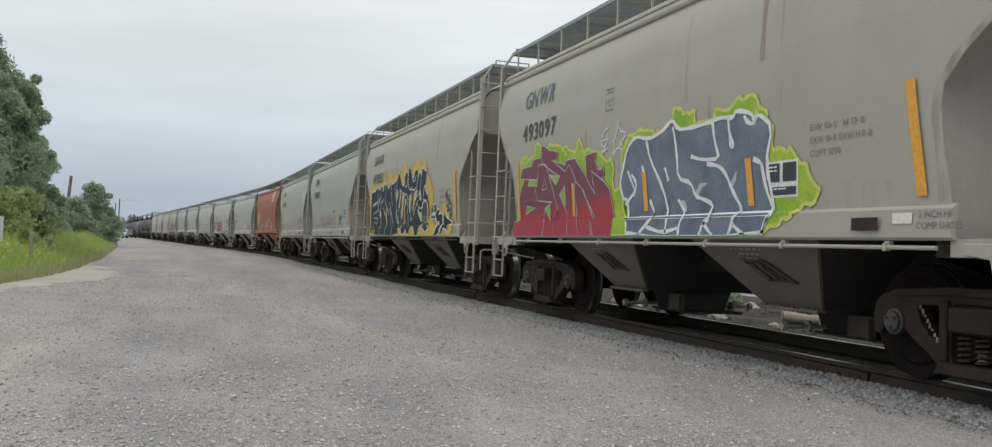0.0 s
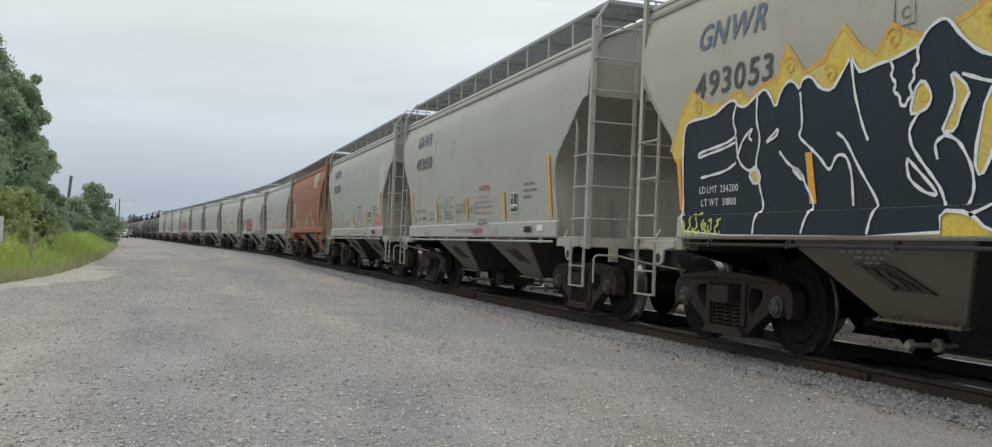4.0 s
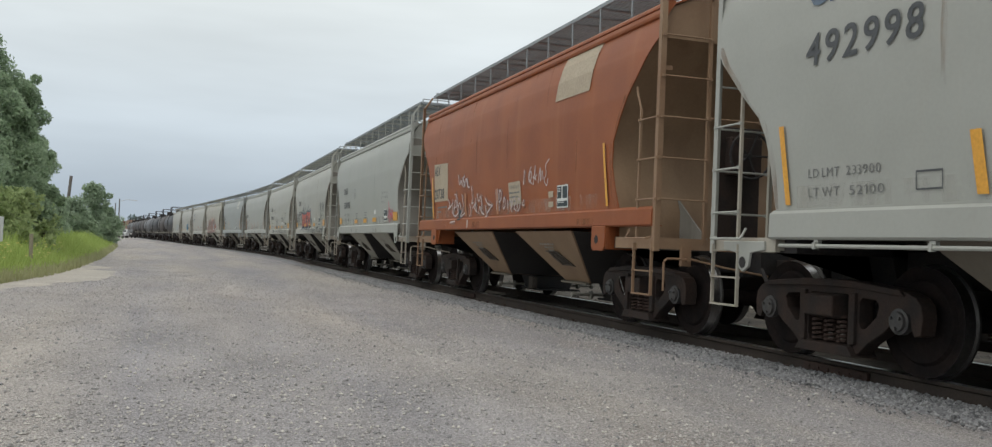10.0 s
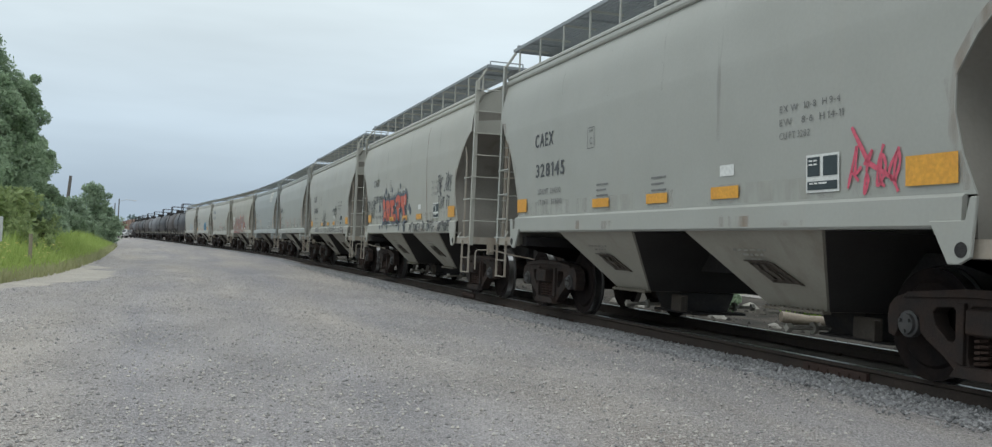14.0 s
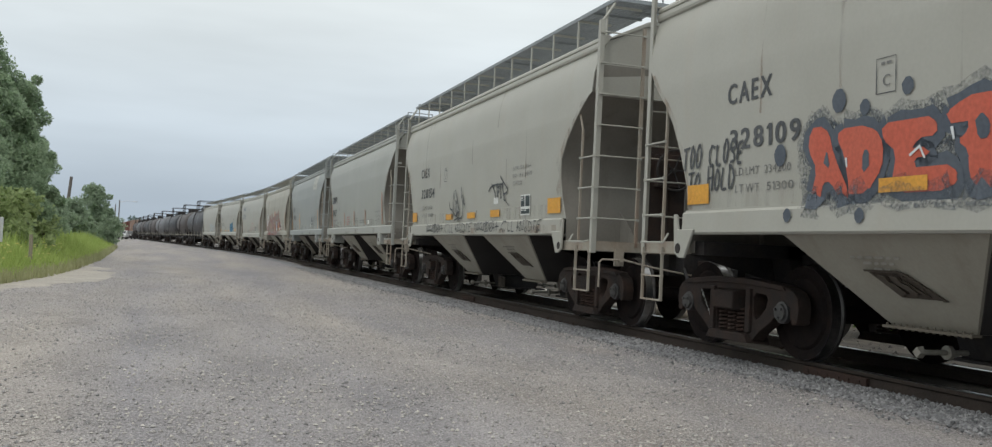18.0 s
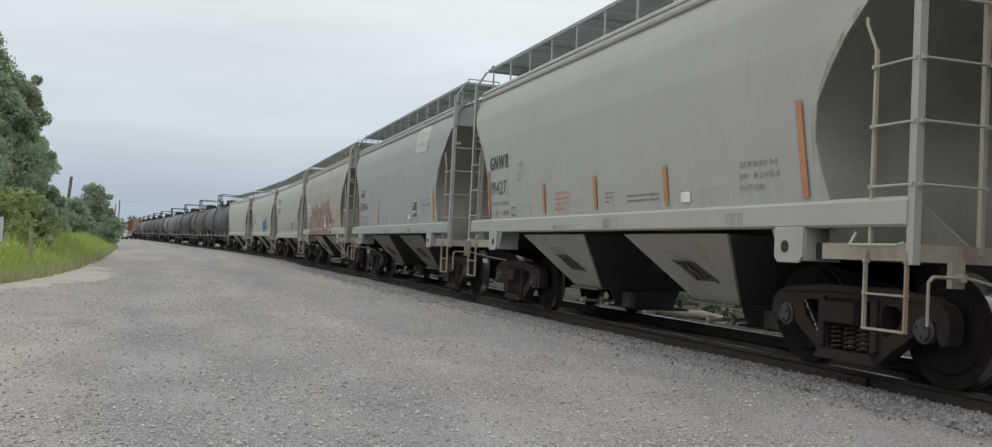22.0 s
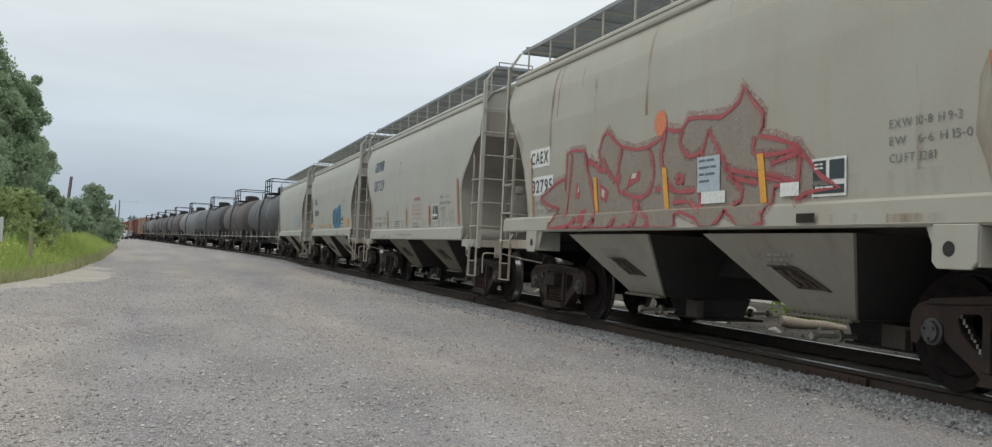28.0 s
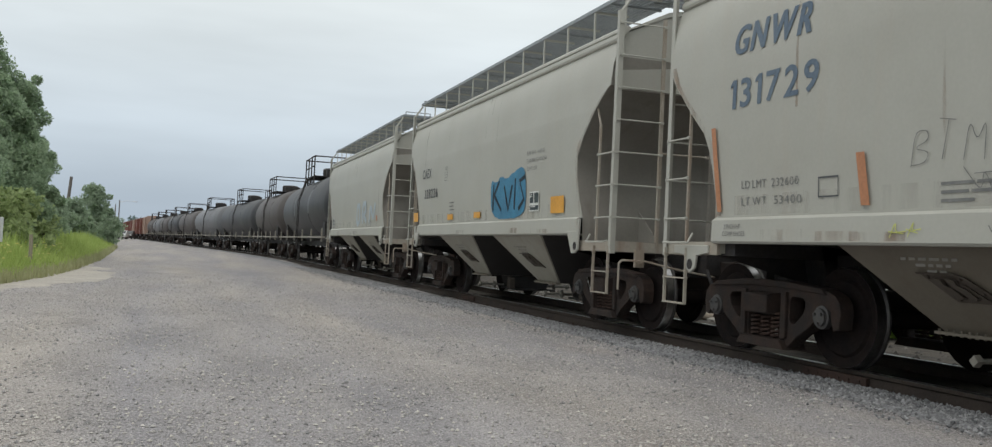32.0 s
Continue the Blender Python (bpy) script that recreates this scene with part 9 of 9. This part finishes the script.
for i, (x, y, r, mat) in enumerate(((11.7, 13.1, 0.85, M_SHRUB), (12.0, 13.6, 0.75, M_WEED), (13.5, 18.0, 1.1, M_WEED), (12.4, 13.6, 0.60, M_LEAF2), (13.3, 13.2, 0.5, M_WEED), (11.3, 10.6, 0.4, M_WEED), (12.6, 20.5, 0.7, M_WEED), (14.0, 24.0, 0.8, M_LEAF2), (11.6, 18.8, 0.4, M_LEAF2), (12.9, 9.3, 0.6, M_LEAF2), (14.5, 29.0, 0.9, M_WEED), (15.0, 15.0, 0.7, M_LEAF2))):
    rr = random.Random(i)
    blobs = [((rr.uniform(-r, r) * 0.7, rr.uniform(-r, r) * 0.7, r * rr.uniform(0.25, 1.0)), (r * 0.42, r * 0.42, r * 0.38), 90 + 170 * r * r) for _ in range(10)]
    w = thing("weed_bush", "low bright green weeds beyond the far rail", "bush", "bushes beyond the track", m=pose(x, y, ground_z(x, y)))
    part("stems", Geo().tube((0, 0, -0.05), (0.05, 0, r * 0.8), 0.015, 5).tube((0, 0, -0.05), (-0.12, 0.1, r * 0.7), 0.012, 5).mesh("stems", M_BARK), w)
    part("leaves", leaf_mesh("leaves", blobs, 0.055, mat), w)

# Trees and bushes across the tracks, seen between and under the cars.
for i in range(12):
    x, y = 20 + 5.5 * (i % 4) + 2.0 * math.sin(i * 2.1), 6 + i * 6.5
    tree(x, y, (6.4 if i > 3 else 3.6) + 2.0 * abs(math.sin(i * 1.9)), 2.1, 40 + i, "leafy green tree across the tracks", M_LEAF2, 3000, 0.14, low=0.05)


def woods(name, label, path, height, depth, count, size, seed):
    rr = random.Random(seed)
    blobs = []
    for i in range(count):
        t = (i + rr.random()) / count
        k = t * (len(path) - 1)
        a, b, u = path[int(k)], path[min(int(k) + 1, len(path) - 1)], k - int(k)
        x, y = a[0] + (b[0] - a[0]) * u + rr.uniform(-depth, depth), a[1] + (b[1] - a[1]) * u + rr.uniform(-depth, depth)
        h = height * rr.uniform(0.55, 1.1)
        for j in range(3):
            blobs.append(((x + rr.uniform(-1, 1) * height * 0.2, y, h * (0.2 + 0.3 * j)), (height * 0.27, height * 0.27, h * 0.24), 46))
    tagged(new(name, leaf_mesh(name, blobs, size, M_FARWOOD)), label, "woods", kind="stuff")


woods("far_woods", "line of distant haze-tinted trees beyond the yard", [(-62, 430), (-30, 470), (10, 500), (70, 520)], 8.5, 8, 46, 0.9, 5)
woods("west_woods", "haze-tinted woods behind the roadside bushes", [(-14, 130), (-19, 170), (-27, 240), (-40, 330)], 4.2, 3, 34, 0.5, 6)
woods("east_woods", "haze-tinted trees far across the tracks", [(60, 60), (75, 130), (80, 240), (70, 400)], 7.0, 6, 40, 0.7, 8)


def utility_pole(deg, dist, height, lean, arm):
    x, y = seen_from_eye(deg, dist)
    p = thing("utility_pole", "weathered wooden utility pole rising behind the bushes", "utility pole", "poles along the yard", m=pose(x, y, ground_z(x, y), 0, lean, 0))
    part("pole", Geo().tube((0, 0, -0.5), (0, 0, height), 0.17, 10, 0.12).mesh("pole", M_WOODPOLE, smooth=True), p)
    if arm:
        part("lamp_arm", Geo().path([(0, 0, height - 0.6), (1.6, 0, height - 0.1), (3.2, 0, height - 0.2)], 0.05).mesh("lamp_arm", M_SIGN), p, "thin grey lamp bracket")
        part("lamp_head", Geo().box(3.0, 3.9, -0.15, 0.15, height - 0.32, height - 0.18).mesh("lamp_head", M_SIGN, 0.03), p, "flat street lamp head")


utility_pole(-6.22, 88.0, 5.7, 4.0, False)
utility_pole(-3.42, 240.0, 9.0, 0.0, True)
utility_pole(-3.62, 250.0, 8.2, 0.0, False)

x, y = seen_from_eye(-7.75, 26.0)
ob = tagged(new("wooden_stake", Geo().tube((0, 0, -0.2), (0.04, 0, 0.95), 0.045, 8).mesh("wooden_stake", M_POST, smooth=True)), "short weathered wooden stake in the tall grass", "post")
ob.matrix_basis = pose(x, y, ground_z(x, y), 0, -3, 0)
x, y = seen_from_eye(-9.35, 24.5)
s = thing("marker_sign", "pale narrow marker sign in the tall grass", "sign", m=pose(x, y, ground_z(x, y), 0, 0, 8))
part("post", Geo().box(-0.025, 0.025, -0.02, 0.02, -0.2, 1.3).mesh("post", M_SIGN, 0.004), s)
part("panel", Geo().box(-0.09, 0.09, -0.035, -0.022, 0.75, 1.32).mesh("panel", M_SIGN, 0.004), s, "blank pale panel")


def pickup(x, y, turn, mat, label):
    """A parked pickup, far along the yard."""
    c = thing("parked_pickup", label, "pickup truck", "parked vehicles", m=pose(x, y, ground_z(x, y), 0, 0, turn))
    body = [(-2.7, 0.45), (2.6, 0.45), (2.7, 0.75), (2.55, 1.05), (1.4, 1.12), (0.9, 1.72), (-0.6, 1.76), (-0.75, 1.15), (-2.7, 1.12)]
    part("body", Geo().prism(body, "x", -0.95, 0.95).mesh("body", mat, 0.04), c)
    part("windscreen", Geo().prism([(1.36, 1.15), (0.94, 1.66), (0.97, 1.69), (1.42, 1.16)], "x", -0.82, 0.82).mesh("windscreen", M_GLASSDARK), c, "dark glass")
    part("grille", Geo().box(-0.6, 0.6, 2.66, 2.73, 0.6, 0.95).mesh("grille", M_BLACKIRON, 0.01), c)
    for sx in (-0.75, 0.75):
        part("headlight", Geo().box(sx - 0.16, sx + 0.16, 2.64, 2.72, 0.76, 0.95).mesh("headlight", M_DECALWHITE, 0.02), c, "clear headlight")
        for wy in (-1.75, 1.75):
            part("wheel", Geo().revolve([(-0.11, 0.1), (-0.11, 0.33), (-0.08, 0.37), (0.08, 0.37), (0.11, 0.33), (0.11, 0.1)], (sx * 1.1, wy, 0.37), 16).mesh("wheel", M_BLACKIRON, smooth=True), c)


x, y = seen_from_eye(-3.18, 205.0)
pickup(x, y, 176, M_CARWHITE, "white pickup truck parked at the far end of the yard")
x, y = seen_from_eye(-2.82, 212.0)
pickup(x, y, 172, M_TANKBROWN, "dark pickup truck parked at the far end of the yard")


motions()
